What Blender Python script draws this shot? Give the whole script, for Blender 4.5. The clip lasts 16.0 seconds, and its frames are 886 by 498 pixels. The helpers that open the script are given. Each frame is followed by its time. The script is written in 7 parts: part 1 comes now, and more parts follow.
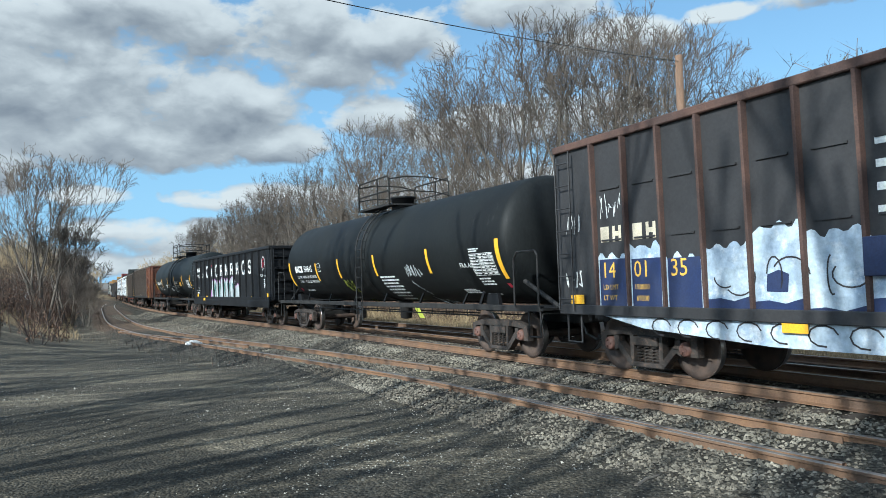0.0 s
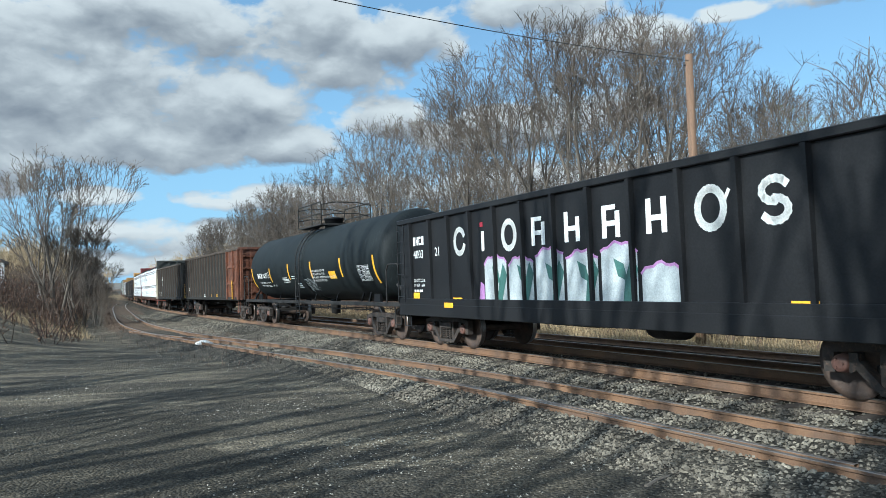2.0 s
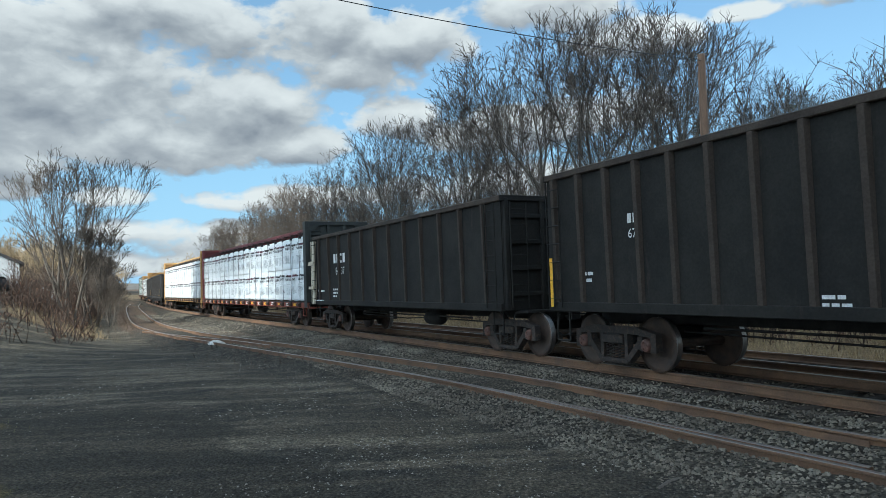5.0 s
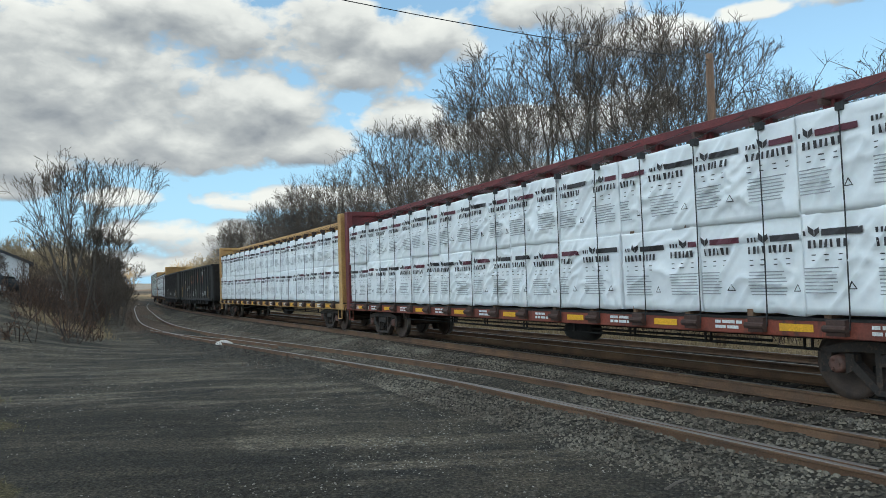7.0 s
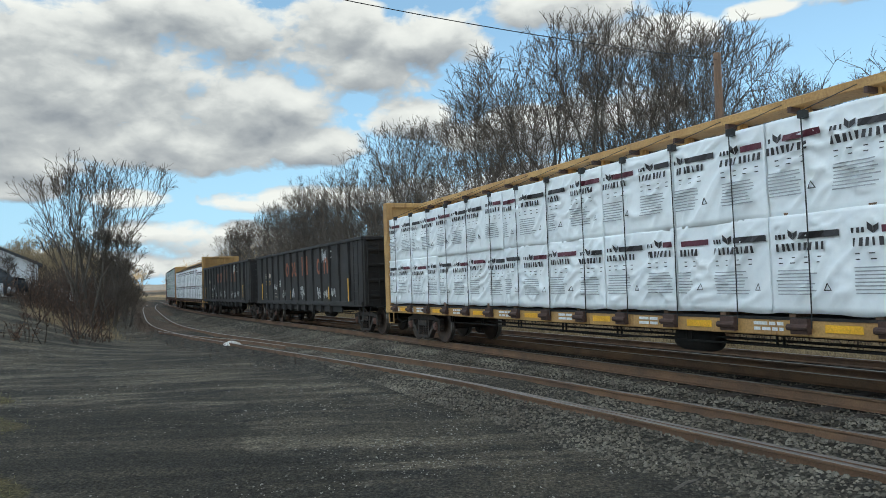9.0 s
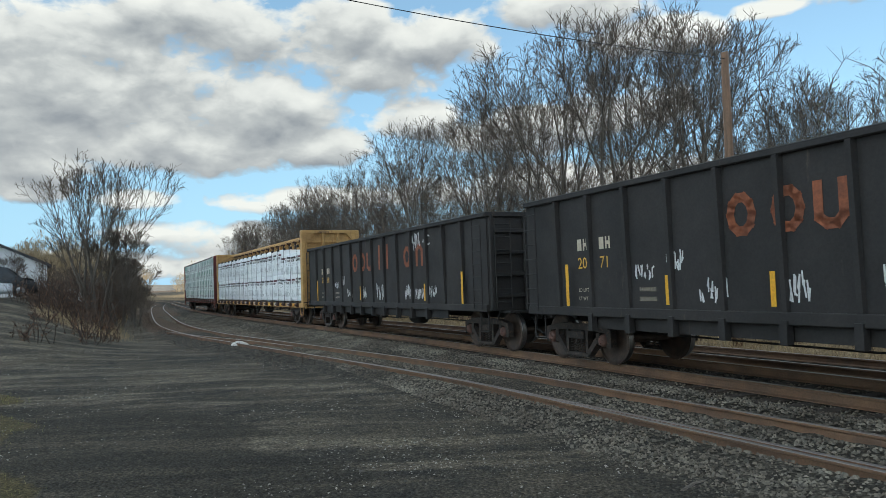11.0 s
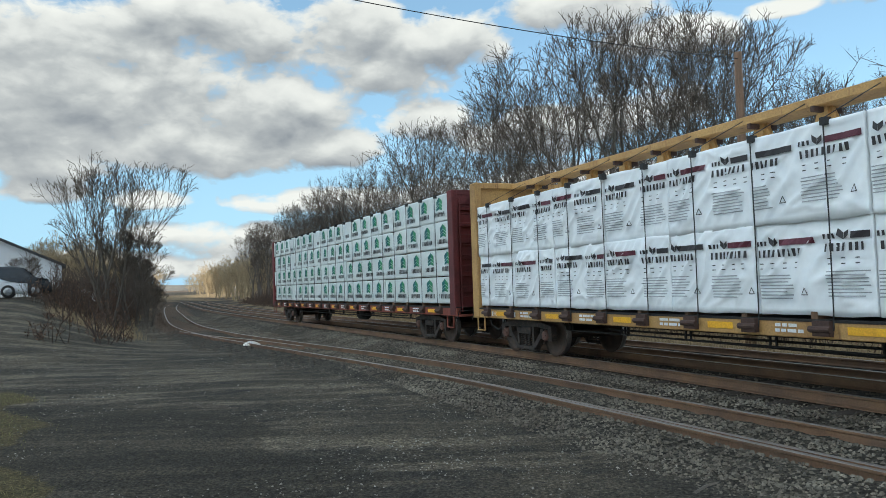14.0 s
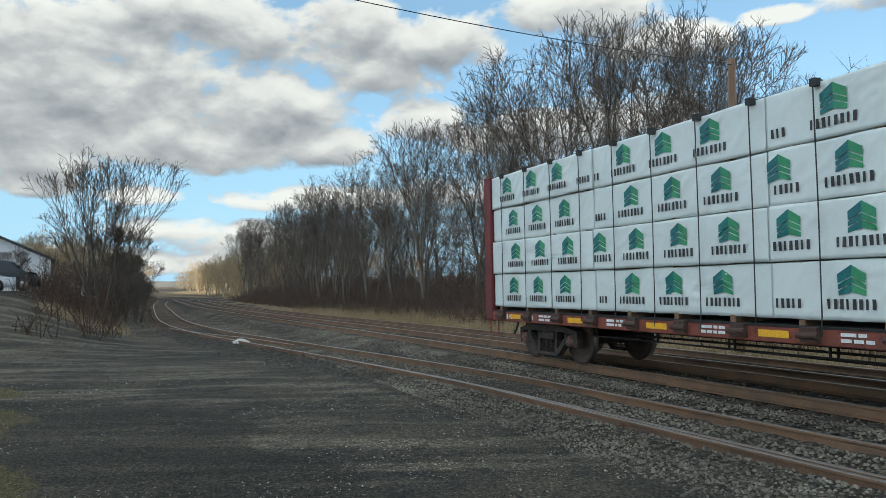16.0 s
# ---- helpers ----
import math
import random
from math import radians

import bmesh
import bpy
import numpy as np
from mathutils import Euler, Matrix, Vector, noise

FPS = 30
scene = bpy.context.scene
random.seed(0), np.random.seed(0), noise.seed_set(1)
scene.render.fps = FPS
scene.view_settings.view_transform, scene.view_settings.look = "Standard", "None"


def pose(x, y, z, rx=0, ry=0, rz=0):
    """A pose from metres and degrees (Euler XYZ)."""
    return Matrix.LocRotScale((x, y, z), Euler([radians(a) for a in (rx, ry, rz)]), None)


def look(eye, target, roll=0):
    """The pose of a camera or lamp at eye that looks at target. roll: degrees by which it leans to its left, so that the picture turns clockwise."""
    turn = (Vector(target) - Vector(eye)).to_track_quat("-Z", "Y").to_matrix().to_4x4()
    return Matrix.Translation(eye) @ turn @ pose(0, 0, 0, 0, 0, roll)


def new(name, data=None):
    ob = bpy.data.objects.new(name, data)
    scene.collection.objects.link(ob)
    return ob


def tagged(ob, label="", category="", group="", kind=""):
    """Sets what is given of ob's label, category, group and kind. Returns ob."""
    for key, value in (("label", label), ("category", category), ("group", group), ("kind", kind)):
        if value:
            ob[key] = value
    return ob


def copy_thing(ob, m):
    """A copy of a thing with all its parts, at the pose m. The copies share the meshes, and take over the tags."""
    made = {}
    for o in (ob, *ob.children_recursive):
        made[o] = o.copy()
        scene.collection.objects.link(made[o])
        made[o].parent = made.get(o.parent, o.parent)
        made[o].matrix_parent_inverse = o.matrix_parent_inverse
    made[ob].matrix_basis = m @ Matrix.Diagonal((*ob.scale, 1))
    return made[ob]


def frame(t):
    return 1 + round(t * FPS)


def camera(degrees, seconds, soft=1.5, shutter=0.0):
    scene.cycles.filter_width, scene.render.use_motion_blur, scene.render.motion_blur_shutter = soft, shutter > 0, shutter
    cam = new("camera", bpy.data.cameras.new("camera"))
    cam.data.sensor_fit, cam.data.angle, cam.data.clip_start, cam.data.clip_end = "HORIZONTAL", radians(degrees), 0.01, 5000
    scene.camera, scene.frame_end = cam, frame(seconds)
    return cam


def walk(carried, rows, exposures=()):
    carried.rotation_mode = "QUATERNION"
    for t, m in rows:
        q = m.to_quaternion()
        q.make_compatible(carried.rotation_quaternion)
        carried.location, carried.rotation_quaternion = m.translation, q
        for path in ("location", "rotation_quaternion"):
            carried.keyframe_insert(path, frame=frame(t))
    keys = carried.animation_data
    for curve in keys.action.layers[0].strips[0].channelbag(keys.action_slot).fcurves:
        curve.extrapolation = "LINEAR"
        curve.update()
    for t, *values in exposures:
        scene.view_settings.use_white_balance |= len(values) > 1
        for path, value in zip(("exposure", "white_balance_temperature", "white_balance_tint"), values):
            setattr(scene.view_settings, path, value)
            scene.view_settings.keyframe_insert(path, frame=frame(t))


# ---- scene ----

# ---- camera ----
cam = camera(61.88, 16.0, soft=0.55)
EYE = (0.0, 0.0, 1.66)
ROWS = [
    (0.0, 92.463, 1.922, -4.164), (0.5, 92.461, 2.060, -3.853), (1.0, 92.465, 2.150, -3.711), (1.5, 92.488, 2.060, -3.586),
    (2.0, 92.495, 1.923, -3.446), (2.5, 92.502, 1.915, -3.290), (3.0, 92.515, 1.893, -3.166), (3.5, 92.532, 1.920, -3.034),
    (4.0, 92.544, 1.915, -2.875), (6.5, 92.610, 1.810, -2.166), (7.0, 92.616, 1.815, -2.027), (7.5, 92.634, 1.790, -1.897),
    (8.0, 92.643, 1.790, -1.763), (8.5, 92.652, 1.870, -1.613), (9.0, 92.670, 1.930, -1.470), (11.5, 92.717, 1.965, -0.777),
    (12.0, 92.735, 1.990, -0.605), (12.5, 92.752, 2.030, -0.450), (13.0, 92.771, 1.910, -0.332), (13.5, 92.785, 1.855, -0.206),
    (14.0, 92.790, 1.850, -0.054), (14.5, 92.801, 1.790, 0.115), (15.0, 92.814, 1.432, 0.070), (15.5, 92.812, 1.052, -0.645),
    (16.0, 92.819, 0.943, -0.742)]
walk(cam, [(t, pose(*EYE, rx, ry, rz)) for t, rx, ry, rz in ROWS], [(0.0, 0.75, 5650, 0), (4.2, 0.75, 5650, 0), (6.3, 0.99, 6520, 3), (16.0, 0.99, 6520, 3)])

# ---- sun and sky ----
SUN_AZ, SUN_EL = radians(224), radians(28)
SUN_DIR = Vector((math.sin(SUN_AZ) * math.cos(SUN_EL), math.cos(SUN_AZ) * math.cos(SUN_EL), math.sin(SUN_EL)))
sun = new("sun", bpy.data.lights.new("sun", "SUN"))
sun.data.energy, sun.data.angle, sun.data.color = 4.2, radians(0.53), (1.0, 0.95, 0.87)
sun.matrix_basis = look(SUN_DIR * 100, (0, 0, 0))


def nd(tree, kind, links=(), **props):
    """A node with its properties set and its inputs linked or valued."""
    n = tree.nodes.new(kind)
    for k, val in props.items():
        setattr(n, k, val)
    for key, val in (links.items() if isinstance(links, dict) else enumerate(links)):
        if isinstance(val, bpy.types.NodeSocket):
            tree.links.new(val, n.inputs[key])
        elif val is not None:
            n.inputs[key].default_value = val
    return n


def mth(tree, op, a, b=0.0, c=0.0, clamp=False):
    return nd(tree, "ShaderNodeMath", [a, b, c], operation=op, use_clamp=clamp).outputs[0]


def mixc(tree, f, a, b, blend="MIX"):
    n = tree.nodes.new("ShaderNodeMix")
    n.data_type, n.blend_type = "RGBA", blend
    for key, val in ((0, f), (6, a), (7, b)):
        if isinstance(val, bpy.types.NodeSocket):
            tree.links.new(val, n.inputs[key])
        else:
            n.inputs[key].default_value = val if key == 0 else (*val[:3], 1)
    return n.outputs[2]


def ramp(tree, f, stops):
    n = tree.nodes.new("ShaderNodeValToRGB")
    tree.links.new(f, n.inputs[0])
    el = n.color_ramp.elements
    el[0].position, el[1].position = stops[0][0], stops[-1][0]
    for p, _ in stops[1:-1]:
        el.new(p)
    for e, (p, c) in zip(sorted(el, key=lambda q: q.position), stops):
        e.color = (*c, 1) if not isinstance(c, float) else (c, c, c, 1)
    return n.outputs[0]


def sky_world():
    w = bpy.data.worlds.new("sky")
    scene.world = w
    w.use_nodes = True
    T = w.node_tree
    T.nodes.clear()
    tc = nd(T, "ShaderNodeTexCoord").outputs["Generated"]
    sky = nd(T, "ShaderNodeTexSky", sky_type="NISHITA", sun_disc=False, sun_elevation=SUN_EL, sun_rotation=SUN_AZ, air_density=1.1, dust_density=0.6, ozone_density=1.6)
    xyz = nd(T, "ShaderNodeSeparateXYZ", [tc])
    x, y, z = xyz.outputs
    az = mth(T, "MULTIPLY", mth(T, "ARCTAN2", x, y), 57.2958)
    el = mth(T, "MULTIPLY", mth(T, "ARCSINE", z), 57.2958)

    # cumulus banks as (azimuth, elevation, half width, half height) in degrees, with flat bases
    banks = ((-25.4, 15.5, 11.4, 4.2), (-27.1, 11.0, 6.6, 2.6), (-22.9, 13.6, 8.3, 3.5), (-17.9, 19.9, 8.3, 2.2), (-4.0, 18.0, 8.1, 3.9), (1.5, 18.3, 4.6, 2.4),
             (-13.0, 18.7, 5.3, 2.2), (-12.7, 13.2, 6.4, 3.0), (-16.0, 10.6, 9.0, 2.5), (-21.1, 10.8, 5.3, 2.6), (-7.7, 10.7, 3.3, 1.6), (-0.7, 12.6, 3.7, 1.7),
             (-28.1, 9.1, 4.8, 1.7), (-28.1, 7.2, 3.3, 1.1), (-22.0, 6.8, 3.0, 0.8), (-17.3, 4.2, 6.6, 1.0), (-13.7, 3.1, 7.0, 1.1), (-22.3, 2.0, 11.4, 1.1),
             (11.1, 20.0, 6.1, 2.0), (17.4, 17.2, 4.6, 1.6), (26.0, 18.2, 2.4, 0.8), (16.2, 12.8, 5.0, 2.4), (33.0, 18.6, 5.0, 1.6), (7.2, 11.2, 6.0, 2.0), (11.4, 7.1, 13.1, 1.8), (-7.8, 6.6, 6.6, 1.2))
    # the broken cover of the rest of the sky, which fades out over the banks
    plane = nd(T, "ShaderNodeCombineXYZ", [x, y, mth(T, "MULTIPLY", z, 2.3)]).outputs[0]
    wide = nd(T, "ShaderNodeTexNoise", {"Vector": plane, "Scale": 3.4, "Detail": 9.0, "Roughness": 0.5, "Distortion": 0.2}).outputs[0]
    side = mth(T, "MULTIPLY", mth(T, "SUBTRACT", mth(T, "ABSOLUTE", mth(T, "SUBTRACT", az, 2.0)), 36.0), 0.12, clamp=True)
    over = mth(T, "MULTIPLY", mth(T, "SUBTRACT", el, 22.5), 0.16, clamp=True)
    rest = mth(T, "MAXIMUM", side, over)
    field = mth(T, "ADD", mth(T, "MULTIPLY", mth(T, "SUBTRACT", wide, 0.47), 5.0), mth(T, "MULTIPLY", mth(T, "SUBTRACT", rest, 1.0), 3.0))

    def noise_at(vec, scale, detail, rough, warp=0.3):
        return mth(T, "SUBTRACT", nd(T, "ShaderNodeTexNoise", {"Vector": vec, "Scale": scale, "Detail": detail, "Roughness": rough, "Distortion": warp}).outputs[0], 0.5)

    def density(up):
        e1 = mth(T, "ADD", el, up)
        out = field
        for a, e, sa, se in banks:
            u = mth(T, "MULTIPLY", mth(T, "SUBTRACT", az, a), 1.0 / sa)
            v = mth(T, "MULTIPLY", mth(T, "SUBTRACT", e1, e), 1.0 / se)
            v = mth(T, "MAXIMUM", v, mth(T, "MULTIPLY", v, -1.25))
            q = mth(T, "SUBTRACT", 1.0, mth(T, "ADD", mth(T, "MULTIPLY", u, u), mth(T, "MULTIPLY", v, v)))
            out = mth(T, "SMOOTH_MAX", out, q, 0.5)
        p = nd(T, "ShaderNodeCombineXYZ", [az, mth(T, "MULTIPLY", e1, 1.7), 0.0]).outputs[0]
        return mth(T, "ADD", out, mth(T, "MULTIPLY", noise_at(p, 0.15, 3.5, 0.5), 3.6)), p

    (d0, flat), (d1, _) = density(0.0), density(1.3)
    puffs = mth(T, "ADD", mth(T, "MULTIPLY", noise_at(flat, 0.5, 7.0, 0.55, 0.5), 1.3), mth(T, "MULTIPLY", noise_at(flat, 1.6, 4.0, 0.55, 0.5), 0.45))
    cover = ramp(T, mth(T, "ADD", mth(T, "MULTIPLY", mth(T, "ADD", d0, puffs), 0.5), 0.5), [(0.40, 0.0), (0.53, 0.55), (0.68, 1.0)])
    # lit crests where the cloud thins upwards, grey bases where it thickens
    lit = mth(T, "ADD", mth(T, "MULTIPLY", mth(T, "SUBTRACT", d1, d0), 0.25), mth(T, "MULTIPLY", mth(T, "SUBTRACT", mth(T, "MINIMUM", d0, 1.8), 0.7), 0.10))
    lit = mth(T, "SUBTRACT", lit, mth(T, "MULTIPLY", puffs, 0.16))
    thick = ramp(T, mth(T, "ADD", lit, 0.5), [(0.20, (0.49, 0.487, 0.48)), (0.37, (0.41, 0.412, 0.415)), (0.50, (0.285, 0.293, 0.307)), (0.70, (0.165, 0.178, 0.202))])
    blue = nd(T, "ShaderNodeVectorMath", [sky.outputs[0]], operation="SCALE")
    blue.inputs["Scale"].default_value = SKY_GAIN
    pale = ramp(T, mth(T, "MULTIPLY", el, 0.05, clamp=True), [(0.0, 0.85), (0.35, 0.6), (0.9, 0.3)])
    air = mixc(T, pale, blue.outputs[0], (0.21, 0.40, 0.60))
    col = mixc(T, cover, air, thick)
    # brighter towards the sun, as lit haze and cloud are
    dot = nd(T, "ShaderNodeVectorMath", [tc, tuple(SUN_DIR)], operation="DOT_PRODUCT").outputs["Value"]
    glow = mth(T, "ADD", mth(T, "MULTIPLY", mth(T, "POWER", mth(T, "MAXIMUM", dot, 0.0), 1.5), 1.9), 0.95)
    bg = nd(T, "ShaderNodeBackground", [col, glow])
    nd(T, "ShaderNodeOutputWorld", [bg.outputs[0]])


SKY_GAIN = 0.085
sky_world()


# ---- materials ----
def mat(name, a, b=None, rough=0.7, metal=0.0, scale=2.0, fine=40.0, bump=0.15, streak=None, amount=0.4, spec=0.5, island=0.0, stretch=(1, 1, 1), third=None, grain=0.25):
    """Two tones in large patches, fine grain, an optional vertical streak colour, and relief."""
    m = bpy.data.materials.new(name)
    m.use_nodes = True
    T = m.node_tree
    bsdf = T.nodes["Principled BSDF"]
    b = b or tuple(q * 0.7 for q in a)
    tc = nd(T, "ShaderNodeTexCoord").outputs["Object"]
    mp = nd(T, "ShaderNodeMapping", {"Vector": tc, "Scale": stretch}).outputs[0]
    n1 = nd(T, "ShaderNodeTexNoise", {"Vector": mp, "Scale": scale, "Detail": 6.0, "Roughness": 0.6}).outputs[0]
    n2 = nd(T, "ShaderNodeTexNoise", {"Vector": mp, "Scale": fine, "Detail": 3.0, "Roughness": 0.6}).outputs[0]
    col = mixc(T, ramp(T, n1, [(0.35, 0.0), (0.65, 1.0)]), a, b)
    if third:
        n4 = nd(T, "ShaderNodeTexNoise", {"Vector": mp, "Scale": scale * 2.7, "Detail": 8.0, "Roughness": 0.7}).outputs[0]
        col = mixc(T, ramp(T, n4, [(0.52, 0.0), (0.62, 1.0)]), col, third)
    if streak:
        ms = nd(T, "ShaderNodeMapping", {"Vector": tc, "Scale": (3.0, 3.0, 0.35)}).outputs[0]
        n3 = nd(T, "ShaderNodeTexNoise", {"Vector": ms, "Scale": 1.6, "Detail": 9.0, "Roughness": 0.72}).outputs[0]
        col = mixc(T, ramp(T, n3, [(0.72 - 0.35 * amount, 0.0), (0.80 - 0.25 * amount, 0.9)]), col, streak)
    g = ramp(T, n2, [(0.25, 1.0 - grain), (0.75, 1.0 + grain)])
    col = mixc(T, 1.0, col, g, "MULTIPLY")
    if island:
        rnd = nd(T, "ShaderNodeNewGeometry").outputs["Random Per Island"]
        col = mixc(T, 1.0, col, ramp(T, rnd, [(0.0, 1.0 - island), (1.0, 1.0 + island)]), "MULTIPLY")
    T.links.new(col, bsdf.inputs["Base Color"])
    bsdf.inputs["Metallic"].default_value = metal
    bsdf.inputs["Specular IOR Level"].default_value = spec
    T.links.new(mth(T, "ADD", mth(T, "MULTIPLY", n1, 0.3), rough - 0.15, clamp=True), bsdf.inputs["Roughness"])
    if bump:
        h = mth(T, "ADD", mth(T, "MULTIPLY", n2, 0.4), n1)
        bp = nd(T, "ShaderNodeBump", {"Strength": bump, "Distance": 0.02, "Height": h})
        T.links.new(bp.outputs[0], bsdf.inputs["Normal"])
    return m


def ground_material():
    """Worn gravelly asphalt, ballast, dry grass and leaf litter, told apart by the sheet's own zones."""
    m = bpy.data.materials.new("ground")
    m.use_nodes = True
    T = m.node_tree
    bsdf = T.nodes["Principled BSDF"]
    tc = nd(T, "ShaderNodeTexCoord").outputs["Object"]
    ns = lambda s, d=6.0, r=0.6, v=tc: nd(T, "ShaderNodeTexNoise", {"Vector": v, "Scale": s, "Detail": d, "Roughness": r}).outputs[0]
    att = lambda n: nd(T, "ShaderNodeAttribute", attribute_name=n).outputs["Fac"]
    wob = mth(T, "MULTIPLY", mth(T, "SUBTRACT", ns(1.3, 8.0, 0.7), 0.5), 1.1)
    edge = lambda n: ramp(T, mth(T, "ADD", att(n), wob), [(0.40, 0.0), (0.60, 1.0)])
    big, mid, fine = ns(0.35), ns(2.2, 8.0, 0.65), ns(22.0, 4.0, 0.7)
    mp = nd(T, "ShaderNodeMapping", {"Vector": tc, "Rotation": (0, 0, radians(35)), "Scale": (0.25, 1.6, 1)}).outputs[0]
    tracks = ns(0.8, 6.0, 0.6, mp)
    lot = mixc(T, ramp(T, big, [(0.36, 0.0), (0.64, 1.0)]), (0.046, 0.041, 0.033), (0.094, 0.079, 0.057))
    lot = mixc(T, ramp(T, tracks, [(0.46, 0.0), (0.62, 0.85)]), lot, (0.190, 0.158, 0.112))
    lot = mixc(T, ramp(T, mid, [(0.52, 0.0), (0.68, 0.7)]), lot, (0.022, 0.022, 0.021))
    vor = nd(T, "ShaderNodeTexVoronoi", {"Vector": tc, "Scale": 26.0, "Randomness": 1.0})
    stone = ramp(T, vor.outputs["Color"], [(0.2, 0.55), (0.9, 1.7)])
    lot = mixc(T, mth(T, "MULTIPLY", ramp(T, ns(3.1, 6.0, 0.7), [(0.40, 0.15), (0.62, 0.85)]), 0.8), lot, mixc(T, 1.0, lot, stone, "MULTIPLY"))
    vb = nd(T, "ShaderNodeTexVoronoi", {"Vector": tc, "Scale": 17.0, "Randomness": 1.0})
    bal = mixc(T, 1.0, mixc(T, ramp(T, mid, [(0.3, 0.0), (0.7, 1.0)]), (0.156, 0.138, 0.108), (0.072, 0.060, 0.046)), ramp(T, vb.outputs["Color"], [(0.1, 0.45), (0.95, 1.5)]), "MULTIPLY")
    bal = mixc(T, 1.0, bal, ramp(T, vb.outputs["Distance"], [(0.0, 1.1), (0.6, 0.45)]), "MULTIPLY")
    dry = mixc(T, ramp(T, mid, [(0.3, 0.0), (0.7, 1.0)]), (0.30, 0.225, 0.13), (0.17, 0.115, 0.065))
    green = mixc(T, ramp(T, mid, [(0.3, 0.0), (0.7, 1.0)]), (0.080, 0.070, 0.030), (0.125, 0.095, 0.048))
    litter = mixc(T, ramp(T, mid, [(0.35, 0.0), (0.65, 1.0)]), (0.085, 0.058, 0.040), (0.15, 0.105, 0.072))
    lot = mixc(T, mth(T, "MULTIPLY", edge("tar"), 0.6), lot, mixc(T, ramp(T, mid, [(0.4, 0.0), (0.7, 1.0)]), (0.026, 0.023, 0.017), (0.048, 0.041, 0.030)))
    col = mixc(T, edge("lot"), litter, lot)
    col = mixc(T, edge("dry"), col, dry)
    col = mixc(T, edge("green"), col, green)
    col = mixc(T, edge("ballast"), col, bal)
    # darker tone along the middle of the main and far track beds
    col = mixc(T, edge("dark_bed"), col, (0.020, 0.017, 0.015))
    col = mixc(T, 1.0, col, ramp(T, fine, [(0.30, 0.30), (0.50, 0.85), (0.70, 1.95)]), "MULTIPLY")
    col = mixc(T, 1.0, col, ramp(T, ns(7.0, 8.0, 0.75), [(0.30, 0.6), (0.70, 1.4)]), "MULTIPLY")
    T.links.new(col, bsdf.inputs["Base Color"])
    bsdf.inputs["Roughness"].default_value = 0.93
    bsdf.inputs["Specular IOR Level"].default_value = 0.2
    hgt = mth(T, "ADD", mth(T, "MULTIPLY", fine, 0.35), mth(T, "SUBTRACT", mth(T, "MULTIPLY", mid, 0.8), mth(T, "MULTIPLY", vor.outputs["Distance"], 0.5)))
    bp = nd(T, "ShaderNodeBump", {"Strength": 1.0, "Distance": 0.05, "Height": hgt})
    T.links.new(bp.outputs[0], bsdf.inputs["Normal"])
    return m


M = {}
M["ground"] = ground_material()
M["stone"] = mat("ballast_stone", (0.180, 0.158, 0.122), (0.070, 0.057, 0.043), 0.9, scale=0.8, fine=60, bump=0.4, island=0.5)
M["pebble"] = mat("loose_gravel", (0.27, 0.25, 0.21), (0.11, 0.10, 0.085), 0.92, scale=1.0, fine=80, bump=0.3, island=0.8)
M["tie"] = mat("weathered_tie", (0.060, 0.045, 0.034), (0.034, 0.027, 0.022), 0.9, scale=3, fine=50, bump=0.6)
M["rail"] = mat("rusty_rail", (0.175, 0.095, 0.050), (0.105, 0.064, 0.042), 0.8, scale=1.5, fine=50, bump=0.3)
M["railtop"] = mat("worn_rail_head", (0.34, 0.30, 0.27), (0.24, 0.19, 0.16), 0.42, metal=0.7, scale=2, fine=60, bump=0.05)
M["black"] = mat("black_car_paint", (0.010, 0.010, 0.011), (0.015, 0.015, 0.016), 0.5, scale=0.8, fine=30, bump=0.05, streak=(0.03, 0.029, 0.028), amount=0.2, spec=0.18)
M["tank"] = mat("weathered_tank_black", (0.0065, 0.007, 0.0075), (0.011, 0.012, 0.012), 0.55, scale=0.55, fine=18, bump=0.05, streak=(0.024, 0.025, 0.0245), amount=0.35, stretch=(1, 1, 0.4), spec=0.16)
M["gray_tank"] = mat("weathered_tank_grey", (0.009, 0.0115, 0.0125), (0.014, 0.017, 0.018), 0.6, scale=0.6, fine=18, bump=0.05, streak=(0.030, 0.034, 0.036), amount=0.35, stretch=(1, 1, 0.4), spec=0.16)
M["csx"] = mat("sooty_grey_panel", (0.026, 0.024, 0.025), (0.017, 0.016, 0.017), 0.7, scale=0.7, fine=22, bump=0.08, streak=(0.048, 0.039, 0.035), amount=0.3)
M["rust"] = mat("rusted_steel", (0.20, 0.085, 0.042), (0.10, 0.045, 0.028), 0.85, scale=2.2, fine=40, bump=0.3, streak=(0.05, 0.03, 0.024), amount=0.4)
M["rust_rib"] = mat("rust_brown_rib", (0.085, 0.044, 0.032), (0.050, 0.030, 0.025), 0.85, scale=2.2, fine=40, bump=0.3)
M["orange"] = mat("flaking_orange_red_paint", (0.135, 0.040, 0.015), (0.065, 0.023, 0.012), 0.75, scale=1.8, fine=30, bump=0.25, streak=(0.055, 0.024, 0.017), amount=0.55, third=(0.12, 0.05, 0.028))
M["olive"] = mat("dirty_dark_gondola_paint", (0.023, 0.021, 0.018), (0.015, 0.014, 0.013), 0.8, scale=1.0, fine=26, bump=0.15, streak=(0.050, 0.038, 0.030), amount=0.35, spec=0.25)
# gondola paint made lighter for ribs and chords: sunlight on them put into colour
M["olive_lit"] = mat("gondola_rib_painted_lit", (0.066, 0.050, 0.038), (0.040, 0.031, 0.026), 0.8, scale=1.6, fine=30, bump=0.2, spec=0.25)
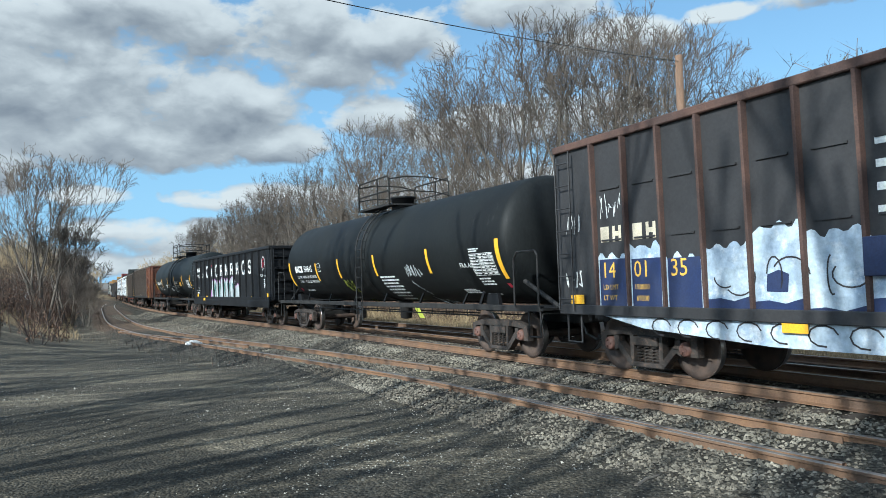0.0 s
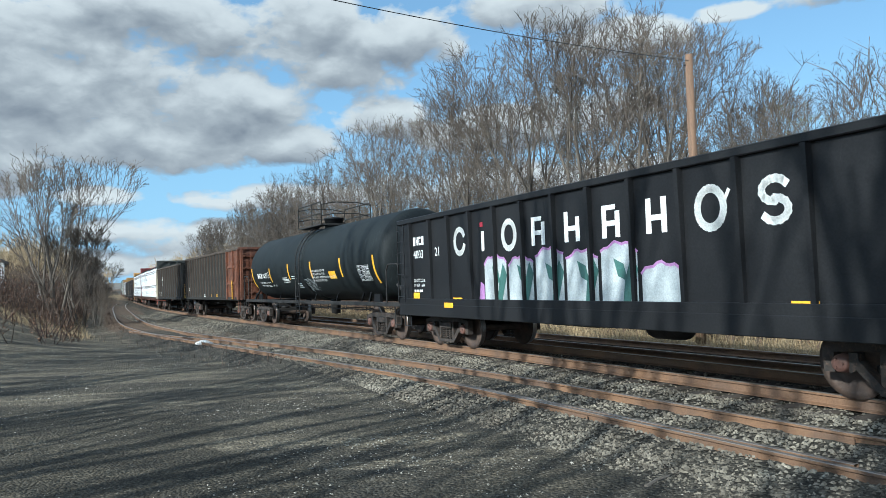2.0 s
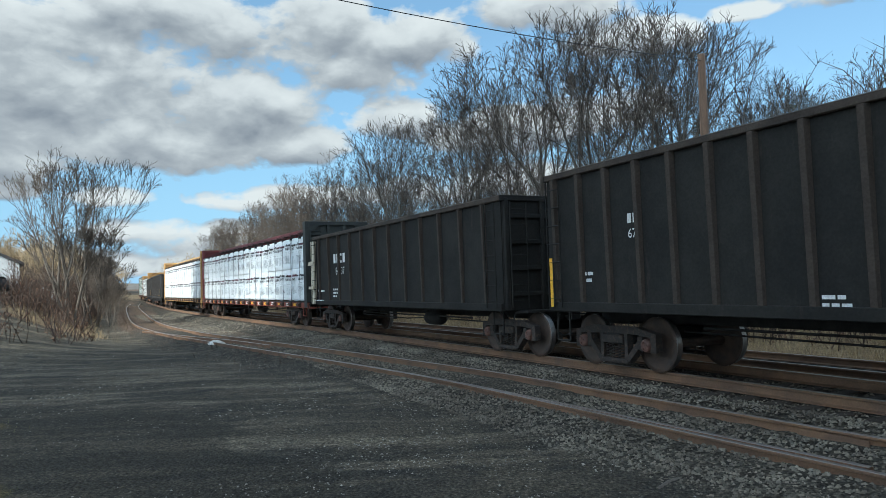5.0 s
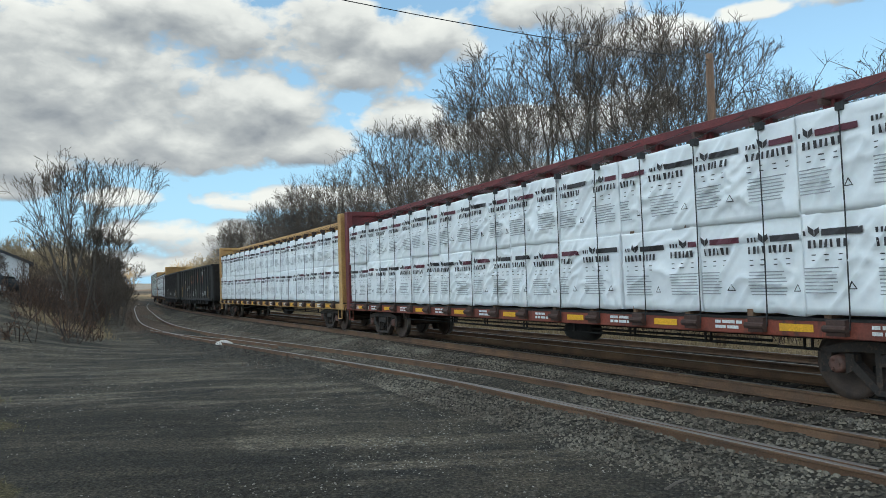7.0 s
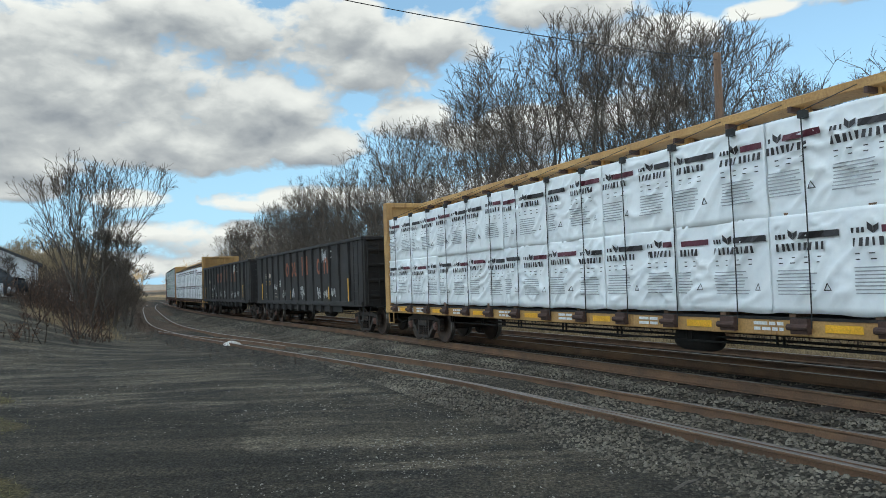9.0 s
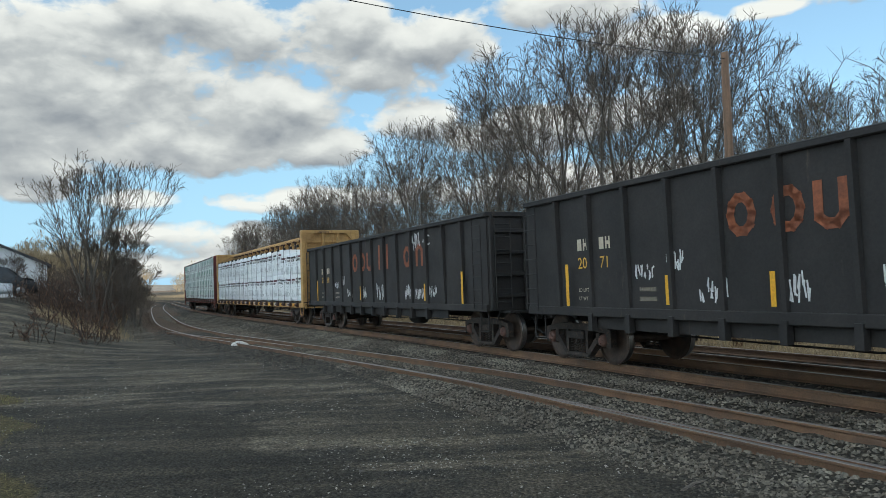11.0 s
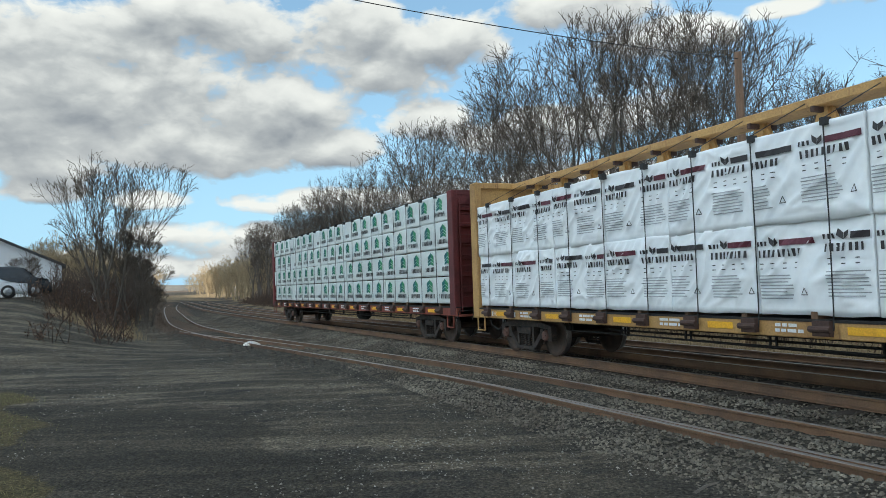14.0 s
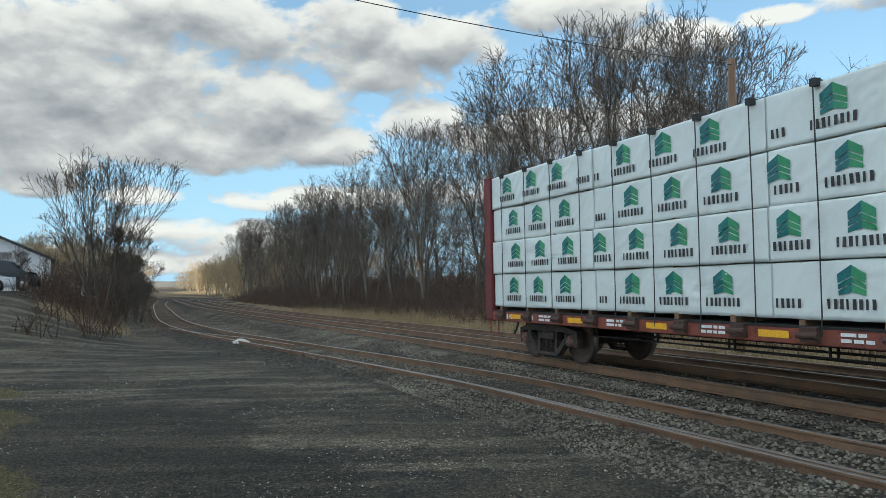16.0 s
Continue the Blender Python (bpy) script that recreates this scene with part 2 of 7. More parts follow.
M["brown"] = mat("dirty_brown_black_paint", (0.026, 0.022, 0.020), (0.018, 0.016, 0.015), 0.75, scale=1.0, fine=26, bump=0.15, streak=(0.075, 0.052, 0.040), amount=0.3)
M["maroon"] = mat("maroon_car_paint", (0.15, 0.022, 0.022), (0.085, 0.020, 0.020), 0.65, scale=1.2, fine=30, bump=0.12, streak=(0.06, 0.03, 0.026), amount=0.3)
M["redsill"] = mat("faded_red_sill_paint", (0.26, 0.060, 0.035), (0.15, 0.045, 0.03), 0.75, scale=1.6, fine=30, bump=0.15, streak=(0.06, 0.035, 0.028), amount=0.5)
M["yellow"] = mat("faded_yellow_paint", (0.47, 0.275, 0.095), (0.36, 0.20, 0.072), 0.65, scale=1.3, fine=30, bump=0.12, streak=(0.14, 0.062, 0.028), amount=0.45)
M["dkgreen"] = mat("dark_green_black_bulkhead", (0.040, 0.043, 0.038), (0.028, 0.030, 0.028), 0.7, scale=1.2, fine=30, bump=0.12)
M["gear"] = mat("grimy_running_gear", (0.017, 0.0145, 0.013), (0.009, 0.008, 0.0075), 0.8, scale=5, fine=60, bump=0.3)
M["sideframe"] = mat("dusty_cast_steel", (0.040, 0.030, 0.025), (0.021, 0.018, 0.016), 0.85, scale=5, fine=60, bump=0.35, third=(0.072, 0.046, 0.033))
M["wheel"] = mat("rusty_wheel_face", (0.080, 0.050, 0.035), (0.042, 0.030, 0.025), 0.75, scale=4, fine=60, bump=0.2)
M["tread"] = mat("bright_wheel_tread", (0.42, 0.40, 0.38), (0.28, 0.26, 0.25), 0.35, metal=0.85, scale=6, fine=60, bump=0.05)
M["bearing"] = mat("bearing_cap_paint", (0.16, 0.075, 0.055), (0.09, 0.05, 0.04), 0.7, scale=8, fine=60, bump=0.2)
M["wrap"] = mat("white_plastic_wrap", (0.86, 0.88, 0.88), (0.78, 0.80, 0.81), 0.34, scale=0.5, fine=14, bump=0.02, grain=0.03)
M["wrap2"] = mat("white_lumber_wrap", (0.64, 0.68, 0.66), (0.58, 0.62, 0.60), 0.34, scale=0.5, fine=14, bump=0.02, grain=0.03)
M["strap"] = mat("black_strap", (0.02, 0.02, 0.02), None, 0.6, bump=0)
M["ink"] = mat("dark_print", (0.035, 0.030, 0.032), None, 0.55, bump=0)
M["inkgrey"] = mat("grey_fine_print", (0.36, 0.37, 0.38), (0.30, 0.31, 0.32), 0.55, bump=0)
M["inkred"] = mat("maroon_print", (0.12, 0.022, 0.038), None, 0.55, bump=0)
M["teal"] = mat("teal_print", (0.005, 0.15, 0.13), (0.004, 0.10, 0.12), 0.5, scale=3, bump=0)
M["leafgreen"] = mat("green_print", (0.04, 0.27, 0.11), (0.02, 0.20, 0.10), 0.5, scale=3, bump=0)
M["white"] = mat("white_lettering", (0.72, 0.72, 0.70), (0.60, 0.60, 0.58), 0.6, scale=5, fine=40, bump=0)
M["cream"] = mat("cream_lettering", (0.55, 0.48, 0.36), (0.45, 0.38, 0.28), 0.65, scale=5, fine=40, bump=0)
M["signal"] = mat("reflector_yellow", (0.80, 0.42, 0.02), (0.68, 0.34, 0.02), 0.45, scale=5, bump=0)
M["amber"] = mat("yellow_numerals", (0.72, 0.42, 0.06), (0.60, 0.34, 0.05), 0.6, scale=5, bump=0)
M["navy"] = mat("navy_patch_paint", (0.012, 0.022, 0.075), (0.02, 0.028, 0.07), 0.55, scale=2, bump=0.03)
M["spray"] = mat("pale_blue_white_spray_paint", (0.46, 0.52, 0.56), (0.25, 0.32, 0.43), 0.55, scale=1.4, fine=14, bump=0.02, third=(0.54, 0.57, 0.60))
M["silver"] = mat("silver_spray_paint", (0.50, 0.53, 0.53), (0.34, 0.37, 0.38), 0.4, metal=0.15, scale=2.0, bump=0.02, streak=(0.72, 0.73, 0.72), amount=0.35)
M["purple"] = mat("purple_spray_paint", (0.42, 0.20, 0.42), (0.34, 0.16, 0.36), 0.5, scale=2, bump=0)
M["green_spray"] = mat("green_spray_paint", (0.05, 0.13, 0.11), (0.04, 0.10, 0.09), 0.5, scale=2, bump=0)
M["lime"] = mat("lime_spray_paint", (0.42, 0.46, 0.06), None, 0.5, scale=2, bump=0)
M["redprint"] = mat("red_print", (0.35, 0.02, 0.04), None, 0.5, bump=0)
M["faded_orange"] = mat("faded_orange_lettering", (0.30, 0.090, 0.036), (0.19, 0.066, 0.034), 0.75, scale=3, fine=20, bump=0)
M["bark"] = mat("grey_bark", (0.150, 0.126, 0.102), (0.070, 0.058, 0.048), 0.92, scale=2.5, fine=25, bump=0.6, stretch=(1, 1, 0.25))
M["twig"] = mat("bare_twigs", (0.125, 0.098, 0.076), (0.070, 0.055, 0.044), 0.9, scale=0.6, fine=10, bump=0.0, island=0.3)
# paler tan copy of the bare twigs, sunlight painted into the colour
M["pale_twig"] = mat("painted_sunlit_twigs", (0.34, 0.26, 0.155), (0.24, 0.175, 0.105), 0.9, scale=0.3, fine=6, bump=0.0, island=0.3)
M["brush"] = mat("dead_brush_stems", (0.090, 0.058, 0.040), (0.050, 0.034, 0.027), 0.92, scale=0.5, fine=8, bump=0.0, island=0.45)
M["deadleaf"] = mat("dry_brown_leaves", (0.15, 0.078, 0.045), (0.085, 0.048, 0.031), 0.9, scale=1, fine=8, bump=0.0, island=0.5)
M["ivy"] = mat("dull_evergreen_leaves", (0.085, 0.085, 0.032), (0.055, 0.062, 0.026), 0.8, scale=1, fine=8, bump=0.0, island=0.5)
M["grass"] = mat("dry_grass_blades", (0.36, 0.27, 0.15), (0.22, 0.155, 0.085), 0.9, scale=0.8, fine=8, bump=0.0, island=0.4)
M["greengrass"] = mat("short_green_grass_blades", (0.13, 0.14, 0.05), (0.20, 0.17, 0.075), 0.9, scale=0.8, fine=8, bump=0.0, island=0.4)
M["far_hill"] = mat("hazy_far_woods", (0.15, 0.135, 0.12), (0.11, 0.10, 0.09), 0.95, scale=0.01, fine=0.1, bump=0.0)
M["pole"] = mat("weathered_pole_wood", (0.19, 0.110, 0.064), (0.12, 0.072, 0.046), 0.85, scale=2, fine=30, bump=0.3, stretch=(4, 4, 0.4))
M["siding"] = mat("white_house_siding", (0.74, 0.75, 0.76), (0.66, 0.67, 0.69), 0.7, scale=0.6, bump=0.05)
M["roof"] = mat("dark_shingle_roof", (0.06, 0.06, 0.065), None, 0.85, scale=2, bump=0.3)
M["glass"] = mat("dark_window_glass", (0.02, 0.025, 0.03), None, 0.12, bump=0)
M["carwhite"] = mat("white_car_paint", (0.68, 0.70, 0.73), (0.62, 0.64, 0.67), 0.25, scale=0.6, bump=0)
M["carblack"] = mat("black_car_paint_gloss", (0.02, 0.022, 0.026), None, 0.25, scale=0.6, bump=0)
M["tyre"] = mat("tyre_rubber", (0.02, 0.02, 0.02), None, 0.8, bump=0)
M["alloy"] = mat("alloy_rim", (0.45, 0.46, 0.47), None, 0.35, metal=0.8, bump=0)
M["lampred"] = mat("red_lamp_lens", (0.30, 0.02, 0.02), None, 0.25, bump=0)
M["fence"] = mat("pale_picket_paint", (0.52, 0.50, 0.48), (0.40, 0.37, 0.34), 0.8, scale=2, bump=0.1)
M["wire"] = mat("black_cable", (0.015, 0.015, 0.016), None, 0.6, bump=0)
M["rock"] = mat("white_painted_rock", (0.72, 0.70, 0.66), (0.55, 0.50, 0.45), 0.85, scale=6, fine=40, bump=0.4)


def cloud_material():
    m = bpy.data.materials.new("backlit_cloud_vapour")
    m.use_nodes = True
    T = m.node_tree
    out = T.nodes["Material Output"]
    a = nd(T, "ShaderNodeBsdfTranslucent", [(0.9, 0.9, 0.9, 1)])
    b = nd(T, "ShaderNodeBsdfDiffuse", [(0.85, 0.85, 0.86, 1)])
    T.links.new(nd(T, "ShaderNodeMixShader", [0.4, a.outputs[0], b.outputs[0]]).outputs[0], out.inputs[0])
    return m


M["cloud"] = cloud_material()


# ---- mesh helpers ----
def mesh_ob(name, bm, material, parent=None, label="", smooth=False):
    me = bpy.data.meshes.new(name)
    bm.normal_update()
    bm.to_mesh(me)
    bm.free()
    for m in (material if isinstance(material, (list, tuple)) else [material]):
        me.materials.append(m)
    if smooth:
        me.polygons.foreach_set("use_smooth", [True] * len(me.polygons))
    ob = new(name, me)
    if parent:
        ob.parent = parent
    return tagged(ob, label)


def part(name, bm, material, parent, label="", smooth=False):
    return mesh_ob(name, bm, material, parent, label, smooth)


def share(name, src, parent, m):
    """Another object on the mesh of src."""
    ob = new(name, src.data)
    ob.parent = parent
    ob.matrix_basis = m
    return ob


def box(bm, x0, x1, y0, y1, z0, z1, bev=0.0, mi=0):
    vs = [bm.verts.new(p) for p in ((x0, y0, z0), (x1, y0, z0), (x1, y1, z0), (x0, y1, z0), (x0, y0, z1), (x1, y0, z1), (x1, y1, z1), (x0, y1, z1))]
    fs = [bm.faces.new([vs[i] for i in q]) for q in ((3, 2, 1, 0), (4, 5, 6, 7), (0, 1, 5, 4), (1, 2, 6, 5), (2, 3, 7, 6), (3, 0, 4, 7))]
    for f in fs:
        f.material_index = mi
    if bev:
        bmesh.ops.bevel(bm, geom=list({e for f in fs for e in f.edges}), offset=bev, segments=1, affect="EDGES")
    return bm


def rod(bm, a, b, r, n=6, r2=None, cap=True):
    a, b = Vector(a), Vector(b)
    d = (b - a).normalized()
    u = d.orthogonal().normalized()
    v = d.cross(u)
    r2 = r if r2 is None else r2
    ra = [bm.verts.new(a + (u * math.cos(k * math.tau / n) + v * math.sin(k * math.tau / n)) * r) for k in range(n)]
    rb = [bm.verts.new(b + (u * math.cos(k * math.tau / n) + v * math.sin(k * math.tau / n)) * r2) for k in range(n)]
    for k in range(n):
        bm.faces.new((ra[k], ra[(k + 1) % n], rb[(k + 1) % n], rb[k]))
    if cap:
        bm.faces.new(ra[::-1])
        bm.faces.new(rb)
    return bm


def pipe(bm, pts, r, n=6):
    for a, b in zip(pts, pts[1:]):
        rod(bm, a, b, r, n)
    return bm


def lathe(bm, prof, axis="Y", n=28, mi=None):
    """Turn a profile of (radius, along) about an axis."""
    rings = []
    for r, h in prof:
        ring = []
        for k in range(n):
            c, s = math.cos(k * math.tau / n) * r, math.sin(k * math.tau / n) * r
            ring.append(bm.verts.new((c, h, s) if axis == "Y" else (h, c, s) if axis == "X" else (c, s, h)))
        rings.append(ring)
    for i, (a, b) in enumerate(zip(rings, rings[1:])):
        for k in range(n):
            f = bm.faces.new((a[k], a[(k + 1) % n], b[(k + 1) % n], b[k]))
            f.smooth = True
            if mi:
                f.material_index = mi[i]
    for ring, flip in ((rings[0], 1), (rings[-1], 0)):
        f = bm.faces.new(ring[::-1] if flip else ring)
        if mi:
            f.material_index = mi[0 if flip else -1]
    bmesh.ops.recalc_face_normals(bm, faces=bm.faces)
    return bm


def prism(bm, outline, y0, y1):
    """A solid from an outline of (x, z) between two y."""
    a = [bm.verts.new((x, y0, z)) for x, z in outline]
    b = [bm.verts.new((x, y1, z)) for x, z in outline]
    n = len(a)
    bm.faces.new(a)
    bm.faces.new(b[::-1])
    for i in range(n):
        bm.faces.new((a[(i + 1) % n], a[i], b[i], b[(i + 1) % n]))
    return bm


# flat paint on a car's side: shapes in (x along, z up) laid on the surface
def on_side(y):
    return lambda x, z: (x, y, z)


def on_tank(radius, zc):
    def f(x, z):
        a = max(-1.0, min(1.0, (z - zc) / radius))
        x, z = x * 1.085, z - 0.32
        a = max(-1.0, min(1.0, (z - zc) / radius))
        return (x, -radius * math.sqrt(1 - a * a), z)
    return f


def quadp(bm, at, x0, x1, z0, z1, nx=1, nz=1, skew=0.0):
    for i in range(nx):
        for j in range(nz):
            xs = (x0 + (x1 - x0) * i / nx, x0 + (x1 - x0) * (i + 1) / nx)
            zs = (z0 + (z1 - z0) * j / nz, z0 + (z1 - z0) * (j + 1) / nz)
            sk = lambda z: skew * (z - z0)
            bm.faces.new([bm.verts.new(at(*p)) for p in ((xs[0] + sk(zs[0]), zs[0]), (xs[1] + sk(zs[0]), zs[0]), (xs[1] + sk(zs[1]), zs[1]), (xs[0] + sk(zs[1]), zs[1]))])
    return bm


def polyp(bm, at, pts):
    bm.faces.new([bm.verts.new(at(*p)) for p in pts])
    return bm


def strokes(bm, at, pts, w):
    """A painted line along (x, z) points."""
    for (xa, za), (xb, zb) in zip(pts, pts[1:]):
        L = math.hypot(xb - xa, zb - za) or 1e-6
        nx, nz = -(zb - za) / L * w / 2, (xb - xa) / L * w / 2
        ex, ez = (xb - xa) / L * w / 3, (zb - za) / L * w / 3
        bm.faces.new([bm.verts.new(at(*p)) for p in ((xa - ex - nx, za - ez - nz), (xb + ex - nx, zb + ez - nz), (xb + ex + nx, zb + ez + nz), (xa - ex + nx, za - ez + nz))])
    return bm


def blocks(bm, at, x, z, n, w, h, gap, notch=True):
    """A word shown as plain letter-sized blocks."""
    for k in range(n):
        x0 = x + k * (w + gap)
        if notch and k % 3 == 1:
            quadp(bm, at, x0, x0 + w * 0.3, z, z + h)
            quadp(bm, at, x0 + w * 0.3, x0 + w, z + h * 0.35, z + h * 0.65)
            quadp(bm, at, x0 + w * 0.7, x0 + w, z + h * 0.65, z + h)
            quadp(bm, at, x0 + w * 0.7, x0 + w, z, z + h * 0.35)
        elif notch and k % 3 == 2:
            quadp(bm, at, x0, x0 + w, z + h * 0.75, z + h)
            quadp(bm, at, x0, x0 + w, z, z + h * 0.25)
            quadp(bm, at, x0, x0 + w * 0.32, z + h * 0.25, z + h * 0.75)
        else:
            quadp(bm, at, x0, x0 + w, z, z + h)
    return bm


def bars(bm, at, x, z, rows, w, h, pitch, seed=0):
    """Lines of small print as plain bars."""
    rr = random.Random(seed)
    for k in range(rows):
        x0 = x
        while x0 < x + w * (0.75 + 0.25 * rr.random()):
            L = h * (1.5 + 4 * rr.random())
            quadp(bm, at, x0, min(x0 + L, x + w), z - k * pitch, z - k * pitch + h)
            x0 += L + h * 0.6
    return bm


def letters(bm, at, text, x, z, size, squeeze=1.0):
    """Readable words in the built-in font."""
    cu = bpy.data.curves.new("words", "FONT")
    cu.body, cu.size, cu.resolution_u = text, size / 0.72, 2
    ob = bpy.data.objects.new("words", cu)
    me = ob.to_mesh()
    vs = [bm.verts.new(at(x + v.co.x * squeeze, z + v.co.y)) for v in me.vertices]
    for p in me.polygons:
        try:
            bm.faces.new([vs[i] for i in p.vertices])
        except ValueError:
            pass
    ob.to_mesh_clear()
    bpy.data.objects.remove(ob)
    bpy.data.curves.remove(cu)
    return bm


def scrawl(bm, at, x, z, w, h, n, line, seed):
    """A sprayed scribble with no letters in it."""
    rr = random.Random(seed)
    for k in range(n):
        x0, pts = x + w * k / n, []
        for i in range(5):
            pts.append((x0 + w / n * (0.1 + 0.8 * rr.random()), z + h * rr.random()))
        strokes(bm, at, pts, line)
    return bm


# ---- the tracks' lines ----
KS, KV = (0, 15, 30, 50, 80, 96, 200), (0.00258, 0.00234, 0.00101, -0.00124, -0.00225, 0.0, 0.0)


def lay_line():
    ds = 0.5
    s = np.arange(0, 330, ds)
    k = np.interp(s, KS, KV)
    k = np.where(s > 240, 0, k)
    h = 0.38063 + np.concatenate([[0], np.cumsum((k[1:] + k[:-1]) / 2 * ds)])
    X = 8.4542 + np.concatenate([[0], np.cumsum(-np.sin(h[:-1]) * ds)])
    Y = 2.4130 + np.concatenate([[0], np.cumsum(np.cos(h[:-1]) * ds)])
    b = np.arange(-330, 0, ds)
    X = np.concatenate([X[0] - np.sin(h[0]) * b, X])
    Y = np.concatenate([Y[0] + np.cos(h[0]) * b, Y])
    h = np.concatenate([h[0] + 0 * b, h])
    s = np.concatenate([b, s])
    return s, X + 0.90 * np.cos(h), Y + 0.90 * np.sin(h), h


LS, LX, LY, LH = lay_line()


def on_line(q, off=0.0):
    x, y, h = np.interp(q, LS, LX), np.interp(q, LS, LY), np.interp(q, LS, LH)
    return x + off * math.cos(h), y + off * math.sin(h), h


def smooth_line(pts, step=0.5):
    """A smooth curve through points, as x, y, heading."""
    P = np.array([pts[0], *pts, pts[-1]], float)
    out = []
    for i in range(1, len(P) - 2):
        a, b, c, d = P[i - 1:i + 3]
        n = max(2, int(np.linalg.norm(c - b) / step))
        for t in np.linspace(0, 1, n, endpoint=False):
            out.append(0.5 * (2 * b + (c - a) * t + (2 * a - 5 * b + 4 * c - d) * t * t + (3 * b - a - 3 * c + d) * t ** 3))
    out = np.array(out + [P[-2]])
    g = np.gradient(out, axis=0)
    return out[:, 0], out[:, 1], np.arctan2(-g[:, 0], g[:, 1])


SIDING = [(14.9, -16.2), (8.1, -0.6), (5.75, 5.0), (4.52, 7.60), (2.62, 11.60), (0.98, 14.95), (-1.75, 19.60), (-3.95, 23.15), (-6.4, 27.1), (-10.6, 34.2), (-16.0, 45.6), (-24.6, 67.6), (-34.2, 93.0), (-43.0, 118.0), (-52.5, 147.0)]
SX, SY, SH = smooth_line(SIDING)
Z_MAIN, Z_SIDE, Z_FAR = 0.0, -0.20, -0.25
FAR_OFF = 4.15


def nearest(px, py, X, Y, H):
    """Signed distance to a line, positive on its far side, for arrays of points."""
    out = np.empty(len(px))
    for i in range(0, len(px), 20000):
        dx = px[i:i + 20000, None] - X[None, ::2]
        dy = py[i:i + 20000, None] - Y[None, ::2]
        j = np.argmin(dx * dx + dy * dy, axis=1)
        r = np.arange(len(j))
        h = H[::2][j]
        out[i:i + 20000] = dx[r, j] * np.cos(h) + dy[r, j] * np.sin(h)
    return out


def sstep(a, b, v):
    t = np.clip((v - a) / (b - a), 0, 1)
    return t * t * (3 - 2 * t)


def terrain(px, py):
    """Height of the ground and its zones."""
    px, py = np.asarray(px, float), np.asarray(py, float)
    dm = nearest(px, py, LX, LY, LH)
    dsd = nearest(px, py, SX, SY, SH)
    away = -dsd
    base = np.full(len(px), -0.42)
    main = -0.20 - 0.25 * sstep(1.45, 2.5, np.abs(dm))
    far = -0.45 - 0.22 * sstep(1.45, 2.4, np.abs(dm - FAR_OFF))
    side = -0.335 - 0.10 * sstep(1.1, 2.1, np.abs(dsd)) + 0.055 * sstep(-0.7, -0.85, dsd) * sstep(-1.3, -1.0, dsd)
    z = np.where(np.abs(dm) < 2.5, np.maximum(main, base), base)
    z = np.where(dm > 1.45, np.where(np.abs(dm - FAR_OFF) < 2.4, np.maximum(far, np.where(dm < 2.6, main, -0.6)), -0.62 + 0.25 * sstep(7, 12, dm)), z)
    z = np.where((np.abs(dsd) < 2.1) & (dm < -1.9), np.maximum(side, z), z)
    # lot rises away to the houses behind the bank
    rise = sstep(22, 46, -0.52 * px + 0.85 * py) * sstep(2.4, 8.5, away)
    z = z + 2.15 * rise
    z = z + sstep(60, 400, np.hypot(px, py)) * 1.5 * sstep(8, 60, np.abs(dm - 2))
    z = z + 3.2 * sstep(22, 46, dm)
    bank = sstep(31, 37, py) * sstep(2.3, 3.6, away) * sstep(7.6, 6.2, away)
    lawn = -0.87 * (px + 5.35) - 0.49 * (py - 9.5) + 0.30 * np.sin(py * 1.7) + 0.18 * np.sin(px * 3.1 + py * 4.3)
    zones = dict(
        ballast=np.maximum(sstep(2.9, 2.0, np.abs(dm)), np.maximum(sstep(2.6, 1.7, np.abs(dm - FAR_OFF)), sstep(2.3, 1.2, np.abs(dsd)) * sstep(46, 30, py))),
        lot=sstep(1.0, 2.0, away) * (1 - bank) * sstep(85, 60, py),
        dry=np.maximum(bank, sstep(6.3, 7.0, dm) * sstep(16, 11, dm)),
        green=sstep(-0.3, 0.5, lawn) * sstep(19, 15, py),
        tar=sstep(4.2, 2.0, -lawn) * sstep(17.5, 11.0, py) * sstep(1.0, 3.0, py + 2.0),
        dark_bed=sstep(1.1, 0.7, np.abs(dm)) * 0.55 + sstep(1.3, 0.8, np.abs(dm - FAR_OFF)) * 0.62)
    db = -lawn
    return z, zones, dm, dsd, db


def axis(lo, fine_lo, fine_hi, hi, step):
    mid = np.arange(fine_lo, fine_hi + 1e-6, step)
    a = fine_lo - np.geomspace(step * 1.5, fine_lo - lo, 26)[::-1]
    b = fine_hi + np.geomspace(step * 1.5, hi - fine_hi, 30)
    return np.concatenate([a, mid, b])


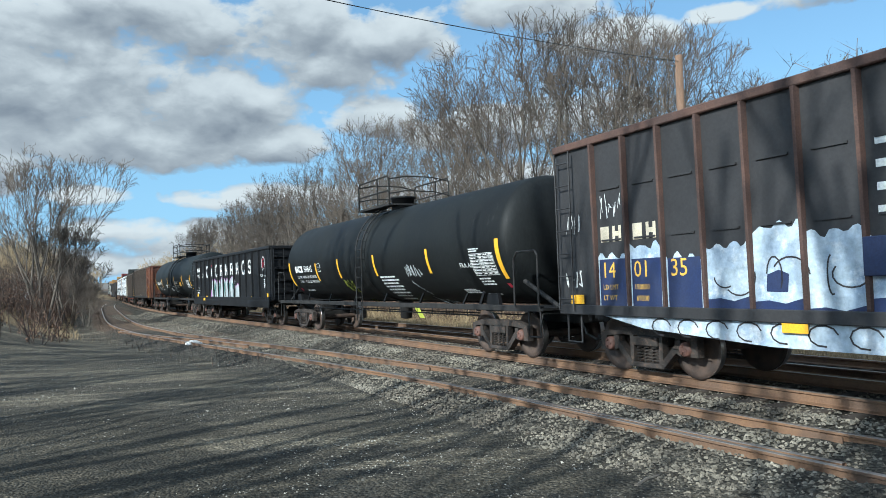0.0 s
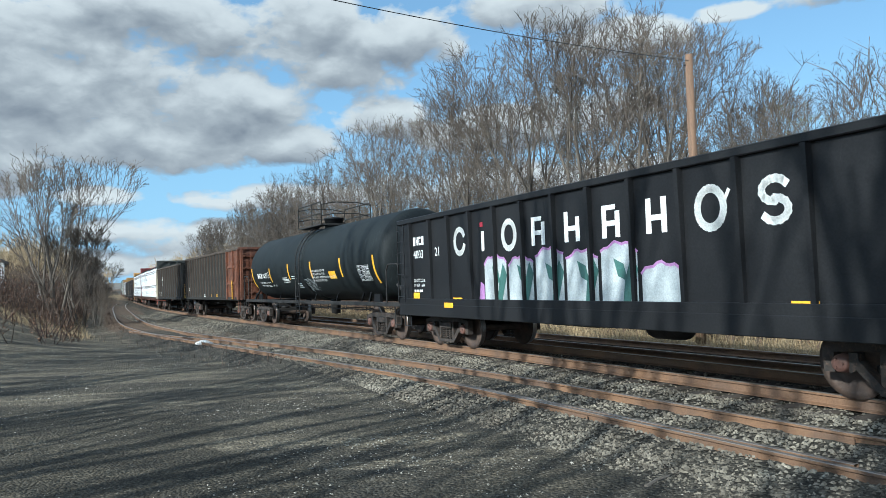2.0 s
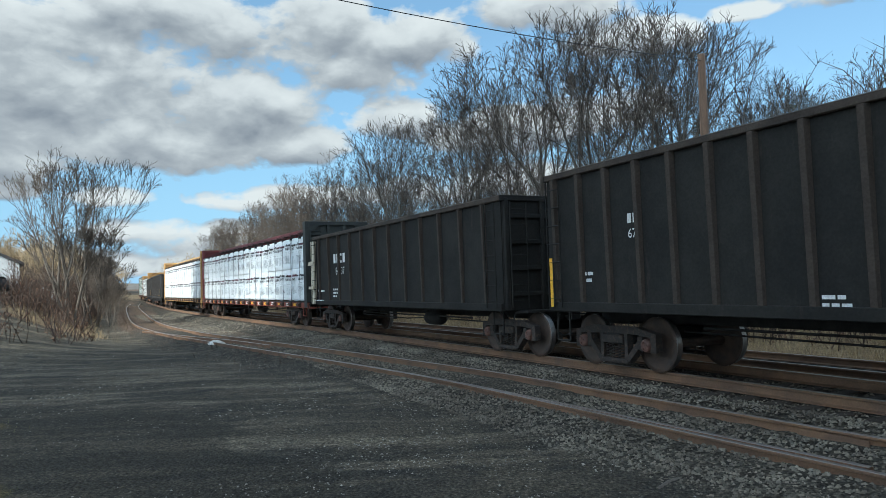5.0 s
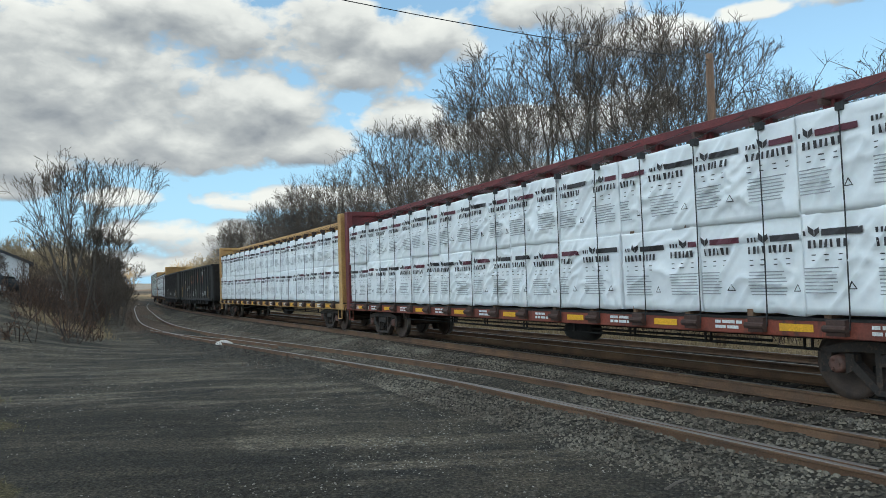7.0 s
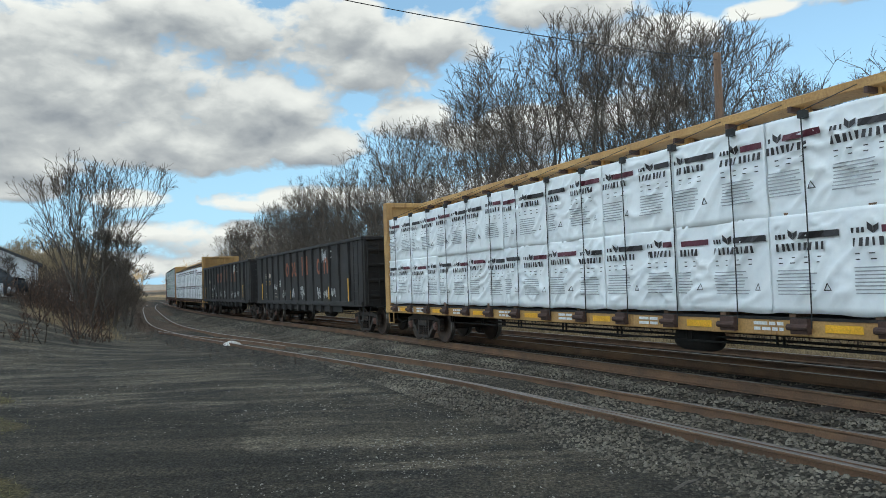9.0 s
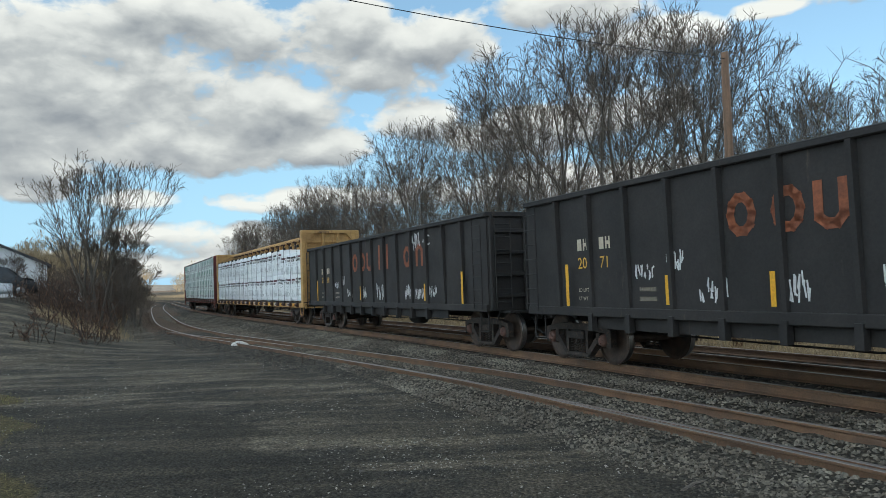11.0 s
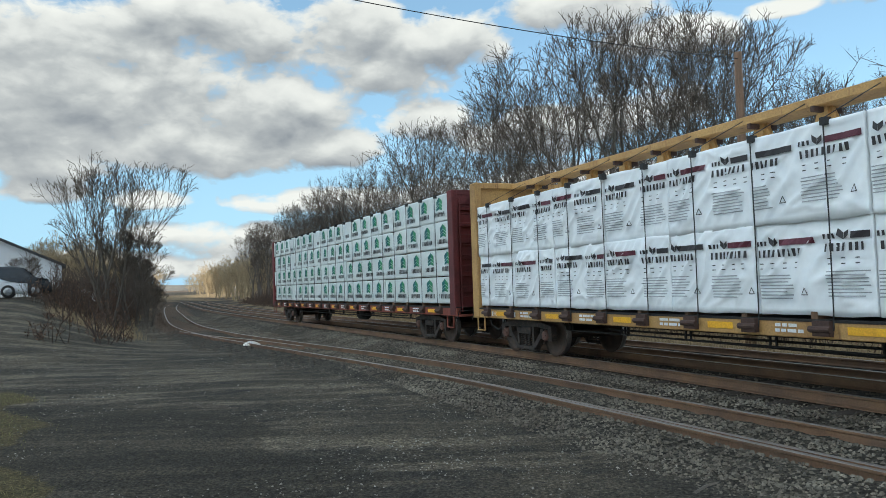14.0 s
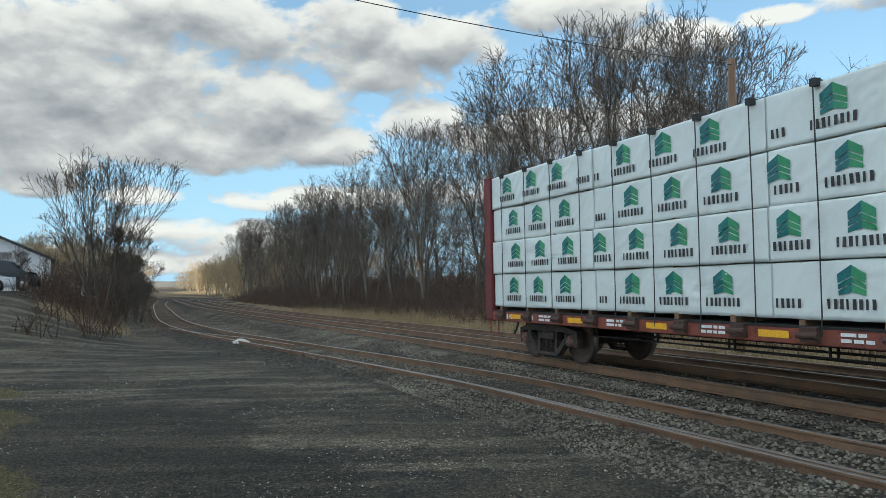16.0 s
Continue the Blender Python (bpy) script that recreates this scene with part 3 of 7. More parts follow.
def ground():
    gx, gy = axis(-1400, -34, 22, 1400, 0.26), axis(-300, -8, 64, 2600, 0.26)
    px, py = [q.ravel() for q in np.meshgrid(gx, gy)]
    z, zones, dm, dsd, db = terrain(px, py)
    nz = np.array([noise.noise((x * 0.35, y * 0.35, 0.0)) + 0.5 * noise.noise((x * 1.4, y * 1.4, 3.0)) for x, y in zip(px, py)])
    z = z + nz * np.where(np.abs(dm) < 1.6, 0.01, 0.035) * np.where(np.hypot(px, py) < 90, 1, 4)
    n, w = len(px), len(gx)
    idx = np.arange(n).reshape(len(gy), w)
    faces = np.stack([idx[:-1, :-1], idx[:-1, 1:], idx[1:, 1:], idx[1:, :-1]], -1).reshape(-1, 4)
    me = bpy.data.meshes.new("ground")
    me.from_pydata(np.stack([px, py, z], -1).tolist(), [], faces.tolist())
    me.materials.append(M["ground"])
    for k, val in zones.items():
        at = me.attributes.new(k, "FLOAT", "POINT")
        at.data.foreach_set("value", np.asarray(val, np.float32))
    me.polygons.foreach_set("use_smooth", [True] * len(me.polygons))
    ob = tagged(new("ground", me), "worn gravelly asphalt lot with ballast beds and dry grass", "ground", kind="structure")
    return ob


def height(x, y):
    return float(terrain([x], [y])[0][0])


ground()


def far_ridge():
    """Low wooded hills beyond the end of the line."""
    xs = np.linspace(-1300, 1300, 200)
    vs, fs = [], []
    for k, x in enumerate(xs):
        top = 17 + 7 * noise.noise((x * 0.004, 1.0, 0.0)) + 2.0 * noise.noise((x * 0.03, 2.0, 0.0)) + 0.8 * noise.noise((x * 0.13, 5.0, 0.0))
        vs += [(x, 1150, -6.0), (x, 1230, top), (x, 1400, -6.0)]
        if k:
            a = 3 * k
            fs += [(a - 3, a, a + 1, a - 2), (a - 2, a + 1, a + 2, a - 1)]
    me = bpy.data.meshes.new("far_ridge")
    me.from_pydata(vs, [], fs)
    me.materials.append(M["far_hill"])
    tagged(new("far_ridge", me), "low hazy wooded hills on the horizon", "hills", kind="structure")


far_ridge()


# ---- tracks ----
RAIL_PROF = [(-0.070, -0.172), (0.070, -0.172), (0.070, -0.160), (0.012, -0.140), (0.010, -0.045), (0.036, -0.034), (0.036, -0.006), (0.028, 0.0), (-0.028, 0.0), (-0.036, -0.006), (-0.036, -0.034), (-0.010, -0.045), (-0.012, -0.140), (-0.070, -0.160)]


def rail(name, X, Y, H, off, z, parent, label):
    bm = bmesh.new()
    rings = []
    for x, y, h in zip(X, Y, H):
        c, s = math.cos(h), math.sin(h)
        rings.append([bm.verts.new((x + (off + u) * c, y + (off + u) * s, z + w)) for u, w in RAIL_PROF])
    n = len(RAIL_PROF)
    for a, b in zip(rings, rings[1:]):
        for k in range(n):
            f = bm.faces.new((a[k], a[(k + 1) % n], b[(k + 1) % n], b[k]))
            f.material_index = 1 if k in (6, 7, 8) else 0
    return part(name, bm, [M["rail"], M["railtop"]], parent, label)


def track(name, X, Y, H, z, half, label, stretch, step=0.53, tie_len=2.55):
    """Rails and ties; each tie a part within the stretch that the camera passes."""
    root = tagged(new(name), label, "railway track", kind="structure")
    sel = slice(None, None, 2)
    for sgn in (-1, 1):
        rail("rail", X[sel], Y[sel], H[sel], sgn * half, z, root, "rusty steel rail with a worn head")
    d = np.concatenate([[0], np.cumsum(np.hypot(np.diff(X), np.diff(Y)))])
    bm = box(bmesh.new(), -tie_len / 2, tie_len / 2, -0.115, 0.115, -0.17, 0.0, 0.012)
    first = None
    rr = random.Random(len(name))
    q = stretch[0]
    while q < stretch[1]:
        x, y, h = np.interp(q, d, X), np.interp(q, d, Y), np.interp(q, d, H)
        m = pose(x, y, z - 0.174 + rr.uniform(-0.012, 0.0), 0, 0, math.degrees(h) + rr.uniform(-1.2, 1.2)) @ pose(rr.uniform(-0.05, 0.05), 0, 0)
        if first is None:
            first = part("tie", bm, M["tie"], root, "weathered wooden tie")
            first.matrix_basis = m
        else:
            share("tie", first, root, m)
        q += step
    return root, d


keep = (LS > -90) & (LS < 300)
main_track, MD = track("main_track", LX[keep], LY[keep], LH[keep], Z_MAIN, 0.7525, "main railway track of rusty rails on wooden ties", (88, 215))
FXX, FYY = LX + FAR_OFF * np.cos(LH), LY + FAR_OFF * np.sin(LH)
far_track, FD = track("far_track", FXX[keep], FYY[keep], LH[keep], Z_FAR, 0.7525, "second railway track behind the train", (88, 200))
side_track, SD = track("siding_track", SX, SY, SH, Z_SIDE, 0.70, "rusty siding track curving along the gravel lot", (14, 120))


def turnout_rail():
    """The closure rail of the turnout, crossing from one siding rail to the other."""
    X, Y, H = smooth_line([(-12.9, 36.3), (-11.0, 33.4), (-8.9, 30.5), (-6.7, 27.6), (-4.6, 24.4)], 0.6)
    rail("closure_rail", X, Y, H, 0.0, Z_SIDE + 0.004, side_track, "curved closure rail of the turnout")
    X, Y, H = smooth_line([(-3.0, 20.4), (-1.0, 17.2), (0.8, 14.0), (2.5, 10.6), (4.3, 6.9)], 0.6)
    rail("guard_rail", X, Y, H, -0.02, Z_SIDE - 0.02, side_track, "inner guard rail lying beside the siding rail")
    for q, o in ((26.6, 0.70), (36.0, 0.70), (29.5, -0.70), (41.5, -0.70)):
        x, y, h = np.interp(q, SD, SX), np.interp(q, SD, SY), np.interp(q, SD, SH)
        m = pose(x, y, Z_SIDE, 0, 0, math.degrees(h)) @ pose(o - 0.045, 0, 0)
        b2 = bmesh.new()
        box(b2, -0.02, 0.0, -0.45, 0.45, -0.13, -0.045, 0.004)
        ob = part("joint_bar", b2, M["rail"], side_track, "bolted joint bar")
        ob.matrix_basis = m


turnout_rail()


def stones(name, label, centres, sizes, material, seed):
    """Many broken stones in one mesh of kind stuff."""
    rr = np.random.RandomState(seed)
    base = np.array([(1, 0, -.3), (.2, 1, -.2), (-.9, .3, -.3), (-.1, -1, -.25), (.35, .2, .75), (-.4, -.25, .62)], float)
    tri = np.array([(0, 1, 4), (1, 2, 4), (2, 5, 4), (2, 3, 5), (3, 0, 5), (0, 4, 5), (1, 0, 2), (0, 3, 2)])
    n = len(centres)
    ang = rr.uniform(0, math.tau, n)
    V = base[None] * (1 + rr.uniform(-.35, .35, (n, 6, 3)))
    V = V * np.asarray(sizes)[:, None, None] * np.array([1, .8, .75])
    c, s = np.cos(ang)[:, None], np.sin(ang)[:, None]
    V = np.stack([V[..., 0] * c - V[..., 1] * s, V[..., 0] * s + V[..., 1] * c, V[..., 2]], -1) + np.asarray(centres)[:, None]
    F = tri[None] + (np.arange(n) * 6)[:, None, None]
    me = bpy.data.meshes.new(name)
    me.from_pydata(V.reshape(-1, 3).tolist(), [], F.reshape(-1, 3).tolist())
    me.materials.append(material)
    return tagged(new(name, me), label, "gravel", kind="stuff")


def scatter_gravel():
    rr = np.random.RandomState(4)
    # main and siding beds, dense by the camera and thinner far off
    pts = []
    for lo, hi, n in ((-4, 16, 52000), (16, 34, 36000), (34, 70, 14000)):
        q, o = rr.uniform(lo, hi, n), rr.uniform(-4.6, 1.6, n)
        x, y, h = np.interp(q, LS, LX), np.interp(q, LS, LY), np.interp(q, LS, LH)
        pts.append(np.stack([x + o * np.cos(h), y + o * np.sin(h)], -1))
    P = np.concatenate(pts)
    z, zones, dm, dsd, db = terrain(P[:, 0], P[:, 1])
    ok = (dsd > -1.75 - rr.uniform(0, 0.5, len(P))) & (np.abs(np.abs(dm) - 0.7525) > 0.1) & (np.abs(np.abs(dsd) - 0.70) > 0.1) & ((np.abs(dm) > 1.2) | (rr.rand(len(P)) < 0.3)) & ((np.abs(dsd) > 1.15) | (rr.rand(len(P)) < 0.55))
    P, z = P[ok], z[ok]
    stones("ballast", "grey crushed stone ballast round the tracks", np.concatenate([P, z[:, None] + 0.012], 1), rr.uniform(0.016, 0.038, len(P)) * np.clip(np.hypot(P[:, 0], P[:, 1]) / 18, 1.0, 1.5), M["stone"], 5)
    # loose gravel over the lot
    r, a = 3.2 + 26 * rr.rand(30000) ** 1.4, radians(90) + rr.uniform(-0.62, 0.72, 30000)
    P = np.stack([r * np.cos(a), r * np.sin(a)], -1)
    z, zones, dm, dsd, db = terrain(P[:, 0], P[:, 1])
    clump = np.array([noise.noise((x * 0.5, y * 0.5, 9.0)) for x, y in P])
    ok = (dsd < -1.5) & (db > -0.3) & (clump + rr.uniform(-0.25, 0.25, len(P)) > 0.0 - 0.9 * sstep(-3.2, -1.5, dsd))
    P, z = P[ok], z[ok]
    stones("loose_gravel", "loose pale gravel scattered over the lot", np.concatenate([P, z[:, None] + 0.004], 1), rr.uniform(0.006, 0.017, len(P)) * (1 + 0.8 * (rr.rand(len(P)) > 0.93)), M["pebble"], 6)


scatter_gravel()


# ---- rail cars ----
# local frame: x forward along the train, the camera on the -y side, z from the rail tops
WB, WR = 0.89, 0.457
MOVING = []      # (car, front truck station, rear truck station)
TRUCKS = []      # (truck, car index, front or rear)
WHEELSETS = []


def wheelset_mesh():
    bm = bmesh.new()
    for sgn in (-1, 1):
        y = sgn * 0.7525
        pr = [(0.08, -0.10), (0.13, -0.10), (0.15, -0.065), (0.33, -0.055), (0.385, -0.070), (0.452, -0.070), (WR, 0.0), (WR + 0.004, 0.045), (WR + 0.026, 0.052), (WR + 0.026, 0.074), (0.385, 0.070), (0.33, 0.03), (0.15, 0.04), (0.11, 0.08)]
        lathe(bm, [(r, y - sgn * (-h)) if sgn < 0 else (r, y - h) for r, h in pr], "Y", 28, [0, 0, 0, 0, 0, 1, 1, 1, 1, 0, 0, 0, 0])
    rod(bm, (0, -1.02, 0), (0, 1.02, 0), 0.08, 10)
    return bm


def sideframe_outline():
    return [(-1.12, 0.40), (-1.12, 0.56), (-0.98, 0.62), (-0.78, 0.62), (-0.60, 0.70), (-0.32, 0.74), (0.32, 0.74), (0.60, 0.70), (0.78, 0.62), (0.98, 0.62), (1.12, 0.56), (1.12, 0.40), (0.98, 0.36), (0.92, 0.52), (0.72, 0.50),
            (0.42, 0.16), (0.30, 0.12), (-0.30, 0.12), (-0.42, 0.16), (-0.72, 0.50), (-0.92, 0.52), (-0.98, 0.36)]


def sideframe_mesh():
    """A cast side frame with its two triangular holes and the spring opening."""
    bm = bmesh.new()
    prism(bm, [(-1.13, 0.58), (-1.13, 0.66), (-0.62, 0.76), (0.62, 0.76), (1.13, 0.66), (1.13, 0.58), (0.60, 0.63), (-0.60, 0.63)], -0.07, 0.07)
    for s in (-1, 1):
        o = [(s * 0.98, 0.34), (s * 1.13, 0.34), (s * 1.13, 0.60), (s * 0.98, 0.60)]
        prism(bm, o if s > 0 else o[::-1], -0.07, 0.07)
        o = [(s * 0.64, 0.40), (s * 0.78, 0.34), (s * 0.78, 0.60), (s * 0.66, 0.60)]
        prism(bm, o if s > 0 else o[::-1], -0.07, 0.07)
        o = [(s * 0.28, 0.14), (s * 0.42, 0.14), (s * 0.74, 0.44), (s * 0.64, 0.50)]
        prism(bm, o if s > 0 else o[::-1], -0.075, 0.075)
        o = [(s * 0.30, 0.16), (s * 0.38, 0.20), (s * 0.38, 0.66), (s * 0.30, 0.66)]
        prism(bm, o if s > 0 else o[::-1], -0.065, 0.065)
    box(bm, -0.40, 0.40, -0.09, 0.09, 0.10, 0.18, 0.015)
    return bm


def spring_mesh():
    bm = bmesh.new()
    for k in range(3):
        x = -0.17 + 0.17 * k
        n = 26
        pts = [(x + 0.07 * math.cos(i * 1.26), 0.07 * math.sin(i * 1.26), 0.19 + 0.27 * i / n) for i in range(n + 1)]
        pipe(bm, pts, 0.015, 4)
    box(bm, -0.29, 0.29, -0.10, 0.10, 0.46, 0.61, 0.015)
    return bm


def adapter_mesh():
    bm = bmesh.new()
    lathe(bm, [(0.05, -0.10), (0.10, -0.095), (0.115, -0.07), (0.125, 0.02), (0.11, 0.08)], "Y", 14)
    for k in range(3):
        a = k * math.tau / 3
        rod(bm, (0.06 * math.cos(a), -0.10, 0.06 * math.sin(a)), (0.06 * math.cos(a), -0.118, 0.06 * math.sin(a)), 0.017, 6)
    return bm


_wheel = _frame = _spring = _cap = _bolster = None


def add_truck(car, ci, end, x):
    """A two-axle truck under a car."""
    global _wheel, _frame, _spring, _cap, _bolster
    if _bolster is None:
        bm = bmesh.new()
        box(bm, -0.20, 0.20, -1.08, 1.08, 0.44, 0.66, 0.03)
        lathe(bm, [(0.2, 0.66), (0.2, 0.74)], "Z", 14)
        for s in (-1, 1):
            box(bm, s * 0.52 - 0.05, s * 0.52 + 0.05, -0.86, 0.86, 0.34, 0.44, 0.01)
            rod(bm, (s * 0.45, -0.5, 0.40), (s * 0.45, 0.5, 0.40), 0.025, 6)
        t = part("truck", bm, M["gear"], car, "grimy two-axle railcar truck")
        _bolster = t
        _frame = part("side_frame", sideframe_mesh(), M["sideframe"], t)
        _frame.matrix_basis = pose(0, -1.0, 0)
        _spring = part("spring_nest", spring_mesh(), M["sideframe"], t)
        _spring.matrix_basis = pose(0, -1.0, 0)
        _cap = part("bearing_cap", adapter_mesh(), M["bearing"], t)
        _cap.matrix_basis = pose(-WB, -1.02, WR)
        _wheel = part("wheelset", wheelset_mesh(), [M["wheel"], M["tread"]], t, "rusty wheelset with bright treads")
        _wheel.matrix_basis = pose(-WB, 0, WR)
        w1 = _wheel
    else:
        t = share("truck", _bolster, car, pose(0, 0, 0))
        tagged(t, "grimy two-axle railcar truck")
        share("side_frame", _frame, t, pose(0, -1.0, 0))
        share("spring_nest", _spring, t, pose(0, -1.0, 0))
        share("bearing_cap", _cap, t, pose(-WB, -1.02, WR))
        w1 = share("wheelset", _wheel, t, pose(-WB, 0, WR))
    t.matrix_basis = pose(x, 0, 0)
    share("side_frame", _frame, t, pose(0, 1.0, 0))
    share("spring_nest", _spring, t, pose(0, 1.0, 0))
    share("bearing_cap", _cap, t, pose(WB, -1.02, WR))
    w2 = share("wheelset", _wheel, t, pose(WB, 0, WR))
    TRUCKS.append((t, ci, end))
    WHEELSETS.extend([(w1, -WB), (w2, WB)])


def start_car(name, front, rear, label, category, group="cars of the train"):
    car = tagged(new(name), label, category, group)
    ci = len(MOVING)
    MOVING.append((car, front, rear))
    hx = (rear - front) / 2
    add_truck(car, ci, 0, hx)
    add_truck(car, ci, 1, -hx)
    return car, hx


def couplers(car, x_end, m=None):
    """Draft gear, knuckle, hose and uncoupling lever at both ends."""
    for s in (-1, 1):
        bm = bmesh.new()
        box(bm, min(s * (x_end - 0.7), s * (x_end + 0.15)), max(s * (x_end - 0.7), s * (x_end + 0.15)), -0.17, 0.17, 0.72, 1.02, 0.02)
        box(bm, min(s * x_end, s * (x_end + 0.42)), max(s * x_end, s * (x_end + 0.42)), -0.08, 0.08, 0.78, 0.93, 0.02)
        box(bm, min(s * (x_end + 0.30), s * (x_end + 0.52)), max(s * (x_end + 0.30), s * (x_end + 0.52)), -0.16, 0.12, 0.74, 0.98, 0.03)
        part("coupler", bm, M["gear"], car, "grimy knuckle coupler")
        bm = bmesh.new()
        pipe(bm, [(s * (x_end + 0.05), -0.35, 0.78), (s * (x_end + 0.22), -0.36, 0.5), (s * (x_end + 0.42), -0.3, 0.40), (s * (x_end + 0.6), -0.2, 0.46)], 0.026, 6)
        part("air_hose", bm, M["tyre"], car, "black rubber air hose")
        bm = bmesh.new()
        pipe(bm, [(s * (x_end + 0.03), -1.35, 0.72), (s * (x_end + 0.05), -1.30, 0.94), (s * (x_end + 0.06), -0.3, 0.94), (s * (x_end + 0.3), -0.1, 0.99)], 0.014, 5)
        part("uncoupling_lever", bm, m or M["gear"], car)


def brake_gear(car, length, z=0.75, r=random.Random(3)):
    """Cylinder, reservoir, rods and the centre sill under the floor."""
    bm = box(bmesh.new(), -length, length, -0.22, 0.22, z - 0.05, z + 0.28, 0.0)
    part("centre_sill", bm, M["gear"], car, "grimy centre sill")
    bm = bmesh.new()
    lathe(bm, [(0.05, -0.45), (0.17, -0.42), (0.2, -0.3), (0.2, 0.3), (0.17, 0.42), (0.05, 0.45)], "X", 14)
    ob = part("air_reservoir", bm, M["gear"], car, "", True)
    ob.matrix_basis = pose(1.6, -0.62, z - 0.12)
    bm = bmesh.new()
    pipe(bm, [(-length * 0.7, -0.45, z - 0.16), (-0.6, -0.5, z - 0.2), (0.8, -0.5, z - 0.14), (length * 0.7, -0.45, z - 0.16)], 0.018, 5)
    pipe(bm, [(-length * 0.6, -0.7, z - 0.06), (length * 0.6, -0.7, z - 0.06)], 0.022, 5)
    part("brake_rod", bm, M["gear"], car)


def ladder(car, x, y, z0, z1, w, n, material, axis="x", name="ladder"):
    bm = bmesh.new()
    a, b = ((x - w / 2, y, 0), (x + w / 2, y, 0)) if axis == "x" else ((x, y - w / 2, 0), (x, y + w / 2, 0))
    for p in (a, b):
        rod(bm, (p[0], p[1], z0), (p[0], p[1], z1), 0.016, 5)
    ob = part(name, bm, material, car)
    bm = rod(bmesh.new(), a, b, 0.013, 5)
    first = part("rung", bm, material, ob)
    for k in range(n):
        m = pose(0, 0, z0 + (z1 - z0) * (k + 0.5) / n)
        if k:
            share("rung", first, ob, m)
        else:
            first.matrix_basis = m
    return ob


def steps(car, x, y, material):
    bm = bmesh.new()
    pipe(bm, [(x - 0.2, y, 1.0), (x - 0.2, y, 0.48), (x + 0.2, y, 0.48), (x + 0.2, y, 1.0)], 0.018, 5)
    part("sill_step", bm, material, car)


def gondola(name, front, rear, label, half, z0, z1, w, ribs, side_m, rib_m, end_m=None, belly=0.0, chord=0.12, rib_w=0.09, end_front=None):
    """A ribbed open-top car: panels, ribs, top chord, side sill, ends with ladders."""
    car, hx = start_car(name, front, rear, label, "gondola car")
    end_m = end_m or side_m
    t = 0.05
    for s in (-1, 1):
        bm = bmesh.new()
        box(bm, -half, half, s * w - t / 2, s * w + t / 2, z0 + 0.12, z1 - chord * 0.4)
        part("side_panel", bm, side_m, car)
        bm = bmesh.new()
        box(bm, -half - 0.04, half + 0.04, s * w - 0.10, s * w + 0.10, z1 - chord, z1, 0.015)
        part("top_chord", bm, rib_m, car)
        bm = bmesh.new()
        box(bm, -half, half, s * w - 0.09, s * w + 0.07, z0 - 0.02, z0 + 0.15, 0.012)
        part("side_sill", bm, side_m, car)
        rmesh = None
        for x in ribs:
            if rmesh is None:
                b = bmesh.new()
                prism(b, [(-rib_w / 2, z0 + 0.0), (rib_w / 2, z0 + 0.0), (rib_w / 2, z1 - chord), (-rib_w / 2, z1 - chord)], -0.125, -0.0)
                for v in b.verts:
                    if v.co.y < -0.05:
                        v.co.x *= 0.7
                        if v.co.z < z0 + 0.2:
                            v.co.y += 0.05
                rmesh = part("side_rib", b, rib_m, car)
                rmesh.matrix_basis = pose(x, s * (w - 0.0), 0, 0, 0, 0 if s < 0 else 180)
            else:
                share("side_rib", rmesh, car, pose(x, s * w, 0, 0, 0, 0 if s < 0 else 180))
    bm = box(bmesh.new(), -half + 0.05, half - 0.05, -w + 0.05, w - 0.05, z0 + 0.02, z0 + 0.10)
    part("floor_plate", bm, M["gear"], car)
    for s in (-1, 1):
        em = end_front if (s > 0 and end_front) else end_m
        x = s * half
        part("end_panel", box(bmesh.new(), x - 0.03, x + 0.03, -w, w, z0, z1 - 0.06), em, car)
        for z in np.linspace(z0 + 0.35, z1 - 0.45, 4):
            part("end_rib", box(bmesh.new(), min(x, x + s * 0.10), max(x, x + s * 0.10), -w + 0.05, w - 0.05, z - 0.05, z + 0.05, 0.015), em, car)
        for y in (-w + 0.06, -0.5, 0.5, w - 0.06):
            part("end_post", box(bmesh.new(), min(x, x + s * 0.11), max(x, x + s * 0.11), y - 0.05, y + 0.05, z0, z1 - 0.05, 0.012), em, car)
        part("end_chord", box(bmesh.new(), x - 0.10, x + 0.10, -w - 0.08, w + 0.08, z1 - chord, z1 + 0.004, 0.012), em, car)
        ladder(car, x + s * 0.17, -w + 0.32, z0 + 0.05, z1 - 0.15, 0.42, 7, em, "y", "end_ladder")
        ladder(car, x - s * 0.30, -w - 0.15, z0 + 0.05, z1 - 0.15, 0.42, 7, em, "x", "side_ladder")
        steps(car, x - s * 0.30, -w + 0.02, em)
        bm = bmesh.new()
        box(bm, min(x, x + s * 0.45), max(x, x + s * 0.45), -1.2, 1.2, z0 - 0.06, z0 - 0.01)
        part("end_platform", bm, M["gear"], car)
        ob = part("brake_wheel", lathe(bmesh.new(), [(0.27, -0.015), (0.29, 0.0), (0.27, 0.015)], "X", 16), M["gear"], car)
        ob.matrix_basis = pose(x + s * 0.2, 0.55, z0 + 0.95)
    couplers(car, half + 0.05)
    brake_gear(car, half - 0.3, z0 - 0.22)
    return car, hx


def paint(car, name, material, draw, label=""):
    """A painted marking: draw fills a bmesh with flat shapes."""
    bm = bmesh.new()
    draw(bm)
    ob = part(name, bm, material, car, label)
    return ob


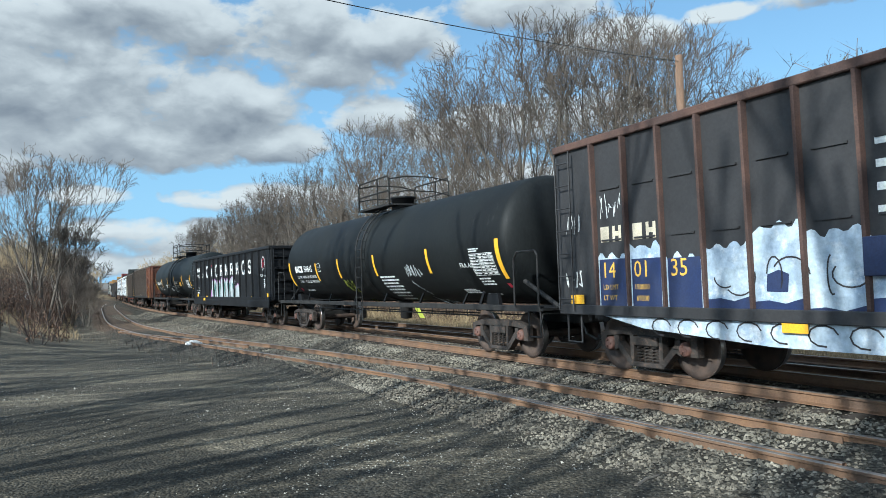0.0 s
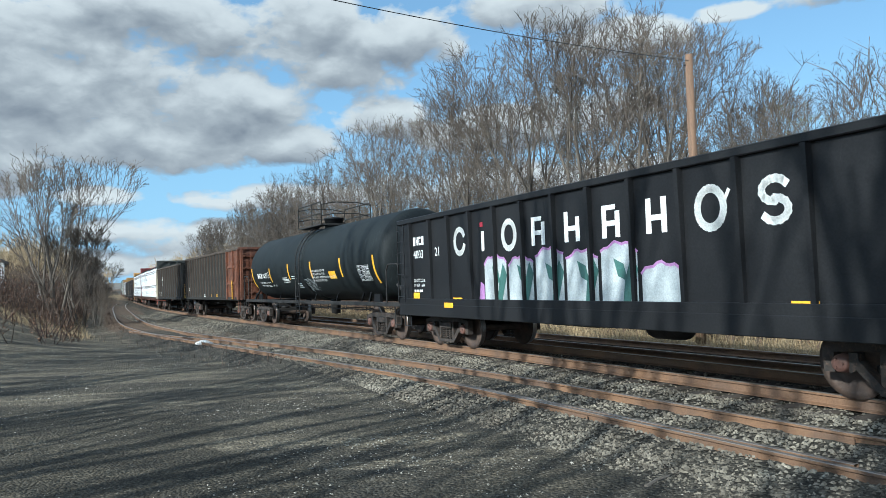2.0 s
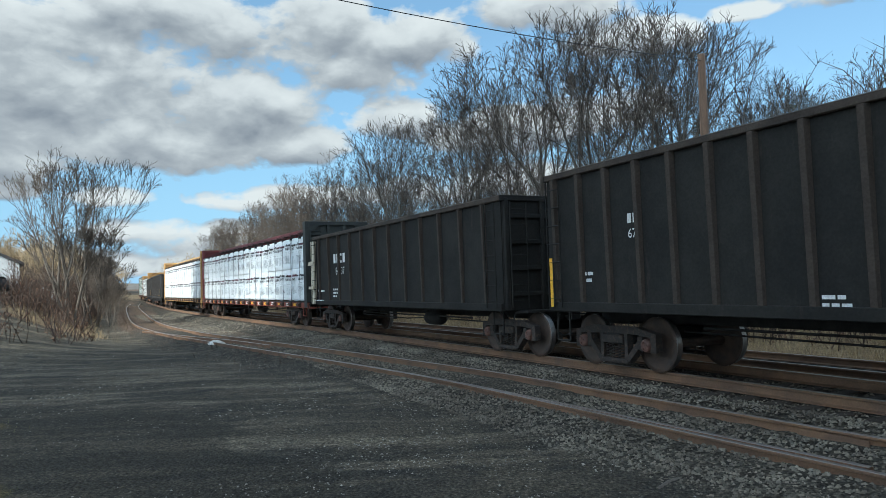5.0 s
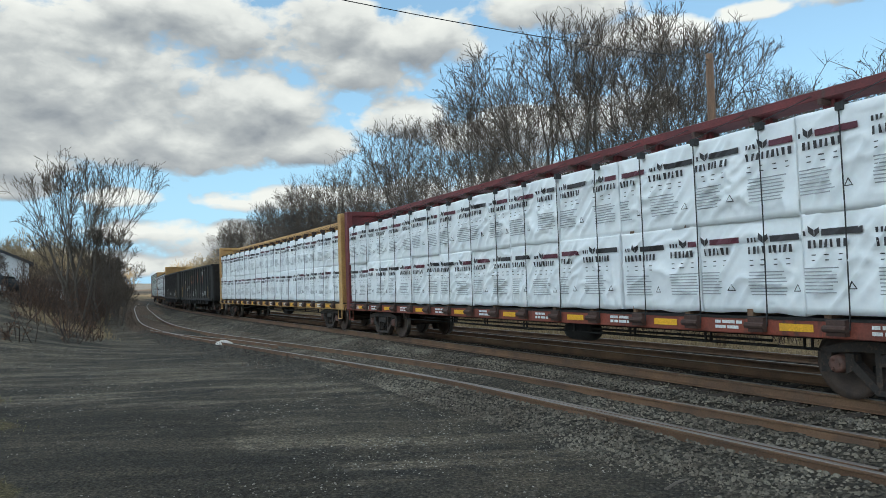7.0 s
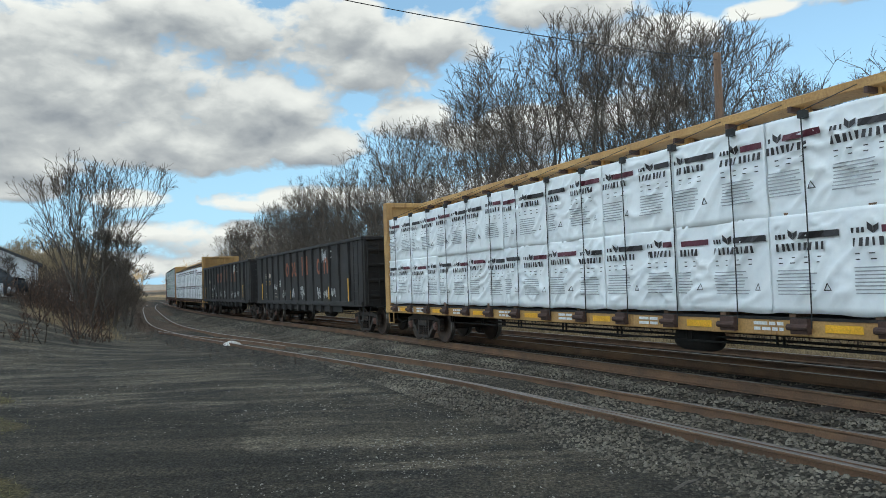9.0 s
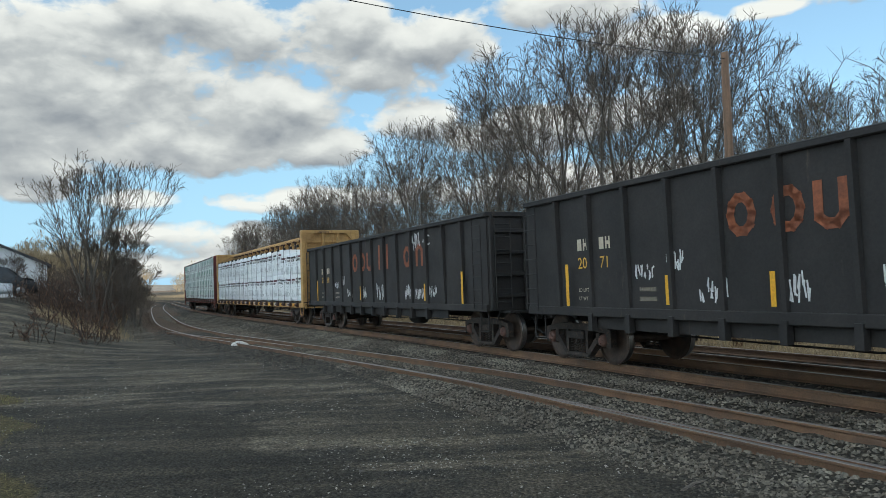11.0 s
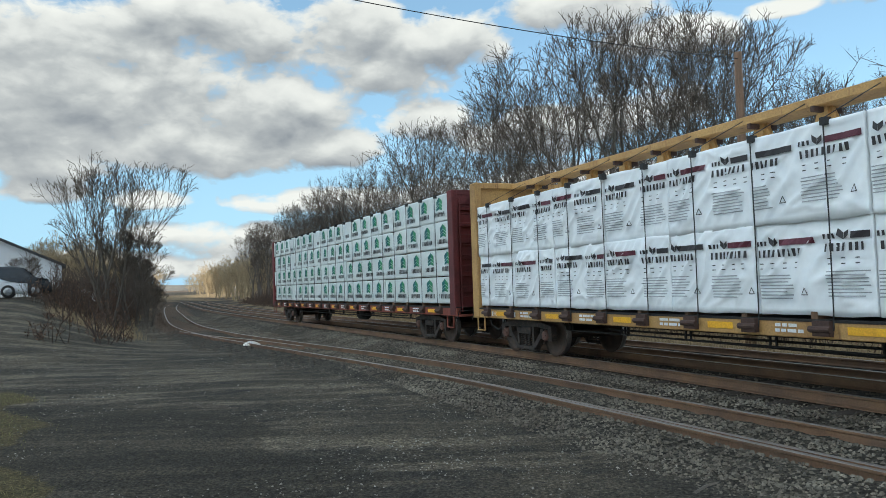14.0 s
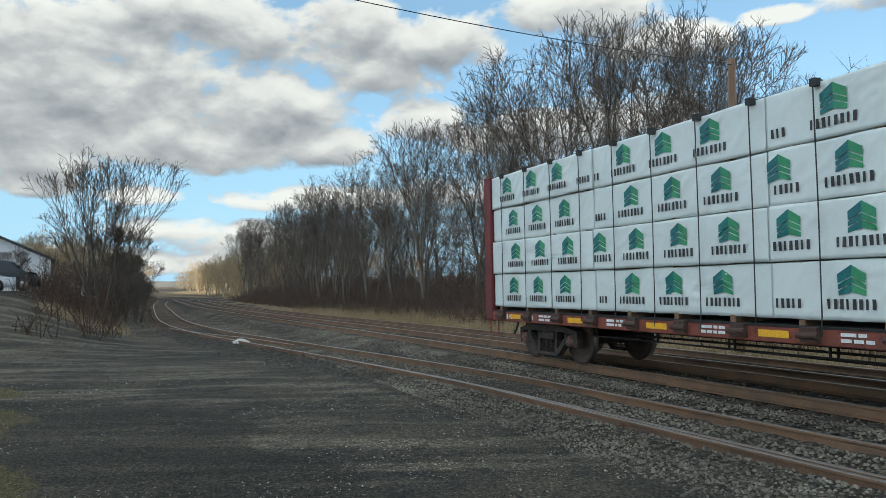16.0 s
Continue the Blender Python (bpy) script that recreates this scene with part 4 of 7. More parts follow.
def chip_car():
    half, z0, z1, w = 9.15, 1.0, 4.06, 1.5
    ribs = [-8.08 + 0.81 * k for k in range(21)]
    car, hx = gondola("high_sided_gondola", -4.4, 10.6, "tall sooty grey gondola with rust ribs and pale blue graffiti", half, z0, z1, w, ribs, M["csx"], M["rust_rib"], M["csx"], chord=0.13, rib_w=0.07)
    S = on_side(-w - 0.032)
    S2 = on_side(-w - 0.037)
    S3 = on_side(-w - 0.042)
    first = None
    for r in ribs[:-1]:
        for z in (3.12, 2.25):
            m = pose(r + 0.4, -w - 0.035, z)
            if first is None:
                first = part("stamped_rib", box(bmesh.new(), -0.24, 0.24, -0.015, 0.015, -0.014, 0.014), M["csx"], car)
                first.matrix_basis = m
            else:
                share("stamped_rib", first, car, m)
    bm = bmesh.new()
    prism(bm, [(-8.0, 0.98), (-7.0, 0.80), (-4.6, 0.66), (5.0, 0.66), (7.0, 0.80), (8.0, 0.98)], -w - 0.02, -w + 0.04)
    part("skirt", bm, M["spray"], car, "fish-belly side sill covered in pale spray paint")
    for k, x in enumerate([r + 0.4 for r in ribs[:-1]]):
        zt = 1.98 + 0.13 * math.sin(k * 1.9) + (0.12 if k > 2 else 0.0)
        pts = [(x - 0.365, 1.12), (x + 0.365, 1.12)] + [(x + 0.365 - 0.73 * i / 12, zt + 0.05 * math.sin(k * 5 + i * 1.3) + 0.07 * noise.noise((x + i * 0.6, k * 3.1, 0.5))) for i in range(13)]
        paint(car, "graffiti", M["spray"], lambda bm: polyp(bm, S, pts), "pale blue and white sprayed graffiti")
        if k < 3:
            paint(car, "navy_patch", M["navy"], lambda bm: quadp(bm, S2, x - 0.33, x + 0.33, 1.10, 1.93 - 0.02 * k), "navy blue number patch")
        else:
            zb = 1.25 + 0.07 * math.sin(k * 2.3)
            paint(car, "navy_patch", M["navy"], lambda bm: polyp(bm, S2, [(x - 0.365, 1.12), (x + 0.365, 1.12), (x + 0.365, zb + 0.03), (x + 0.1, zb - 0.04), (x - 0.15, zb), (x - 0.365, zb - 0.02)]), "navy blue sprayed edge")
        if k in (4, 7, 11, 14, 17):
            paint(car, "navy_patch", M["navy"], lambda bm: polyp(bm, S2, [(x - 0.18, 1.38), (x + 0.14, 1.37), (x + 0.17, 1.60), (x + 0.02, 1.66), (x - 0.16, 1.60)]), "navy blue sprayed shape")
    bm = box(bmesh.new(), ribs[6] - 0.02, ribs[6] + 0.62, -w - 0.11, -w - 0.075, 1.55, 2.0, 0.01)
    part("placard_board", bm, M["navy"], car, "dark navy placard board")
    for k, txt in enumerate(("14", "01", "35")):
        paint(car, "numerals", M["amber"], lambda bm: letters(bm, S3, txt, ribs[k] + 0.12, 1.62, 0.27), "yellow car number")
    paint(car, "lettering", M["cream"], lambda bm: [blocks(bm, S, ribs[0] + 0.12, 2.22, 2, 0.22, 0.26, 0.09), blocks(bm, S, ribs[1] + 0.12, 2.22, 2, 0.22, 0.26, 0.09)], "cream reporting mark blocks")
    paint(car, "small_lettering", M["amber"], lambda bm: [letters(bm, S3, "LD LMT", ribs[0] + 0.15, 1.42, 0.085), letters(bm, S3, "LT WT", ribs[0] + 0.15, 1.24, 0.085), letters(bm, S3, "150800", ribs[1] + 0.12, 1.42, 0.085), letters(bm, S3, "69200", ribs[1] + 0.16, 1.24, 0.085)], "load limit lettering")
    paint(car, "reflector", M["signal"], lambda bm: [quadp(bm, on_side(-w - 0.075), x - 0.19, x + 0.19, z, z + 0.16) for x, z in ((-8.62, 1.17), (-6.25, 0.98), (-4.2, 0.86), (-0.5, 0.86), (3.5, 0.86), (8.6, 1.17))], "yellow reflector strip")
    paint(car, "spray_lines", M["ink"], lambda bm: [strokes(bm, S2, [(x + 0.05 + (0.16 + 0.12 * math.sin(x * 7)) * math.cos(a + x * 3), 1.58 + (0.22 + 0.1 * math.sin(x * 11)) * math.sin(a + x * 3)) for a in np.linspace(0.4, 3.4 + math.sin(x * 5), 10)], 0.022) for x in [r + 0.3 + o for r in ribs[3:-1] for o in (0.0, 0.24)]], "dark graffiti outlines")
    paint(car, "skirt_lines", M["ink"], lambda bm: [strokes(bm, on_side(-w - 0.026), [(x + 0.2 * math.cos(a), 0.84 + 0.13 * math.sin(a)) for a in np.linspace(0.2, 4.9, 9)], 0.022) for x in np.arange(-6.6, 6.8, 0.55)], "dark graffiti outlines")
    paint(car, "chalk_scrawl", M["white"], lambda bm: [scrawl(bm, S, ribs[0] + 0.12, 2.62, 0.55, 0.45, 5, 0.012, 1), scrawl(bm, S, -8.95, 2.4, 0.45, 0.36, 4, 0.01, 2), scrawl(bm, S, -9.0, 1.45, 0.5, 0.32, 4, 0.028, 3)], "white chalk scribble")
    paint(car, "pasted_patch", M["white"], lambda bm: [quadp(bm, S2, ribs[6] + 0.15 + 0.22 * (k % 2), ribs[6] + 0.42 + 0.2 * (k % 2), 2.25 + 0.13 * k, 2.34 + 0.13 * k) for k in range(7)], "white blotched stencil patches")


def tank_car(name, front, rear, label, material, R, zc, half, seed, decals):
    car, hx = start_car(name, front, rear, label, "tank car")
    bm = bmesh.new()
    prof = []
    for k in range(9):
        a = k / 8 * math.pi / 2
        prof.append((R * math.sin(a) if k else 0.02, -half - 0.52 * math.cos(a) + 0.52 - 0.0))
    prof += [(R, x) for x in (-half * 0.5, -0.5, -0.06)] + [(R + 0.012, -0.055), (R + 0.012, 0.055), (R, 0.06), (R, 0.5), (R, half * 0.5)]
    for k in range(8, -1, -1):
        a = k / 8 * math.pi / 2
        prof.append((R * math.sin(a) if k else 0.02, half + 0.52 * math.cos(a) - 0.52))
    lathe(bm, [(r, x) for r, x in prof], "X", 56)
    ob = part("tank", bm, material, car, "", True)
    ob.matrix_basis = pose(0, 0, zc)
    # sills and saddles
    for s in (-1, 1):
        bm = box(bmesh.new(), -half - 0.85, half + 0.85, s * 1.32 - 0.05, s * 1.32 + 0.05, 0.98, 1.10, 0.01)
        part("running_board", bm, M["gear"], car, "dark side running board")
        for e in (-1, 1):
            bm = bmesh.new()
            x = e * hx
            prism(bm, [(x - 0.30, 0.95), (x + 0.30, 0.95), (x + 0.20, 1.34), (x - 0.20, 1.34)], s * 1.16 - 0.04, s * 1.16 + 0.04)
            prism(bm, [(x - 0.50, 0.95), (x - 0.40, 0.95), (x - 0.14, 1.36), (x - 0.20, 1.40)], s * 1.30 - 0.02, s * 1.30 + 0.02)
            part("saddle", bm, M["black"], car, "steel tank saddle")
            bm = bmesh.new()
            pipe(bm, [(e * (half + 0.05), s * 1.42, 1.08), (e * (half + 0.05), s * 1.42, 2.05), (e * (half + 0.18), s * 1.42, 2.2), (e * (half + 0.8), s * 1.42, 2.2), (e * (half + 0.88), s * 1.42, 2.1), (e * (half + 0.88), s * 1.42, 1.08)], 0.022, 6)
            part("end_handrail", bm, M["gear"], car)
            bm = bmesh.new()
            rod(bm, (e * (half - 0.3), s * 0.9, 1.6), (e * (half + 0.9), s * 0.9, 1.05), 0.05, 6)
            part("brace", bm, M["gear"], car)
        for x in np.linspace(-half + 2.3, half - 2.3, 6):
            bm = bmesh.new()
            prism(bm, [(x - 0.16, 1.08), (x - 0.10, 1.08), (x + 0.16, 1.36), (x + 0.10, 1.36)], s * 1.20 - 0.02, s * 1.20 + 0.02)
            part("gusset", bm, M["black"], car)
    for e in (-1, 1):
        bm = bmesh.new()
        box(bm, min(e * (half - 0.9), e * (half + 0.9)), max(e * (half - 0.9), e * (half + 0.9)), -1.35, 1.35, 1.0, 1.05)
        box(bm, min(e * (half - 1.2), e * (half + 0.85)), max(e * (half - 1.2), e * (half + 0.85)), -0.3, 0.3, 0.7, 1.0)
        part("end_platform", bm, M["gear"], car)
        steps(car, e * (half + 0.62), -1.34, M["gear"])
        bm = lathe(bmesh.new(), [(0.27, -0.015), (0.29, 0.0), (0.27, 0.015)], "X", 16)
        ob = part("brake_wheel", bm, M["gear"], car)
        ob.matrix_basis = pose(e * (half + 0.6), 0.5, 1.8)
    # ladder over the barrel
    for s in (-1, 1):
        bm = bmesh.new()
        for dx in (-0.22, 0.22):
            run = [(dx, s * (R + 0.13), 0.55), (dx, s * (R + 0.13), zc)] + [(dx, s * (R + 0.13) * math.cos(a), zc + (R + 0.13) * math.sin(a)) for a in np.linspace(0.15, 1.15, 8)]
            pipe(bm, run, 0.02, 5)
        side = part("ladder", bm, M["gear"], car)
        rung = None
        spots = [(R + 0.13, z) for z in np.arange(0.65, zc, 0.3)] + [((R + 0.13) * math.cos(a), zc + (R + 0.13) * math.sin(a)) for a in np.linspace(0.1, 1.1, 6)]
        for y, z in spots:
            if rung is None:
                rung = part("rung", rod(bmesh.new(), (-0.22, 0, 0), (0.22, 0, 0), 0.014, 5), M["gear"], side)
                rung.matrix_basis = pose(0, s * y, z)
            else:
                share("rung", rung, side, pose(0, s * y, z))
    # manway platform
    zt, hl = zc + R, 1.15 if seed == 1 else 1.38
    bm = bmesh.new()
    for y in (-0.85, 0.85):
        box(bm, -hl, hl, y - 0.17, y + 0.17, zt - 0.02, zt + 0.04)
    for x in (-hl + 0.1, hl - 0.1):
        box(bm, x - 0.15, x + 0.15, -0.85, 0.85, zt - 0.02, zt + 0.036)
    part("walkway", bm, M["gear"], car, "grated top walkway")
    for y in (-1.0, 1.0):
        bm = bmesh.new()
        for z in (0.42, 0.85):
            pipe(bm, [(-hl, y, zt + 0.02), (-hl, y, zt + z - 0.1), (-hl + 0.1, y, zt + z), (hl - 0.1, y, zt + z), (hl, y, zt + z - 0.1), (hl, y, zt + 0.02)], 0.024, 6)
        rod(bm, (0.3, y, zt), (0.3, y, zt + 0.85), 0.024, 6)
        part("handrail", bm, M["gear"], car)
    for x in (-hl, hl):
        for z in (0.42, 0.85):
            bm = bmesh.new()
            pipe(bm, [(x, -1.0, zt + z - 0.1), (x, -0.45, zt + z), (x, 0.45, zt + z), (x, 1.0, zt + z - 0.1)], 0.02, 6)
            part("end_rail", bm, M["gear"], car)
    bm = lathe(bmesh.new(), [(0.05, zt - 0.12), (0.36, zt - 0.12), (0.36, zt + 0.30), (0.40, zt + 0.30), (0.40, zt + 0.36), (0.05, zt + 0.40)], "Z", 20)
    part("manway_dome", bm, M["black"], car)
    bm = bmesh.new()
    lathe(bm, [(0.02, 0.52), (0.18, 0.55), (0.2, zc - R - 0.08), (0.3, zc - R + 0.1)], "Z", 12)
    part("bottom_outlet", bm, M["gear"], car)
    bm = bmesh.new()
    pipe(bm, [(-half + 2.2, -0.9, 0.82), (half - 2.2, -0.9, 0.82)], 0.02, 5)
    pipe(bm, [(-half + 2.2, 0.9, 0.72), (half - 2.2, 0.9, 0.72)], 0.02, 5)
    for x in np.arange(-half + 2.4, half - 2.2, 0.9):
        rod(bm, (x, -0.9, 0.78), (x, -0.9, 1.0), 0.012, 4)
    part("brake_pipe", bm, M["gear"], car)
    couplers(car, half + 0.8)
    T = on_tank(R + 0.006, zc)
    T2 = on_tank(R + 0.010, zc)
    decals(car, T, T2)
    return car


def tank_a_marks(car, T, T2):
    paint(car, "reporting_mark", M["white"], lambda bm: blocks(bm, T, -6.15, 2.46, 4, 0.15, 0.24, 0.05), "white owner mark blocks")
    paint(car, "car_number", M["white"], lambda bm: letters(bm, T, "54843", -5.22, 2.46, 0.24, 1.0), "white car number")
    paint(car, "load_lettering", M["white"], lambda bm: [letters(bm, T, "LD LMT  187900 LBS  85250 KGS", -6.1, 2.24, 0.10), letters(bm, T, "LT WT     75100 LBS  34050 KGS", -6.05, 2.07, 0.10), bars(bm, T, -5.9, 1.78, 1, 0.7, 0.035, 0.05, 2)], "white load lettering")
    for x, z in ((-4.0, 2.12), (-2.0, 2.18), (0.7, 2.18), (3.8, 2.18)):
        paint(car, "conspicuity_stripe", M["signal"], lambda bm: quadp(bm, T, x - 0.055, x + 0.055, z, z + 0.62, 1, 5), "yellow reflective stripe")
    for x in (-6.78, 6.82):
        paint(car, "conspicuity_stripe", M["signal"], lambda bm: quadp(bm, T, x - 0.07, x + 0.07, 1.98, 2.85, 1, 6), "yellow reflective stripe")
    def plate(bm):
        for k in range(8):
            quadp(bm, T, 5.72, 6.62, 2.07 + 0.07 * k, 2.079 + 0.07 * k)
        for x in (5.72, 6.05, 6.24, 6.43, 6.611):
            quadp(bm, T, x, x + 0.009, 2.07, 2.569, 1, 4)
        bars(bm, T, 5.75, 2.52, 7, 0.28, 0.03, 0.07, 1)
        for x in (6.08, 6.27, 6.46):
            bars(bm, T, x, 2.52, 7, 0.13, 0.03, 0.07, int(x * 10))
        bars(bm, T, 5.72, 2.66, 2, 0.4, 0.03, 0.05, 5)
        bars(bm, T, 5.76, 1.98, 3, 0.5, 0.035, 0.065, 6)
        letters(bm, T, "FRA AIP", 5.22, 2.26, 0.12)
    paint(car, "data_panel", M["white"], plate, "white stencilled data table")
    paint(car, "small_print", M["white"], lambda bm: [bars(bm, T, 0.82, 2.12, 8, 1.05, 0.045, 0.092, 8), bars(bm, T, 4.75, 1.74, 3, 0.65, 0.025, 0.04, 9), bars(bm, T, 5.55, 1.62, 1, 0.6, 0.03, 0.05, 10)], "small white stencil lines")
    paint(car, "class_box", M["white"], lambda bm: [strokes(bm, T, [(-3.85, 2.45), (-3.6, 2.45), (-3.6, 2.72), (-3.85, 2.72), (-3.85, 2.45)], 0.014), letters(bm, T, "C", -3.78, 2.5, 0.1)], "small boxed letter")
    def swoosh(bm):
        for k in range(7):
            strokes(bm, T2, [(2.52 + 0.07 * k, 2.38 - 0.03 * k), (2.58 + 0.06 * k, 1.95 - 0.05 * k), (2.8 + 0.06 * k, 1.55 - 0.04 * k), (3.2 + 0.05 * k, 1.22)], 0.022)
        scrawl(bm, T2, 2.5, 2.1, 0.85, 0.36, 6, 0.03, 4)
    paint(car, "silver_tag", M["silver"], swoosh, "silver sprayed swirl")
    paint(car, "lime_tag", M["lime"], lambda bm: [scrawl(bm, T2, -1.95, 1.70, 0.65, 0.42, 7, 0.035, 5)] + [strokes(bm, T2, [(-1.85 + 0.09 * k, 1.85), (-1.7 + 0.09 * k, 1.45), (-1.42 + 0.05 * k, 1.22)], 0.02) for k in range(5)], "lime green sprayed tag")
    paint(car, "olive_patch", M["lime"], lambda bm: polyp(bm, T2, [(0.52, 1.20), (0.85, 0.90), (1.15, 0.90), (0.80, 1.20)]), "olive paint patch")
    paint(car, "placard", M["redprint"], lambda bm: [quadp(bm, T, x, x + 0.13, 1.78, 1.88) for x in (-6.55, 6.66)], "small red placard")


def tank_b_marks(car, T, T2):
    paint(car, "reporting_mark", M["white"], lambda bm: blocks(bm, T, -5.95, 2.38, 4, 0.13, 0.22, 0.045), "white owner mark blocks")
    paint(car, "car_number", M["white"], lambda bm: letters(bm, T, "100371", -5.2, 2.38, 0.23, 0.85), "white car number")
    paint(car, "load_lettering", M["white"], lambda bm: [letters(bm, T, "LD LMT 205900 LB 93 800 KG", -5.85, 2.13, 0.085), letters(bm, T, "LT WT   78100 LB 33 800 KG NEW 11-10", -5.8, 1.99, 0.085)], "white load lettering")
    for x, z in ((-4.05, 2.18), (-1.55, 2.25), (1.05, 2.25), (3.9, 2.25)):
        paint(car, "conspicuity_stripe", M["signal"], lambda bm: quadp(bm, T, x - 0.055, x + 0.055, z, z + 0.62, 1, 5), "yellow reflective stripe")
    for x in (-6.78, 6.5):
        paint(car, "conspicuity_stripe", M["signal"], lambda bm: quadp(bm, T, x - 0.06, x + 0.06, 1.98, 2.85, 1, 6), "yellow reflective stripe")
    paint(car, "class_box", M["white"], lambda bm: [strokes(bm, T, [(-4.35, 2.40), (-4.12, 2.40), (-4.12, 2.64), (-4.35, 2.64), (-4.35, 2.40)], 0.014), letters(bm, T, "C", -4.28, 2.45, 0.09)], "small boxed letter")
    def small(bm):
        bars(bm, T, -2.5, 2.32, 4, 0.85, 0.03, 0.06, 21)
        bars(bm, T, -1.35, 2.36, 2, 0.6, 0.03, 0.09, 22)
        bars(bm, T, -0.95, 2.05, 3, 0.45, 0.04, 0.07, 23)
        letters(bm, T, "FLANGE GASKETS-GYLON 3545", 0.98, 2.48, 0.075)
        letters(bm, T, "800 KELSO JS100L SALT 5-2020", 0.98, 2.36, 0.075)
        letters(bm, T, "LIQUID VALVE 2\" APOLLO RRA 9167 NEW 5-2020", 0.98, 2.24, 0.075)
        letters(bm, T, "BOV-4 MCT OFRT PTFE 5-2020", 0.98, 2.12, 0.075)
        for k in range(7):
            quadp(bm, T, 5.25, 6.1, 2.08 + 0.08 * k, 2.09 + 0.08 * k)
        for x in (5.25, 5.6, 5.85, 6.09):
            quadp(bm, T, x, x + 0.01, 2.08, 2.57, 1, 4)
        for x in (5.29, 5.64, 5.89):
            bars(bm, T, x, 2.51, 6, 0.2, 0.03, 0.08, int(x * 10))
    paint(car, "small_print", M["white"], small, "small white stencil lines")
    paint(car, "yellow_placard", M["signal"], lambda bm: quadp(bm, T, 2.75, 3.35, 2.2, 2.46, 1, 2), "yellow notice panel")
    paint(car, "silver_tag", M["silver"], lambda bm: [scrawl(bm, T2, 0.10, 1.72, 1.0, 0.5, 10, 0.02, 31), strokes(bm, T2, [(0.05, 2.2), (0.5, 2.25), (1.05, 2.0)], 0.02)], "pale sprayed tag outline")


def giordano():
    half, z0, z1, w = 7.62, 1.08, 3.36, 1.5
    ribs = [-6.85, -5.68] + [-4.68 + 1.08 * k for k in range(10)] + [6.15]
    car, hx = gondola("black_gondola", 33.4, 45.2, "clean black ribbed gondola with large white lettering and silver graffiti", half, z0, z1, w, ribs, M["black"], M["black"], chord=0.13, rib_w=0.11)
    S, S2 = on_side(-w - 0.032), on_side(-w - 0.037)
    bm = box(bmesh.new(), -half, half, -w - 0.10, -w - 0.03, z0 - 0.30, z0 + 0.0, 0.012)
    part("side_skirt", bm, M["black"], car, "black side skirt")
    S3 = on_side(-w - 0.104)
    # large letters as plain white forms, one between each pair of ribs
    xs = [-4.15 + 1.085 * k for k in range(9)]

    def big(only):
        def draw(bm):
            k, x = only, xs[only]
            z, h = 2.30, 0.56
            if k in (0, 2, 7):
                pts = [(x + 0.24 * math.cos(a), z + h / 2 + h / 2 * math.sin(a)) for a in np.linspace(0.5 if k == 0 else 0, math.tau - 0.01 if k else 5.9, 20)]
                strokes(bm, S, pts, 0.12)
            elif k == 1:
                quadp(bm, S, x - 0.06, x + 0.06, z, z + h * 0.78)
            elif k == 8:
                pts = [(x + 0.20 * math.cos(a), z + h * 0.73 + 0.15 * math.sin(a)) for a in np.linspace(0.5, 4.7, 10)] + [(x + 0.20 * math.cos(a), z + h * 0.27 + 0.15 * math.sin(a)) for a in np.linspace(1.57, -2.6, 10)]
                strokes(bm, S, pts, 0.11)
            else:
                quadp(bm, S, x - 0.24, x - 0.12, z, z + h)
                quadp(bm, S, x + 0.10, x + 0.22, z, z + h * (1 if k == 6 else 0.8))
                if k in (3, 5):
                    quadp(bm, S, x - 0.12, x + 0.12, z + h * 0.85, z + h)
                quadp(bm, S, x - 0.12, x + 0.10, z + h * 0.36, z + h * 0.52)
            if k == 7:
                strokes(bm, S, [(x + 0.34, 2.80), (x + 0.28, 2.70)], 0.06)
        return draw
    for k in range(9):
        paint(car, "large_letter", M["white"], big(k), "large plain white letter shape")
    paint(car, "red_dot", M["redprint"], lambda bm: quadp(bm, S, -3.18, -3.05, 2.84, 2.94), "red dot of the lettering")
    def shield(bm):
        x, z = 6.68, 2.66
        hexa = [(x + 0.25 * math.sin(a), z + 0.33 * math.cos(a)) for a in np.arange(7) * math.pi / 3]
        strokes(bm, S, hexa, 0.03)
    def shield_red(bm):
        x, z = 6.68, 2.66
        strokes(bm, S, [(x + 0.13, z + 0.18), (x - 0.13, z + 0.13), (x - 0.13, z - 0.13), (x + 0.12, z - 0.16), (x + 0.12, z), (x, z)], 0.09)
    paint(car, "badge_outline", M["white"], shield, "white hexagon badge outline")
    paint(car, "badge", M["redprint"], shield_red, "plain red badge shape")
    paint(car, "lettering", M["white"], lambda bm: [letters(bm, S, "VINELAND, N.J.", 6.24, 2.10, 0.10, 0.9), blocks(bm, S, -6.75, 2.62, 4, 0.13, 0.22, 0.04), letters(bm, S, "4003", -6.75, 2.28, 0.22), letters(bm, S, "21", -5.48, 2.30, 0.22), letters(bm, S, "LD LMT 2216", -6.75, 1.66, 0.085), letters(bm, S, "LT WT   644", -6.75, 1.53, 0.085), bars(bm, S, 6.75, 1.95, 5, 0.2, 0.04, 0.08, 3), bars(bm, S, -6.75, 1.40, 1, 0.5, 0.06, 0.1, 4)], "white stencil lettering")
    paint(car, "reflector", M["signal"], lambda bm: [quadp(bm, S2, -6.8, -6.42, 1.14, 1.38), quadp(bm, S2, 7.05, 7.38, 1.14, 1.38), quadp(bm, S3, -4.9, -4.45, 1.02, 1.14) and quadp(bm, S2, -4.55, -4.1, 1.14, 1.26), quadp(bm, S2, 4.7, 5.1, 1.14, 1.26)], "yellow reflector plate")
    tops = [2.16, 2.10, 2.22, 2.12, 2.20, 1.82]
